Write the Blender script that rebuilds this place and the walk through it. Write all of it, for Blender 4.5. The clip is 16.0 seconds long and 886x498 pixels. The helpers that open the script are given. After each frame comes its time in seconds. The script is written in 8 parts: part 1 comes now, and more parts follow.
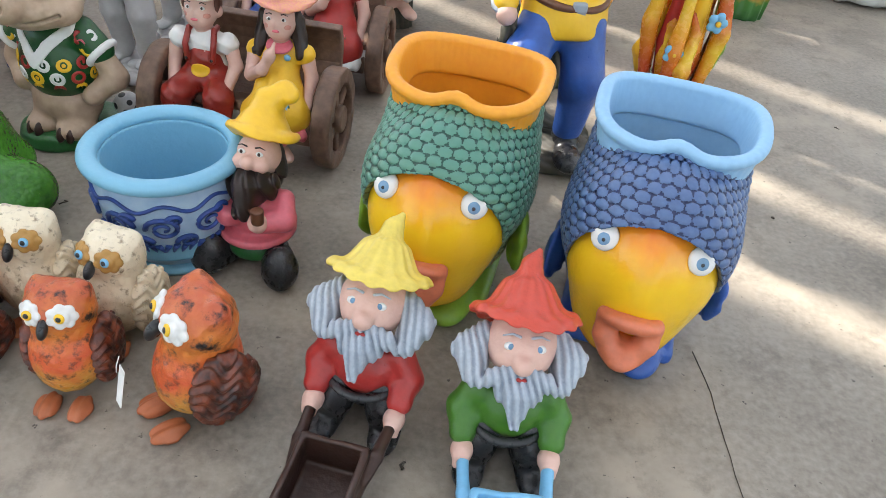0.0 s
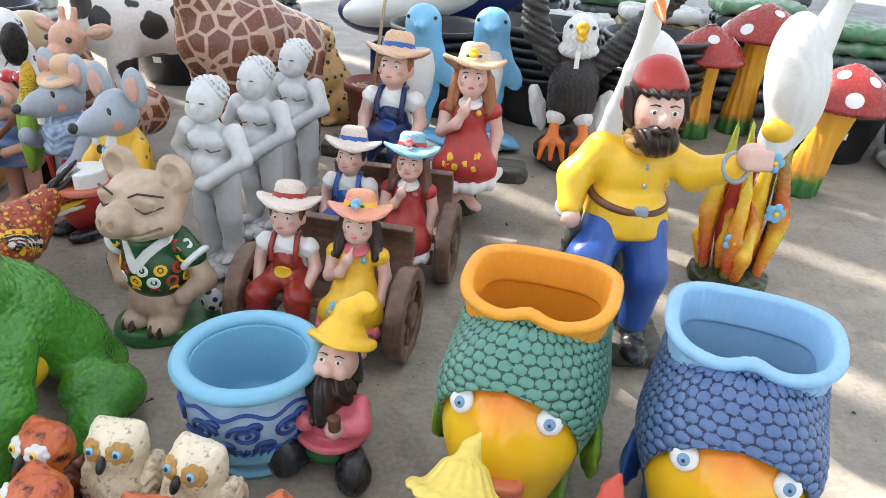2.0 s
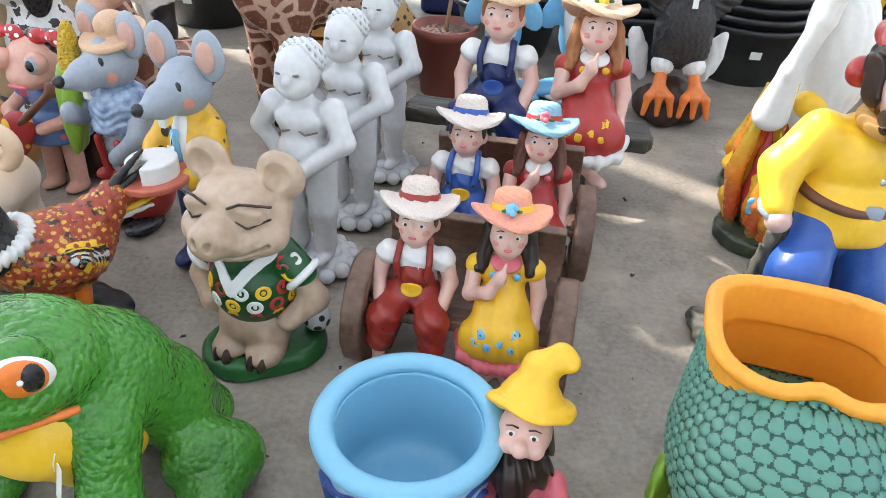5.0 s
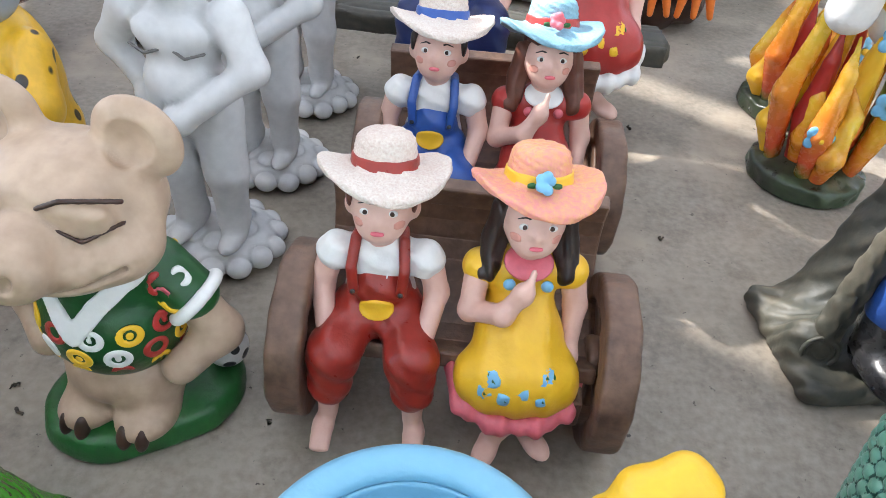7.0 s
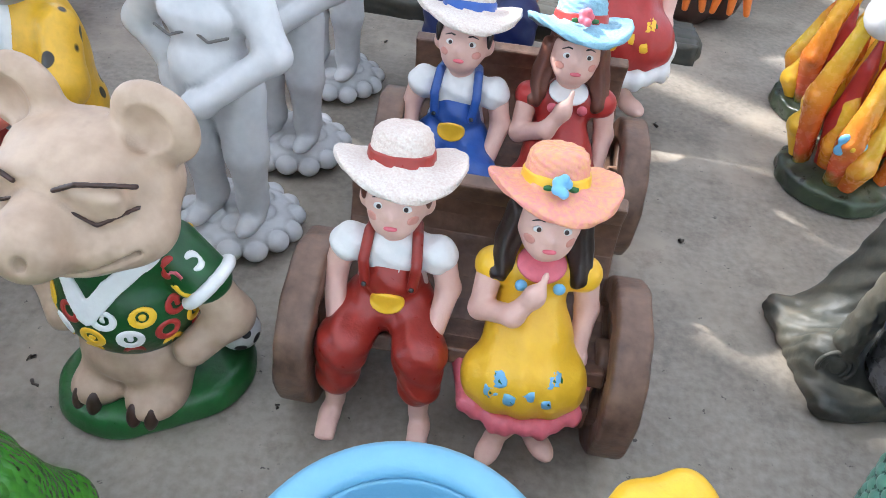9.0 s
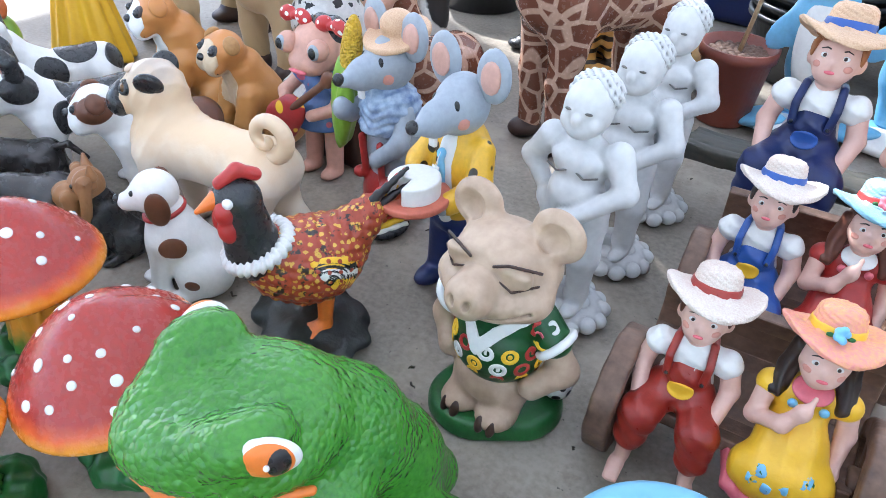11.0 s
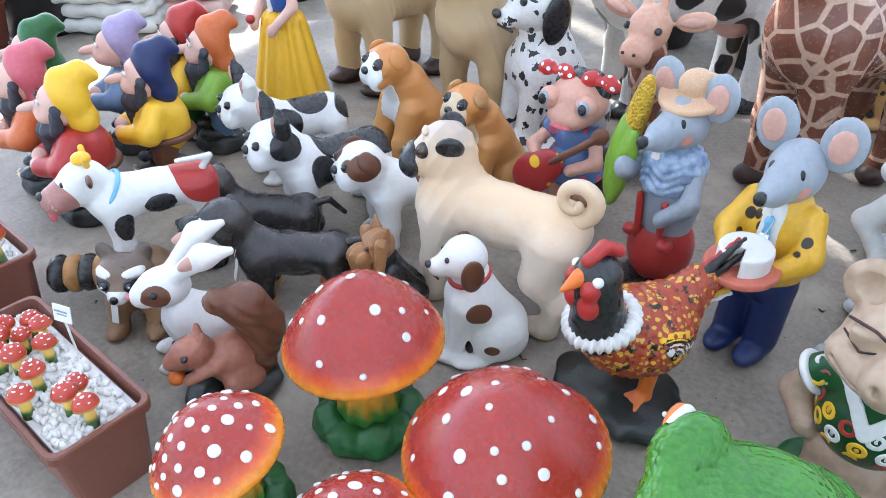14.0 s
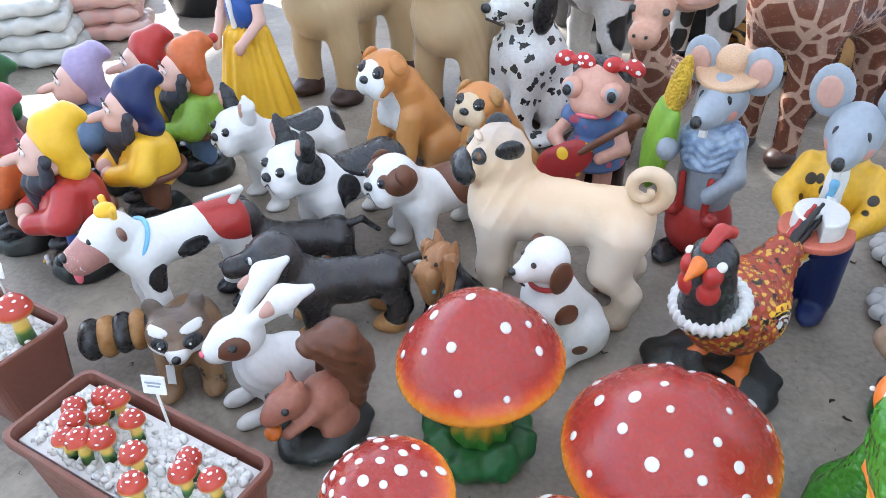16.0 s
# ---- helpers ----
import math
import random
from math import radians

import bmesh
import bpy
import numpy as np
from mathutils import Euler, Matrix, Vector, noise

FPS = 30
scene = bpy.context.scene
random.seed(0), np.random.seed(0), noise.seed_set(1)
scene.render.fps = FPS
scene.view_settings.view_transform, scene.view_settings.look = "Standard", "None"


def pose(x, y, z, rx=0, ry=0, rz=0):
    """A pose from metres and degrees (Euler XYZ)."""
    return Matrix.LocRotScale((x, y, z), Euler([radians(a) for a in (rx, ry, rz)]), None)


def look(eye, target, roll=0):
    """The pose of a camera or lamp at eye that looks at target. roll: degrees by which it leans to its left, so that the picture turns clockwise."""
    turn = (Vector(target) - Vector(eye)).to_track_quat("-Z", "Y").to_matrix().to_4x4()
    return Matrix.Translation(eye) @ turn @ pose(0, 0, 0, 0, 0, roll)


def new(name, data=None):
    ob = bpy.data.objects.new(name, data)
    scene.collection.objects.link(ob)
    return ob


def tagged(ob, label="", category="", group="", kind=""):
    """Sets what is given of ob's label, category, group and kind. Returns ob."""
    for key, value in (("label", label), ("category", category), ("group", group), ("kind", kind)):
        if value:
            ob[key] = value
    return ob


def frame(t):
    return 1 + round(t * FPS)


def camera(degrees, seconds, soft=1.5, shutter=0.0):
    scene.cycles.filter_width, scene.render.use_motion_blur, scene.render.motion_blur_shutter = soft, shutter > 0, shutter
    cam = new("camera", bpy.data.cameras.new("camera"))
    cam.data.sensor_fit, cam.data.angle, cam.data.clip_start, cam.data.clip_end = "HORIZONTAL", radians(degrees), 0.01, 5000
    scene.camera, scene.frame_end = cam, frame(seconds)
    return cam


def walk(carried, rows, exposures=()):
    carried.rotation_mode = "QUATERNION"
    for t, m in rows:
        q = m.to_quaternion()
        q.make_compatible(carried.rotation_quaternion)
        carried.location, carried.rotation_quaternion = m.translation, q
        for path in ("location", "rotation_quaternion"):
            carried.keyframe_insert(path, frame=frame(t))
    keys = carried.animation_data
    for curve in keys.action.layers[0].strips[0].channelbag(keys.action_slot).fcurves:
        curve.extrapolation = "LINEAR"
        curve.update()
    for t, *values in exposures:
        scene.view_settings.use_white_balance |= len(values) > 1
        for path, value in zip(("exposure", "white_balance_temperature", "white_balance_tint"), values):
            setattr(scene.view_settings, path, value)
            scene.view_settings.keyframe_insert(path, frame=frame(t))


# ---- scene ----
cam = camera(63.8, 16.0, soft=0.5)
PATH = [
    (0, (0.153, 0.441, 1.296), (0.084, 1.993, 0.037), 7.3),
    (0.5, (0.131, 0.454, 1.364), (-0.042, 2.11, 0.255), 5.2),
    (1, (0.104, 0.472, 1.408), (-0.137, 2.183, 0.401), 4.2),
    (1.5, (0.102, 0.466, 1.432), (-0.137, 2.209, 0.48), 3.9),
    (2, (0.09, 0.466, 1.447), (-0.188, 2.217, 0.521), 3.5),
    (2.5, (0.061, 0.447, 1.479), (-0.341, 2.203, 0.609), 3.7),
    (3, (-0.015, 0.459, 1.476), (-0.469, 2.195, 0.592), 4.0),
    (3.5, (-0.159, 0.538, 1.46), (-0.505, 2.272, 0.525), 4.3),
    (4, (-0.267, 0.605, 1.45), (-0.543, 2.326, 0.467), 2.8),
    (4.2, (-0.294, 0.639, 1.445), (-0.571, 2.349, 0.444), 2.8),
    (6.3, (-0.631, 1.43, 1.225), (-0.751, 3.006, 0.0), 3.1),
    (6.5, (-0.64, 1.489, 1.182), (-0.725, 3.066, -0.045), 3.3),
    (7, (-0.633, 1.547, 1.124), (-0.643, 3.069, -0.173), 5.2),
    (7.5, (-0.627, 1.566, 1.116), (-0.623, 3.056, -0.218), 6.0),
    (8, (-0.61, 1.576, 1.119), (-0.615, 3.056, -0.225), 5.5),
    (8.2, (-0.607, 1.579, 1.119), (-0.621, 3.057, -0.228), 5.6),
    (10.3, (-0.67, 1.378, 1.315), (-1.077, 2.873, 0.052), 5.4),
    (10.5, (-0.678, 1.298, 1.361), (-1.209, 2.777, 0.124), 4.0),
    (11, (-0.703, 1.145, 1.441), (-1.455, 2.572, 0.259), 2.8),
    (11.5, (-0.745, 1.074, 1.483), (-1.594, 2.476, 0.337), 1.6),
    (12, (-0.816, 0.995, 1.496), (-1.743, 2.363, 0.371), 2.2),
    (12.5, (-0.918, 0.953, 1.506), (-1.896, 2.27, 0.361), 1.5),
    (13, (-1.104, 0.969, 1.516), (-2.127, 2.247, 0.367), -1.5),
    (13.5, (-1.255, 0.959, 1.513), (-2.249, 2.255, 0.359), -0.8),
    (14, (-1.4, 0.862, 1.523), (-2.282, 2.238, 0.37), 0.3),
    (14.5, (-1.564, 0.705, 1.531), (-2.388, 2.085, 0.341), -1.7),
    (15, (-1.676, 0.645, 1.532), (-2.515, 2.025, 0.353), -0.3),
    (15.5, (-1.821, 0.689, 1.527), (-2.578, 2.136, 0.373), -1.2),
    (16, (-1.887, 0.705, 1.524), (-2.51, 2.204, 0.356), -1.7),
]
walk(cam, [(t, look(eye, target, roll)) for t, eye, target, roll in PATH],
     [(0, 1.4, 6800, 10), (3, 1.55, 6500, 10), (7, 1.7, 6450, 10), (10.5, 1.78, 5850, 10), (13, 1.74, 5850, 10), (16, 1.66, 5950, 10)])

# ---- light ----
world = bpy.data.worlds.new("sky")
scene.world = world
world.use_nodes = True
wn = world.node_tree.nodes
sky = wn.new("ShaderNodeTexSky")
sky.sky_type = "NISHITA"
sky.sun_disc = False
SUN_AZ, SUN_EL = -62.0, 44.0  # degrees from +y towards +x, and above the horizon
sky.sun_elevation, sky.sun_rotation = radians(SUN_EL), radians(SUN_AZ)
world.node_tree.links.new(sky.outputs[0], wn["Background"].inputs[0])
wn["Background"].inputs[1].default_value = 0.15
sun = new("sun", bpy.data.lights.new("sun", "SUN"))
sun.data.energy, sun.data.angle, sun.data.color = 5.0, radians(2.0), (1.0, 0.96, 0.91)
sd = Vector((math.sin(radians(SUN_AZ)) * math.cos(radians(SUN_EL)), math.cos(radians(SUN_AZ)) * math.cos(radians(SUN_EL)), math.sin(radians(SUN_EL))))
sun.matrix_world = look(sd * 20, (0, 0, 0))


# ---- materials ----
def mat(name, col, rough=0.38, vary=0.14, dark=None, grain=60.0, bump=0.34, spec=0.5, metal=0.0, stain=4.0, relief="noise"):
    """Paint or another surface: a base colour with stains and grain, and a fine relief."""
    m = bpy.data.materials.new(name)
    m.use_nodes = True
    n, l = m.node_tree.nodes, m.node_tree.links
    p = n["Principled BSDF"]
    tc = n.new("ShaderNodeTexCoord")
    big, fine = n.new("ShaderNodeTexNoise"), n.new("ShaderNodeTexNoise")
    big.inputs["Scale"].default_value, big.inputs["Detail"].default_value = stain, 6
    fine.inputs["Scale"].default_value, fine.inputs["Detail"].default_value = grain, 5
    for t in (big, fine):
        l.new(tc.outputs["Object"], t.inputs["Vector"])
    dk = dark or tuple(c * 0.55 for c in col)
    r = n.new("ShaderNodeValToRGB")
    r.color_ramp.elements[0].position, r.color_ramp.elements[1].position = 0.32, 0.62
    r.color_ramp.elements[0].color = (*[c + (d - c) * min(1, vary * 4) for c, d in zip(col, dk)], 1)
    r.color_ramp.elements[1].color = (*col, 1)
    add = n.new("ShaderNodeMath")
    add.operation = "MULTIPLY_ADD"
    add.inputs[1].default_value, add.inputs[2].default_value = 0.45, 0.0
    l.new(fine.outputs["Fac"], add.inputs[0])
    mx = n.new("ShaderNodeMath")
    mx.operation = "MULTIPLY_ADD"
    mx.inputs[1].default_value = 0.55
    l.new(big.outputs["Fac"], mx.inputs[0])
    l.new(add.outputs[0], mx.inputs[2])
    l.new(mx.outputs[0], r.inputs["Fac"])
    l.new(r.outputs["Color"], p.inputs["Base Color"])
    rr = n.new("ShaderNodeMapRange")
    rr.inputs["To Min"].default_value, rr.inputs["To Max"].default_value = max(0.05, rough - 0.17), min(1, rough + 0.1)
    l.new(fine.outputs["Fac"], rr.inputs["Value"])
    l.new(rr.outputs[0], p.inputs["Roughness"])
    p.inputs["Specular IOR Level"].default_value, p.inputs["Metallic"].default_value = spec, metal
    b = n.new("ShaderNodeBump")
    b.inputs["Strength"].default_value, b.inputs["Distance"].default_value = bump, 0.004
    if relief == "noise":
        l.new(fine.outputs["Fac"], b.inputs["Height"])
    else:
        v = n.new("ShaderNodeTexVoronoi")
        v.inputs["Scale"].default_value = grain
        l.new(tc.outputs["Object"], v.inputs["Vector"])
        inv = n.new("ShaderNodeMath")
        inv.operation = "SUBTRACT"
        inv.inputs[0].default_value = 1.0
        l.new(v.outputs["Distance"], inv.inputs[1])
        l.new(inv.outputs[0], b.inputs["Height"])
        b.inputs["Distance"].default_value = 0.012
    l.new(b.outputs[0], p.inputs["Normal"])
    return m


def spotted(name, col, spot, scale=9.0, size=0.3, mode="spots", rough=0.4, jag=0.0):
    """Two paints: round spots, blotches or a net of patches."""
    m = mat(name, col, rough)
    n, l = m.node_tree.nodes, m.node_tree.links
    p = n["Principled BSDF"]
    base = p.inputs["Base Color"].links[0].from_socket
    tc = next(x for x in n if x.bl_idname == "ShaderNodeTexCoord")
    v = n.new("ShaderNodeTexNoise" if mode == "blotch" else "ShaderNodeTexVoronoi")
    v.inputs["Scale"].default_value = scale
    src = tc.outputs["Object"]
    if jag:
        w = n.new("ShaderNodeTexNoise")
        w.inputs["Scale"].default_value = scale * 2
        a = n.new("ShaderNodeVectorMath")
        a.operation = "MULTIPLY_ADD"
        a.inputs[1].default_value = (jag, jag, jag)
        l.new(src, w.inputs["Vector"])
        l.new(w.outputs["Color"], a.inputs[0])
        l.new(src, a.inputs[2])
        src = a.outputs[0]
    l.new(src, v.inputs["Vector"])
    if mode == "net":
        v.feature = "DISTANCE_TO_EDGE"
    r = n.new("ShaderNodeMapRange")
    lo, hi = (size, size + 0.03) if mode != "spots" else (size + 0.03, size)
    r.inputs["From Min"].default_value, r.inputs["From Max"].default_value = lo, hi
    l.new(v.outputs["Fac" if mode == "blotch" else "Distance"], r.inputs["Value"])
    x = n.new("ShaderNodeMix")
    x.data_type = "RGBA"
    l.new(r.outputs[0], x.inputs["Factor"])
    l.new(base, x.inputs["A"])
    x.inputs["B"].default_value = (*spot, 1)
    l.new(x.outputs["Result"], p.inputs["Base Color"])
    return m


def fade(name, stops, axis=2, rough=0.4, wob=0.02, **kw):
    """A paint that changes colour along one axis of the thing: stops of (metres, colour)."""
    m = mat(name, stops[0][1], rough, **kw)
    n, l = m.node_tree.nodes, m.node_tree.links
    p = n["Principled BSDF"]
    tc = next(x for x in n if x.bl_idname == "ShaderNodeTexCoord")
    s = n.new("ShaderNodeSeparateXYZ")
    l.new(tc.outputs["Object"], s.inputs[0])
    w = n.new("ShaderNodeTexNoise")
    w.inputs["Scale"].default_value = 25
    l.new(tc.outputs["Object"], w.inputs["Vector"])
    a = n.new("ShaderNodeMath")
    a.operation = "MULTIPLY_ADD"
    a.inputs[1].default_value = wob * 2
    l.new(w.outputs["Fac"], a.inputs[0])
    l.new(s.outputs[axis], a.inputs[2])
    lo, hi = stops[0][0], stops[-1][0]
    r = n.new("ShaderNodeMapRange")
    r.inputs["From Min"].default_value, r.inputs["From Max"].default_value = lo + wob, hi + wob
    l.new(a.outputs[0], r.inputs["Value"])
    c = n.new("ShaderNodeValToRGB")
    while len(c.color_ramp.elements) < len(stops):
        c.color_ramp.elements.new(0.5)
    for e, (z, col) in zip(c.color_ramp.elements, stops):
        e.position, e.color = (z - lo) / (hi - lo), (*col, 1)
    l.new(r.outputs[0], c.inputs["Fac"])
    l.new(c.outputs["Color"], p.inputs["Base Color"])
    return m


def shade_washed(m, dark, lo=0.44, hi=0.52):
    """Dark wash in a moulded relief's grooves, doubling as crease shade in the colour."""
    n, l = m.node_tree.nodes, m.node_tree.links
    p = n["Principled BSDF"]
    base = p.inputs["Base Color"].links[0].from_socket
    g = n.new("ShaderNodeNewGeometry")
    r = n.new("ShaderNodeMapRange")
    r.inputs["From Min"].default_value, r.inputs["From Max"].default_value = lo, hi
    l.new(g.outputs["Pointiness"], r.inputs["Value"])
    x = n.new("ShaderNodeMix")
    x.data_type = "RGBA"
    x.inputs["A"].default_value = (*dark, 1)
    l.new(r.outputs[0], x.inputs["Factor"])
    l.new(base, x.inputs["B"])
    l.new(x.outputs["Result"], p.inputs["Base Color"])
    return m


def blotched(m, col, scale, thr, soft=0.05):
    """Streaks and blotches of a second paint brushed over the first."""
    n, l = m.node_tree.nodes, m.node_tree.links
    p = n["Principled BSDF"]
    base = p.inputs["Base Color"].links[0].from_socket
    tc = next(x for x in n if x.bl_idname == "ShaderNodeTexCoord")
    w = n.new("ShaderNodeTexNoise")
    w.inputs["Scale"].default_value, w.inputs["Detail"].default_value, w.inputs["Roughness"].default_value = scale, 4, 0.65
    l.new(tc.outputs["Object"], w.inputs["Vector"])
    r = n.new("ShaderNodeMapRange")
    r.inputs["From Min"].default_value, r.inputs["From Max"].default_value = thr, thr + soft
    l.new(w.outputs["Fac"], r.inputs["Value"])
    x = n.new("ShaderNodeMix")
    x.data_type = "RGBA"
    x.inputs["B"].default_value = (*col, 1)
    l.new(r.outputs[0], x.inputs["Factor"])
    l.new(base, x.inputs["A"])
    l.new(x.outputs["Result"], p.inputs["Base Color"])
    return m


def split(g, fn, thr, m2):
    """Parts a region in two paints where fn falls under thr."""
    m, V, Q = g
    low = fn(V[Q].mean(1)) < thr
    return [(m, V, Q[~low]), (m2, V, Q[low])]


# ---- modelling: rounded solids that flow into one another ----
def rotm(r):
    return np.array(Euler([radians(a) for a in r]).to_matrix()) if r else None


def S(x, y, z, rx, ry=None, rz=None, rot=None):
    """An ellipsoid."""
    ry = rx if ry is None else ry
    rz = rx if rz is None else rz
    c, r, m = np.array((x, y, z), float), np.array((rx, ry, rz), float), rotm(rot)
    e = r if m is None else np.sqrt(((m * r) ** 2).sum(1))
    return ("e", c - e, c + e, c, r, m)


def L(pts, r0, r1=None):
    """A tapering limb along points."""
    r1 = r0 if r1 is None else r1
    pts = [np.array(p, float) for p in pts]
    rr = np.linspace(r0, r1, len(pts)) if not isinstance(r0, (list, tuple)) else r0
    out = []
    for a, b, ra, rb in zip(pts, pts[1:], rr, rr[1:]):
        m = max(ra, rb)
        out.append(("c", np.minimum(a, b) - m, np.maximum(a, b) + m, a, b, ra, rb))
    return out


def B(x, y, z, hx, hy, hz, rnd=0.01, rot=None):
    """A box with rounded edges, by its half sizes."""
    c, h, m = np.array((x, y, z), float), np.array((hx, hy, hz), float), rotm(rot)
    e = h if m is None else np.abs(m) @ h
    return ("b", c - e, c + e, c, h, m, rnd)


def D(x, y, z, r, h, rnd=0.005, r2=None, rot=None):
    """A disc, drum or cone frustum round its own z axis: lower radius r, upper r2, half height h."""
    c, m = np.array((x, y, z), float), rotm(rot)
    r2 = r if r2 is None else r2
    e = np.array((max(r, r2),) * 2 + (h,))
    e = e if m is None else np.abs(m) @ e
    return ("d", c - e, c + e, c, r, r2, h, rnd, m)


def T(x, y, z, R, r, rot=None):
    """A ring."""
    c, m = np.array((x, y, z), float), rotm(rot)
    e = np.array((R + r, R + r, r))
    e = e if m is None else np.abs(m) @ e
    return ("t", c - e, c + e, c, R, r, m)


def flat(prims):
    out = []
    for p in prims:
        out += [p] if isinstance(p[0], str) else flat(p)
    return out


def mir(*prims):
    """The solids and their mirror images in x."""
    out = flat(prims)
    f = np.array((-1.0, 1, 1))
    F = np.diag(f)
    for p in list(out):
        lo, hi = p[1] * f, p[2] * f
        lo, hi = np.minimum(lo, hi), np.maximum(lo, hi)
        if p[0] == "c":
            out.append(("c", lo, hi, p[3] * f, p[4] * f, p[5], p[6]))
        else:
            q = list(p)
            q[1], q[2], q[3] = lo, hi, p[3] * f
            i = {"e": 5, "b": 5, "d": 8, "t": 6}[p[0]]
            if q[i] is not None:
                q[i] = F @ q[i] @ F
            out.append(tuple(q))
    return out


def dist(p, P):
    k = p[0]
    if k == "c":
        a, b = p[3], p[4]
        ab = b - a
        t = np.clip(((P - a) @ ab) / max(ab @ ab, 1e-9), 0, 1)
        return np.linalg.norm(P - a - t[..., None] * ab, axis=-1) - (p[5] + (p[6] - p[5]) * t)
    q = P - p[3]
    m = p[{"e": 5, "b": 5, "d": 8, "t": 6}[k]]
    if m is not None:
        q = q @ m
    if k == "e":
        u = q / p[4]
        k0 = np.sqrt((u * u).sum(-1))
        k1 = np.sqrt(((u / p[4]) ** 2).sum(-1)) + 1e-9
        return k0 * (k0 - 1) / k1
    if k == "b":
        d = np.abs(q) - (p[4] - p[6])
        return np.sqrt((np.maximum(d, 0) ** 2).sum(-1)) + np.minimum(d.max(-1), 0) - p[6]
    if k == "d":
        f = np.clip(q[..., 2] / (2 * p[6]) + 0.5, 0, 1)
        d = np.stack([np.hypot(q[..., 0], q[..., 1]) - (p[4] + (p[5] - p[4]) * f) + p[7], np.abs(q[..., 2]) - p[6] + p[7]], -1)
        return np.sqrt((np.maximum(d, 0) ** 2).sum(-1)) + np.minimum(d.max(-1), 0) - p[7]
    return np.hypot(np.hypot(q[..., 0], q[..., 1]) - p[4], q[..., 2]) - p[5]


def field(prims, P, o, h, k):
    F = np.full(P.shape[:3], 1.0, np.float64)
    n = np.array(P.shape[:3])
    g = k + 3.5 * h
    for p in prims:
        a = np.clip(np.floor((p[1] - g - o) / h).astype(int), 0, n)
        b = np.clip(np.ceil((p[2] + g - o) / h).astype(int) + 1, 0, n)
        if (b <= a).any():
            continue
        s = (slice(a[0], b[0]), slice(a[1], b[1]), slice(a[2], b[2]))
        d, f = dist(p, P[s]), F[s]
        if k > 0:
            w = np.clip(0.5 + 0.5 * (f - d) / k, 0, 1)
            F[s] = f + (d - f) * w - k * w * (1 - w)
        else:
            F[s] = np.minimum(f, d)
    return F


def nets(F, o, h):
    """The surface where F changes sign, as points and quads."""
    s = F < 0
    n = np.array(F.shape) - 1
    acc, cnt = np.zeros((*n, 3)), np.zeros(n)
    cut = lambda A, c: A[c[0]:c[0] + n[0], c[1]:c[1] + n[1], c[2]:c[2] + n[2]]
    for ax in range(3):
        u, v = [i for i in range(3) if i != ax]
        for du in (0, 1):
            for dv in (0, 1):
                c0 = [0, 0, 0]
                c0[u], c0[v] = du, dv
                c1 = list(c0)
                c1[ax] = 1
                f0, f1 = cut(F, c0), cut(F, c1)
                x = cut(s, c0) != cut(s, c1)
                t = np.where(x, f0 / np.where(x, f0 - f1, 1), 0)
                for i in range(3):
                    acc[..., i] += np.where(x, (t if i == ax else c0[i]), 0)
                cnt += x
    live = cnt > 0
    idx = np.full(n, -1, np.int64)
    idx[live] = np.arange(live.sum())
    pos = np.argwhere(live) + acc[live] / cnt[live][:, None]
    quads = []
    for ax in range(3):
        u, v = ((1, 2), (2, 0), (0, 1))[ax]
        a, b = [slice(None)] * 3, [slice(None)] * 3
        a[ax], b[ax] = slice(0, -1), slice(1, None)
        x = s[tuple(a)] != s[tuple(b)]
        e = np.argwhere(x)
        e = e[(e[:, u] > 0) & (e[:, v] > 0) & (e[:, u] < n[u]) & (e[:, v] < n[v])]
        if not len(e):
            continue
        inside = s[tuple(e.T)]
        q = []
        for du, dv in ((1, 1), (0, 1), (0, 0), (1, 0)):
            c = e.copy()
            c[:, u] -= du
            c[:, v] -= dv
            q.append(idx[tuple(c.T)])
        q = np.stack(q, 1)
        q[~inside] = q[~inside][:, ::-1]
        quads.append(q)
    return o + pos * h, np.concatenate(quads) if quads else np.zeros((0, 4), int)


def G(m, prims, k=0.02, clip=None, eps=0.003, clipk=None, disp=None, sub=None, q=56, lo=0.0028, hi=0.011):
    """One painted region of a figure: solids blended over k. clip: it only coats those solids, eps thick. sub: solids cut away.
    disp: a relief, metres outwards at points. q: grid cells along its longest side."""
    prims = flat(prims)
    a = np.min([p[1] for p in prims], 0)
    b = np.max([p[2] for p in prims], 0)
    h = float(np.clip((b - a).max() / q, lo, hi))
    a, b = a - k * 0.5 - 3 * h, b + k * 0.5 + 3 * h
    n = np.ceil((b - a) / h).astype(int) + 1
    P = np.stack(np.meshgrid(*[a[i] + h * np.arange(n[i]) for i in range(3)], indexing="ij"), -1)
    F = field(prims, P, a, h, k)
    if clip is not None:
        F = np.maximum(F, field(flat(clip), P, a, h, k if clipk is None else clipk) - eps)
    if disp is not None:
        F = F - disp(P)
    if sub is not None:
        F = np.maximum(F, -field(flat(sub), P, a, h, 0.008))
    F[0], F[-1], F[:, 0], F[:, -1], F[:, :, 0], F[:, :, -1] = 1, 1, 1, 1, 1, 1
    V, Q = nets(F, a, h)
    return (m, V, Q)


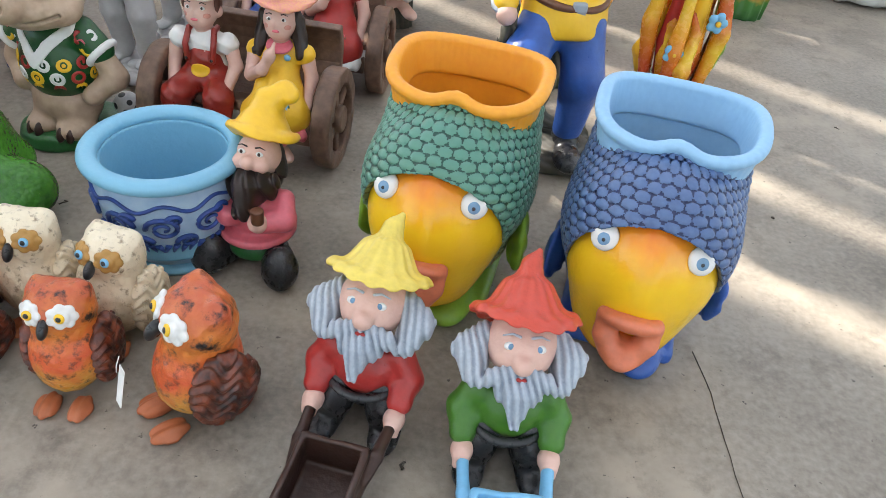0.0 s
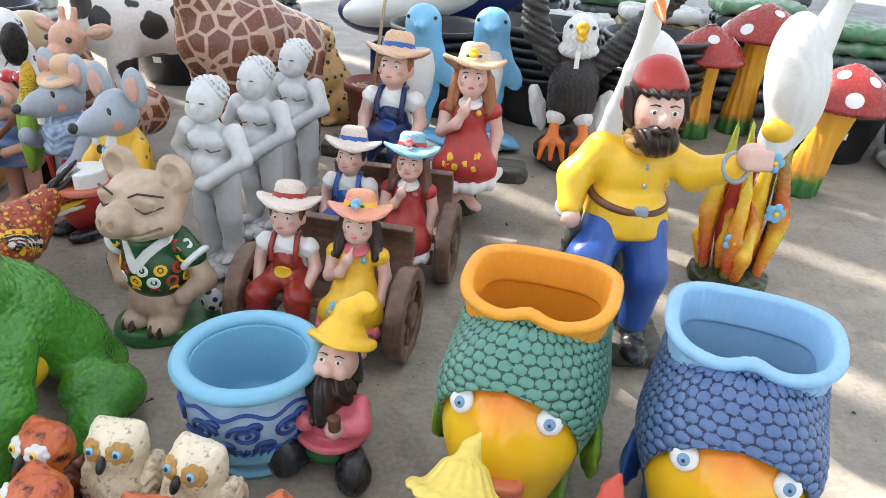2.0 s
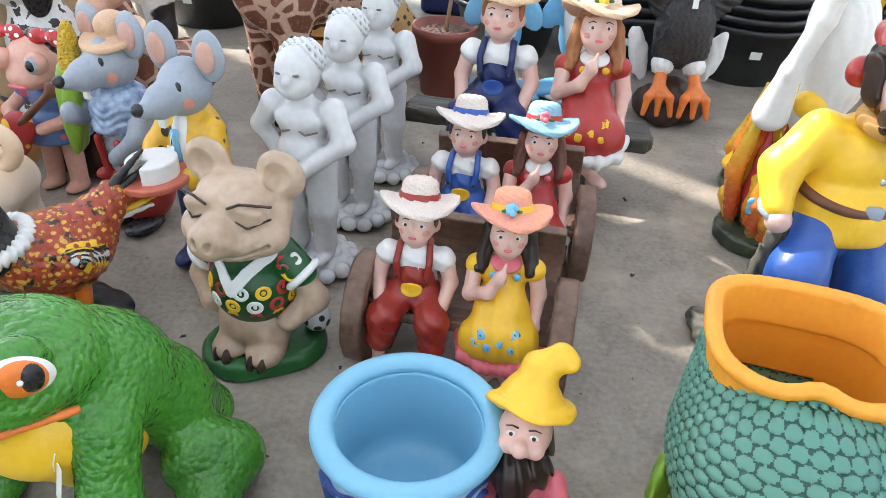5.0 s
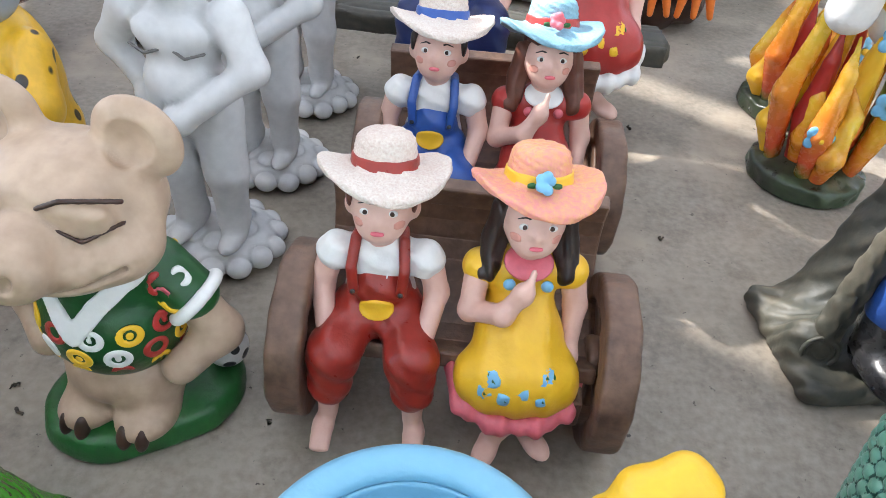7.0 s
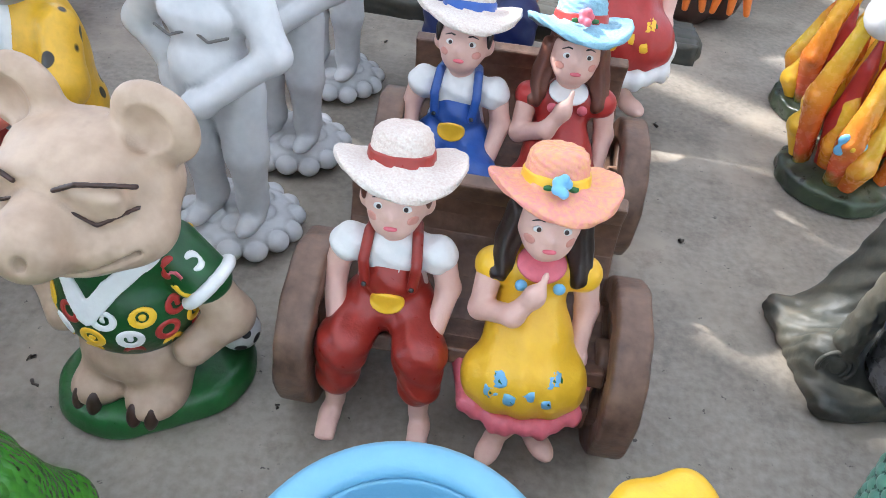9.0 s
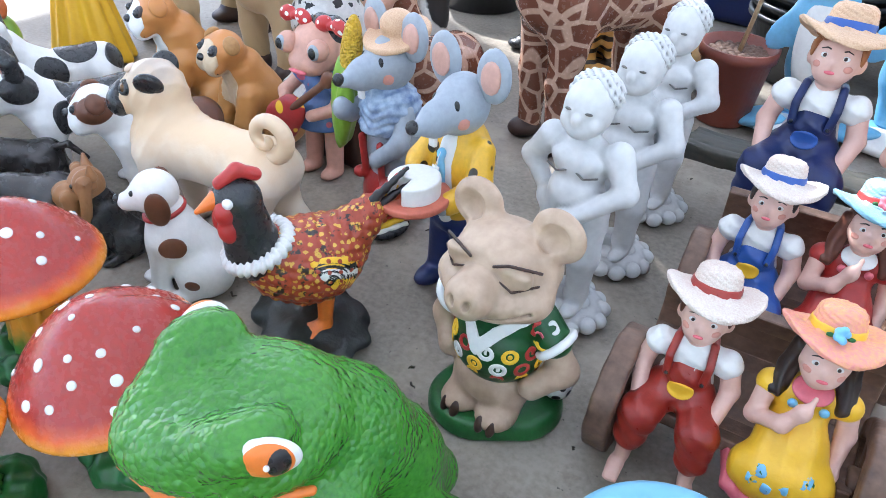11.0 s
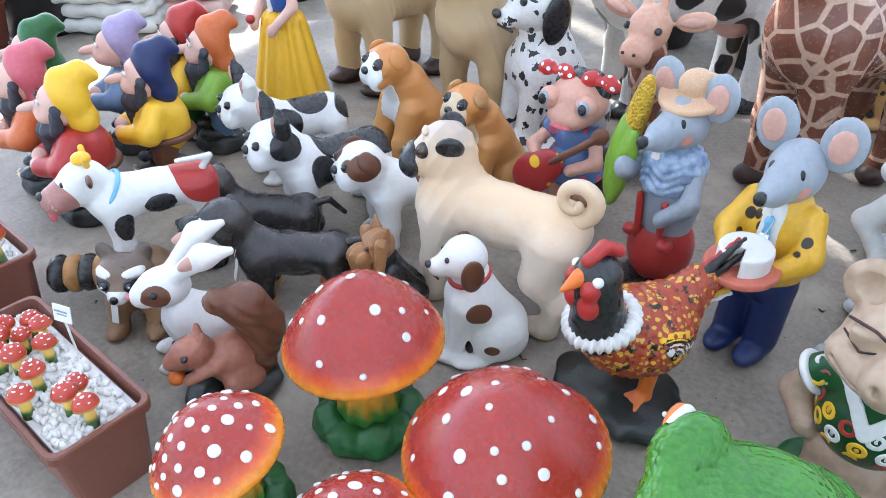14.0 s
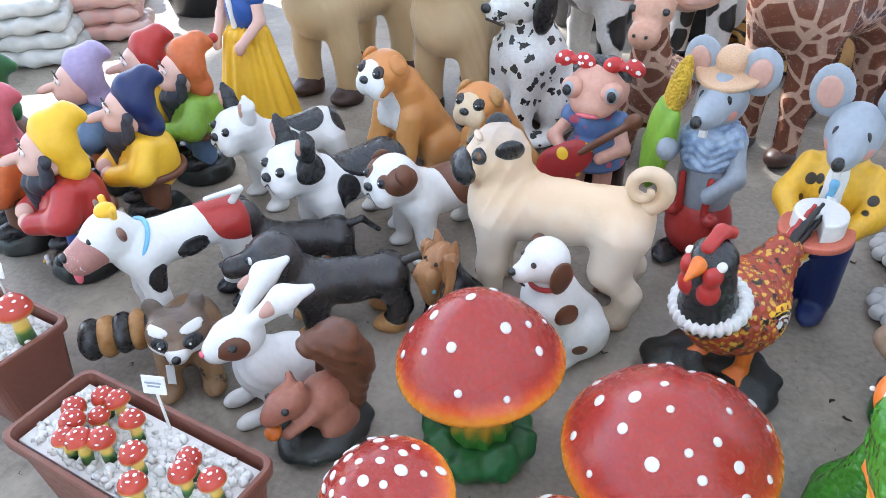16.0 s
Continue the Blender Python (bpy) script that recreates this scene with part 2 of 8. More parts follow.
def mesh_of(name, groups):
    me = bpy.data.meshes.new(name)
    mats = []
    for g in groups:
        if g[0] not in mats:
            mats.append(g[0])
    off, V, Q, M = 0, [], [], []
    for m, v, q in groups:
        V.append(v)
        Q.append(q + off)
        M.append(np.full(len(q), mats.index(m)))
        off += len(v)
    V, Q, M = np.concatenate(V), np.concatenate(Q), np.concatenate(M)
    me.vertices.add(len(V))
    me.vertices.foreach_set("co", V.astype(np.float32).ravel())
    me.loops.add(Q.size)
    me.loops.foreach_set("vertex_index", Q.astype(np.int32).ravel())
    me.polygons.add(len(Q))
    me.polygons.foreach_set("loop_start", np.arange(0, Q.size, 4, dtype=np.int32))
    me.polygons.foreach_set("material_index", M.astype(np.int32))
    me.polygons.foreach_set("use_smooth", np.ones(len(Q), bool))
    for m in mats:
        me.materials.append(m)
    me.update(calc_edges=True)
    me.validate()
    return me


def figure(name, label, cat, x, y, yaw, groups, z=0.0, scale=1.0, group="", lean=(0, 0)):
    """A painted figure, one mesh, standing at x, y and facing -y turned by yaw."""
    ob = new(name, mesh_of(name, groups))
    ob.matrix_basis = pose(x, y, z, lean[0], lean[1], yaw) @ Matrix.Scale(scale, 4)
    return tagged(ob, label, cat, group)


def figure_parts(name, label, cat, x, y, yaw, parts, group=""):
    """A moulded thing whose regions are parts of their own."""
    t = thing(name, label, cat, x, y, yaw, group=group)
    for nm, gs in parts:
        part(nm, gs, None, t)
    return t


def thing(name, label, cat, x, y, yaw=0, z=0.0, group="", kind=""):
    ob = new(name)
    ob.matrix_basis = pose(x, y, z, 0, 0, yaw)
    return tagged(ob, label, cat, group, kind)


def part(name, data, material, parent, label="", m=None):
    """data: a bmesh, a list of regions, or a mesh that is shared."""
    if isinstance(data, list):
        me = mesh_of(name, data)
    elif isinstance(data, bmesh.types.BMesh):
        me = bpy.data.meshes.new(name)
        data.to_mesh(me)
        data.free()
        me.materials.append(material)
    else:
        me = data
    ob = new(name, me)
    ob.parent = parent
    if m is not None:
        ob.matrix_basis = m
    return tagged(ob, label)


def box(hx, hy, hz, bev=0.004, m=None, taper=1.0):
    bm = bmesh.new()
    bmesh.ops.create_cube(bm, size=2)
    for v in bm.verts:
        f = taper if v.co.z < 0 else 1.0
        v.co = Vector((v.co.x * hx * f, v.co.y * hy * f, v.co.z * hz))
    if bev:
        bmesh.ops.bevel(bm, geom=bm.edges[:], offset=bev, segments=2, affect="EDGES", profile=0.5)
    if m is not None:
        bm.transform(m)
    return bm


def tube(pts, r, seg=10, r1=None):
    """A round bar along points."""
    bm = bmesh.new()
    r1 = r if r1 is None else r1
    pts = [Vector(p) for p in pts]
    rings = []
    for i, p in enumerate(pts):
        d = (pts[min(i + 1, len(pts) - 1)] - pts[max(i - 1, 0)]).normalized()
        qt = d.to_track_quat("Z", "Y")
        rad = r + (r1 - r) * i / (len(pts) - 1)
        rings.append([bm.verts.new(p + qt @ Vector((rad * math.cos(a), rad * math.sin(a), 0))) for a in [j * math.tau / seg for j in range(seg)]])
    for a, b in zip(rings, rings[1:]):
        for j in range(seg):
            bm.faces.new((a[j], a[(j + 1) % seg], b[(j + 1) % seg], b[j])).smooth = True
    bm.faces.new(rings[0][::-1])
    bm.faces.new(rings[-1])
    return bm


def lathe(prof, seg=48, wave=None):
    """A turned shape from (radius, height) pairs; wave(angle, radius, height) shifts the height and radius."""
    bm = bmesh.new()
    rings = []
    for r, z in prof:
        ring = []
        for j in range(seg):
            a = j * math.tau / seg
            dr, dz = wave(a, r, z) if wave else (0, 0)
            ring.append(bm.verts.new(((r + dr) * math.cos(a), (r + dr) * math.sin(a), z + dz)))
        rings.append(ring)
    for a, b in zip(rings, rings[1:]):
        for j in range(seg):
            bm.faces.new((a[j], a[(j + 1) % seg], b[(j + 1) % seg], b[j])).smooth = True
    bm.faces.new(rings[0][::-1])
    bm.faces.new(rings[-1])
    bmesh.ops.recalc_face_normals(bm, faces=bm.faces[:])
    return bm


def ridges(fx, fy, fz, amp):
    """Strands, as of hair or folds, along the surface."""
    return lambda P: amp * np.sin(P[..., 0] * fx + P[..., 1] * fy + P[..., 2] * fz + 1.5 * np.sin(P[..., 2] * 40 + P[..., 0] * 25))


def lumps(f, amp):
    return lambda P: amp * np.sin(P[..., 0] * f + 1) * np.sin(P[..., 1] * f + 2) * np.sin(P[..., 2] * f)


# ---- paints ----
SKIN = mat("skin_paint", (0.72, 0.47, 0.385), 0.5, 0.12, (0.6, 0.32, 0.25))
PINK = mat("pink_paint", (0.75, 0.16, 0.2), 0.45)
CHEEK = mat("cheek_paint", (0.7, 0.32, 0.25), 0.5)
WHITE = mat("white_paint", (0.78, 0.77, 0.74), 0.45, 0.06)
BLACK = mat("black_paint", (0.012, 0.012, 0.014), 0.32, 0.2, (0.05, 0.05, 0.05))
RED = mat("red_paint", (0.45, 0.035, 0.03), 0.38, 0.12)
DRED = mat("dark_red_paint", (0.33, 0.03, 0.02), 0.36, 0.15)
YELLOW = mat("yellow_paint", (0.86, 0.52, 0.03), 0.38, 0.1, (0.7, 0.35, 0.02))
PALEYEL = mat("pale_yellow_paint", (0.82, 0.63, 0.12), 0.42, 0.12)
ORANGE = mat("orange_paint", (0.8, 0.2, 0.03), 0.38, 0.15)
BLUE = mat("blue_paint", (0.03, 0.1, 0.38), 0.38, 0.14)
NAVY = mat("navy_paint", (0.012, 0.025, 0.11), 0.4, 0.16)
SKYB = mat("light_blue_paint", (0.2, 0.5, 0.75), 0.38, 0.1)
GREEN = mat("green_paint", (0.02, 0.13, 0.03), 0.38, 0.2)
LGREEN = mat("light_green_paint", (0.22, 0.4, 0.04), 0.4, 0.14)
FROGG = mat("frog_green_paint", (0.065, 0.25, 0.024), 0.24, 0.25, (0.03, 0.15, 0.018), 75, 0.36, relief="cells")
BROWN = mat("brown_paint", (0.16, 0.06, 0.03), 0.45, 0.16)
DBROWN = mat("dark_brown_paint", (0.05, 0.022, 0.014), 0.45, 0.18)
GREY = mat("grey_paint", (0.34, 0.38, 0.43), 0.45, 0.12)
BEARD = shade_washed(mat("beard_paint", (0.5, 0.55, 0.6), 0.5, 0.2, (0.3, 0.35, 0.42), 90), (0.14, 0.17, 0.22))
STONE = shade_washed(mat("white_plaster", (0.62, 0.62, 0.61), 0.55, 0.14, (0.4, 0.4, 0.4), 40, 0.2), (0.1, 0.1, 0.095), 0.43, 0.505)
STRAW = mat("straw_hat_paint", (0.72, 0.5, 0.32), 0.55, 0.25, (0.5, 0.27, 0.15), 220, 0.7)
WHAT = mat("white_hat_paint", (0.75, 0.68, 0.6), 0.55, 0.2, (0.5, 0.3, 0.22), 220, 0.7)
PHAT = mat("pink_hat_paint", (0.75, 0.26, 0.24), 0.5, 0.2, (0.8, 0.5, 0.1), 120, 0.5)
BHAT = mat("blue_hat_paint", (0.25, 0.47, 0.58), 0.5, 0.2, None, 160, 0.5)
HAIR = mat("dark_hair_paint", (0.03, 0.016, 0.012), 0.42, 0.2)
GINGER = mat("ginger_hair_paint", (0.4, 0.15, 0.05), 0.5, 0.2)
AUBURN = mat("auburn_hair_paint", (0.15, 0.05, 0.03), 0.5, 0.2)
CLAY = mat("moulded_wood_paint", (0.2, 0.115, 0.075), 0.5, 0.25, (0.07, 0.038, 0.026), 45, 0.6, stain=14)
BARK = shade_washed(mat("bark_paint", (0.085, 0.075, 0.055), 0.62, 0.25, (0.025, 0.03, 0.024), 40, 0.6), (0.015, 0.018, 0.015))
ROCK = mat("rock_paint", (0.03, 0.035, 0.03), 0.4, 0.25, (0.01, 0.01, 0.01), 40, 0.8)
PIGP = blotched(shade_washed(mat("pig_paint", (0.52, 0.38, 0.27), 0.5, 0.22, (0.3, 0.2, 0.13), 30, 0.2), (0.12, 0.075, 0.05), 0.42, 0.49), (0.24, 0.16, 0.1), 7, 0.58, 0.2)
CREAM = mat("cream_paint", (0.68, 0.53, 0.35), 0.45, 0.15, (0.5, 0.33, 0.17))
TAN = mat("tan_paint", (0.5, 0.28, 0.1), 0.5, 0.22, (0.3, 0.13, 0.04))
EYEB = mat("eye_blue_paint", (0.18, 0.33, 0.5), 0.25)
PAPER = mat("price_tag_paper", (0.8, 0.8, 0.77), 0.7, 0.05)
INK = mat("ink", (0.05, 0.05, 0.1), 0.7)
EARIN = mat("ear_pink_paint", (0.62, 0.36, 0.29), 0.5)


# ---- floor ----
def concrete():
    m = mat("concrete", (0.33, 0.288, 0.235), 0.6, 0.3, (0.16, 0.135, 0.105), 55, 0.35, stain=1.6)
    blotched(m, (0.4, 0.34, 0.265), 2.3, 0.5, 0.2)
    blotched(m, (0.075, 0.062, 0.048), 42, 0.665, 0.04)
    n, l = m.node_tree.nodes, m.node_tree.links
    p = n["Principled BSDF"]
    base = p.inputs["Base Color"].links[0].from_socket
    tc = next(x for x in n if x.bl_idname == "ShaderNodeTexCoord")
    w = n.new("ShaderNodeTexNoise")
    w.inputs["Scale"].default_value, w.inputs["Detail"].default_value, w.inputs["Roughness"].default_value = 7, 9, 0.75
    l.new(tc.outputs["Object"], w.inputs["Vector"])
    r = n.new("ShaderNodeMapRange")
    r.inputs["From Min"].default_value, r.inputs["From Max"].default_value, r.inputs["To Max"].default_value = 0.52, 0.7, 0.65
    l.new(w.outputs["Fac"], r.inputs["Value"])
    x = n.new("ShaderNodeMix")
    x.data_type = "RGBA"
    x.inputs["B"].default_value = (0.12, 0.1, 0.08, 1)
    l.new(r.outputs[0], x.inputs["Factor"])
    l.new(base, x.inputs["A"])
    l.new(x.outputs["Result"], p.inputs["Base Color"])
    return m


CONCRETE = concrete()
bm = bmesh.new()
bmesh.ops.create_grid(bm, x_segments=60, y_segments=60, size=60)
fl = new("floor", bpy.data.meshes.new("floor"))
bm.to_mesh(fl.data)
bm.free()
fl.data.materials.append(CONCRETE)
tagged(fl, "worn grey concrete floor with stains and sun streaks", "floor", kind="structure")


# ---- figures of the front rows ----
def eye(x, y, z, r, iris=EYEB, tilt=(0, 0, 0), white=WHITE):
    """A painted eye that looks towards -y."""
    return [G(white, [S(x, y, z, r, r * 0.45, r, tilt)], 0, q=14), G(iris, [S(x, y - r * 0.2, z, r * 0.6, r * 0.36, r * 0.6, tilt)], 0, q=12, lo=0.0012),
            G(BLACK, [S(x, y - r * 0.36, z, r * 0.28, r * 0.25, r * 0.28, tilt)], 0, q=10, lo=0.0009)]


def small_eyes(dx, y, z, r, brow=None, iris=None):
    out = []
    for s in (-1, 1):
        out += [G(WHITE, [S(s * dx, y, z, r * 1.25, r * 0.5, r * 0.8)], 0, q=10, lo=0.0015), G(iris or DBROWN, [S(s * dx, y - r * 0.25, z, r * 0.6, r * 0.35, r * 0.6)], 0, q=8, lo=0.001),
                G(brow or HAIR, [L([(s * (dx - r * 1.4), y + r * 0.1, z + r * 1.7), (s * dx, y - r * 0.2, z + r * 2.2), (s * (dx + r * 1.5), y + r * 0.3, z + r * 1.6)], r * 0.28, r * 0.15)], 0, q=22, lo=0.001)]
    return out


def hat(z, R, rc, hc, m, band, y=0.0, droop=0.012, flowers=None):
    """A straw hat whose brim is wavy: brim radius R, crown radius rc and height hc."""
    wav = lambda P: 0.5 * droop * np.sin(3 * np.arctan2(P[..., 1] - y, P[..., 0]))
    out = [G(m, [D(0, y, z, R, 0.008, 0.006), D(0, y, z + hc * 0.5, rc * 1.1, hc * 0.5, 0.02, rc * 0.9)], 0.015, q=64, disp=lambda P: 0.0012 * np.sin(P[..., 2] * 500 + 9 * np.arctan2(P[..., 1] - y, P[..., 0])))]
    m0, V, Q = out[0]
    r2 = np.hypot(V[:, 0], V[:, 1] - y)
    a = np.arctan2(V[:, 1] - y, V[:, 0])
    V[:, 2] += np.clip((r2 - rc) / (R - rc), 0, 1) ** 1.5 * (droop * 1.6 * np.sin(2 * a + 1.0) - droop * 0.5)
    out.append(G(band, [D(0, y, z + hc * 0.24, rc * 1.13, hc * 0.17, 0.003, rc * 1.07)], 0, q=40))
    for i, (fx, fy, fz, r, fm) in enumerate(flowers or ()):
        out += [G(fm, [S(fx + r * 0.6 * math.cos(j * 1.257), fy - 0.3 * r * j % 2, fz + r * 0.6 * math.sin(j * 1.257), r * 0.55) for j in range(5)] + [S(fx, fy - r * 0.3, fz, r * 0.5)], 0.004, q=22)]
        out += [G(GREEN, [S(fx + r * 1.3, fy, fz - r * 0.5, r * 0.6, r * 0.2, r * 0.35), S(fx - r * 1.2, fy, fz - r * 0.6, r * 0.6, r * 0.2, r * 0.35)], 0, q=22)]
    return out


def nod(groups, y, z, deg):
    """Tilts groups back about a sideways axis through y, z."""
    c, n = math.cos(radians(deg)), math.sin(radians(deg))
    for m, V, Q in groups:
        a, b = V[:, 1] - y, V[:, 2] - z
        V[:, 1], V[:, 2] = y + a * c + b * n, z - a * n + b * c
    return groups


def child(girl, cloth, shirt, hatm, band, hair, pocket=None, trim=None, flower=None, barefoot=True, dots=None):
    """A child that sits, with its floor at z = 0 and the seat at about 0.2."""
    head = [S(0, -0.01, 0.47, 0.056, 0.06, 0.068), S(0, -0.035, 0.44, 0.04, 0.035, 0.035)]
    g = [G(SKIN, head + [S(0, -0.068, 0.462, 0.01, 0.012, 0.012), L([(0, 0.005, 0.42), (0, 0.01, 0.38)], 0.028, 0.034)] + mir(S(0.058, 0.0, 0.465, 0.012, 0.016, 0.02)), 0.014, q=48)]
    g += small_eyes(0.024, -0.063, 0.476, 0.0085)
    g += [G(PINK, [S(0, -0.071, 0.438, 0.013, 0.006, 0.005)], 0, q=14, lo=0.0012)]
    g += [G(CHEEK, mir(S(0.036, -0.052, 0.452, 0.012, 0.02, 0.009)), 0, clip=head, eps=0.0012, clipk=0.014, q=40, lo=0.002)]
    st = ridges(230, 60, 0, 0.0022)
    top, g = g, []
    if girl:
        top += [G(hair, [S(0, 0.015, 0.485, 0.063, 0.06, 0.06)] + mir(L([(0.055, 0.0, 0.48), (0.066, 0.005, 0.42), (0.075, -0.01, 0.36)], 0.024, 0.022), S(0.03, -0.055, 0.518, 0.03, 0.015, 0.012)), 0.012, disp=st, q=60)]
        torso = [S(0, 0.008, 0.335, 0.066, 0.05, 0.08)] + L([(0, 0.0, 0.3), (0, -0.05, 0.235), (0, -0.105, 0.185)], [0.06, 0.082, 0.085]) + L([(-0.048, -0.11, 0.172), (0.048, -0.11, 0.172)], 0.074)
        g += [G(cloth, torso + mir(S(0.085, 0.0, 0.36, 0.036, 0.036, 0.036)), 0.025, disp=lambda P: 0.002 * np.sin(P[..., 0] * 110 + 12 * P[..., 2]) * (P[..., 2] < 0.33), q=64)]
        g += [G(trim or WHITE, [L([(-0.125, -0.07, 0.15), (-0.1, -0.15, 0.125), (-0.04, -0.182, 0.115), (0.04, -0.182, 0.115), (0.1, -0.15, 0.125), (0.125, -0.07, 0.15)], 0.019)], 0.02, disp=lambda P: 0.0025 * np.sin(P[..., 0] * 190), q=56)]
        g += [G(trim or WHITE, [S(0, -0.02, 0.392, 0.047, 0.04, 0.01, (25, 0, 0))], 0, q=40)]
        arm = [L([(-0.09, -0.01, 0.35), (-0.1, -0.04, 0.28), (-0.045, -0.1, 0.33), (-0.015, -0.095, 0.38)], [0.026, 0.022, 0.02, 0.017]), S(-0.015, -0.1, 0.385, 0.02, 0.018, 0.024), L([(-0.008, -0.1, 0.395), (0.0, -0.085, 0.425)], 0.008, 0.006)]
        arm += [L([(0.092, 0.0, 0.35), (0.108, -0.01, 0.28), (0.1, -0.06, 0.21)], [0.026, 0.023, 0.018]), S(0.1, -0.075, 0.2, 0.021, 0.022, 0.024)]
        legs = [L([(-0.03, -0.12, 0.16), (0.0, -0.14, 0.09), (0.035, -0.15, 0.05)], 0.028, 0.02), S(0.05, -0.175, 0.045, 0.024, 0.04, 0.018, (0, 0, 30)), L([(0.03, -0.12, 0.16), (-0.0, -0.15, 0.1), (-0.04, -0.165, 0.045)], 0.028, 0.02), S(-0.05, -0.19, 0.035, 0.024, 0.042, 0.018, (0, 0, -25))]
        g += [G(SKIN, arm, 0.012, q=60), G(SKIN, legs, 0.012, q=48)]
        fl = flower or SKYB
        for i, (fx, fz) in enumerate(((-0.06, 0.225), (-0.035, 0.195), (0.0, 0.21), (0.045, 0.195), (0.05, 0.235), (-0.075, 0.2))):
            g += [G(fl, [S(fx * 0.9 + 0.0095 * math.cos(j * 1.257 + i), -0.16, fz + 0.0095 * math.sin(j * 1.257 + i), 0.008, 0.07, 0.008) for j in range(5)], 0, clip=torso, eps=0.002, clipk=0.025, q=20, lo=0.002)]
            g += [G(YELLOW if cloth is not YELLOW else GREEN, [S(fx * 0.9, -0.16, fz, 0.005, 0.07, 0.005)], 0, clip=torso, eps=0.0035, clipk=0.025, q=30, lo=0.0015)]
        g += [G(GREEN, [L([(-0.06, -0.155, 0.25), (-0.065, -0.165, 0.2), (-0.03, -0.18, 0.185), (0.02, -0.18, 0.2), (0.06, -0.165, 0.18), (0.06, -0.155, 0.25)], 0.0035)], 0, clip=torso, eps=0.002, clipk=0.025, q=60, lo=0.0025)]
        g += [G(fl, mir(S(0.035, -0.055, 0.365, 0.012, 0.01, 0.012)), 0.002, q=30)]
    else:
        top += [G(hair, [S(0, 0.018, 0.49, 0.061, 0.056, 0.052)] + mir(S(0.03, -0.053, 0.522, 0.03, 0.016, 0.013), S(0.055, -0.01, 0.49, 0.01, 0.02, 0.03)), 0.012, disp=st, q=60)]
        chest = [S(0, 0.01, 0.345, 0.068, 0.052, 0.07), S(0, 0.012, 0.27, 0.07, 0.056, 0.05)]
        g += [G(shirt, chest + mir(S(0.085, 0.0, 0.36, 0.038, 0.038, 0.04)), 0.02, disp=lambda P: 0.0015 * np.sin(P[..., 2] * 160 + P[..., 0] * 60), q=56)]
        over = [S(0, -0.006, 0.3, 0.06, 0.06, 0.055), S(0, 0.0, 0.235, 0.084, 0.074, 0.06)] + mir(L([(0.045, -0.02, 0.22), (0.075, -0.11, 0.195), (0.082, -0.13, 0.125)], [0.05, 0.05, 0.043]))
        g += [G(cloth, over, 0.02, disp=lambda P: 0.0015 * np.sin(P[..., 2] * 140 + P[..., 0] * 90), q=64)]
        g += [G(cloth, mir(L([(0.045, -0.052, 0.31), (0.05, -0.045, 0.36), (0.045, -0.01, 0.405), (0.04, 0.03, 0.4)], 0.0105)), 0, q=44, lo=0.002)]
        g += [G(BLACK, mir(S(0.045, -0.062, 0.315, 0.006, 0.004, 0.006)), 0, q=40, lo=0.0016)]
        g += [G(pocket or YELLOW, [S(0, -0.06, 0.275, 0.034, 0.03, 0.025)], 0, clip=over, eps=0.004, clipk=0.02, q=28)]
        g += [G(SKIN, mir(L([(0.095, 0.0, 0.35), (0.112, -0.01, 0.285), (0.098, -0.07, 0.225)], [0.026, 0.024, 0.019]), S(0.088, -0.1, 0.21, 0.023, 0.028, 0.019)) + flat([L([(0.088 + i * 0.008 - 0.012, -0.11, 0.213), (0.088 + i * 0.008 - 0.012, -0.13, 0.198)], 0.006) for i in range(4)]), 0.01, q=60)]
        g += [G(SKIN, mir(L([(0.083, -0.128, 0.14), (0.085, -0.14, 0.05)], 0.026, 0.02), S(0.092, -0.165, 0.03, 0.023, 0.042, 0.018), *[L([(0.078 + 0.009 * i, -0.195, 0.028), (0.077 + 0.0095 * i, -0.211, 0.022)], 0.0065) for i in range(4)]), 0.012, q=44)]
    fl = [(0.0, -0.1 * 0.62, 0.56, 0.017, flower), ] if (girl and flower) else None
    top += nod(hat(0.534, 0.12, 0.056, 0.07, hatm, band, 0.006, 0.013, fl), 0.0, 0.534, 2)
    return g + nod(top, 0.01, 0.4, 14)


boy = figure("boy_statue", "boy statue in red overalls and straw hat on cart bench", "statue", -0.74, 2.43, 0, child(False, DRED, WHITE, WHAT, DRED, AUBURN), group="seated children", scale=0.87, z=0.035)
girl = figure("girl_statue", "girl statue in yellow dress and pink hat on cart bench", "statue", -0.5, 2.43, 3, child(True, YELLOW, None, PHAT, YELLOW, HAIR, trim=PINK, flower=SKYB), group="seated children", scale=0.87, z=0.035)
boy2 = figure("boy_statue", "boy statue in blue overalls and cream hat on bench", "statue", -0.69, 2.96, -4, child(False, BLUE, WHITE, WHAT, BLUE, HAIR), group="seated children", scale=0.92, z=0.03)
girl2 = figure("girl_statue", "girl statue in red dress and blue hat on bench", "statue", -0.455, 2.97, 2, child(True, RED, None, BHAT, RED, AUBURN, flower=PINK), group="seated children", scale=0.92, z=0.03)
boy3 = figure("boy_statue", "painted boy statue with denim overalls seated on plank bench", "statue", -0.66, 3.52, -6, child(False, NAVY, WHITE, STRAW, BLUE, GINGER, pocket=BLUE), group="seated children", scale=1.2, z=0.12)
girl3 = figure("girl_statue", "painted girl statue in red dress seated on plank bench", "statue", -0.31, 3.52, 4, child(True, RED, None, STRAW, WHAT, GINGER, flower=YELLOW), group="seated children", scale=1.17, z=0.12)


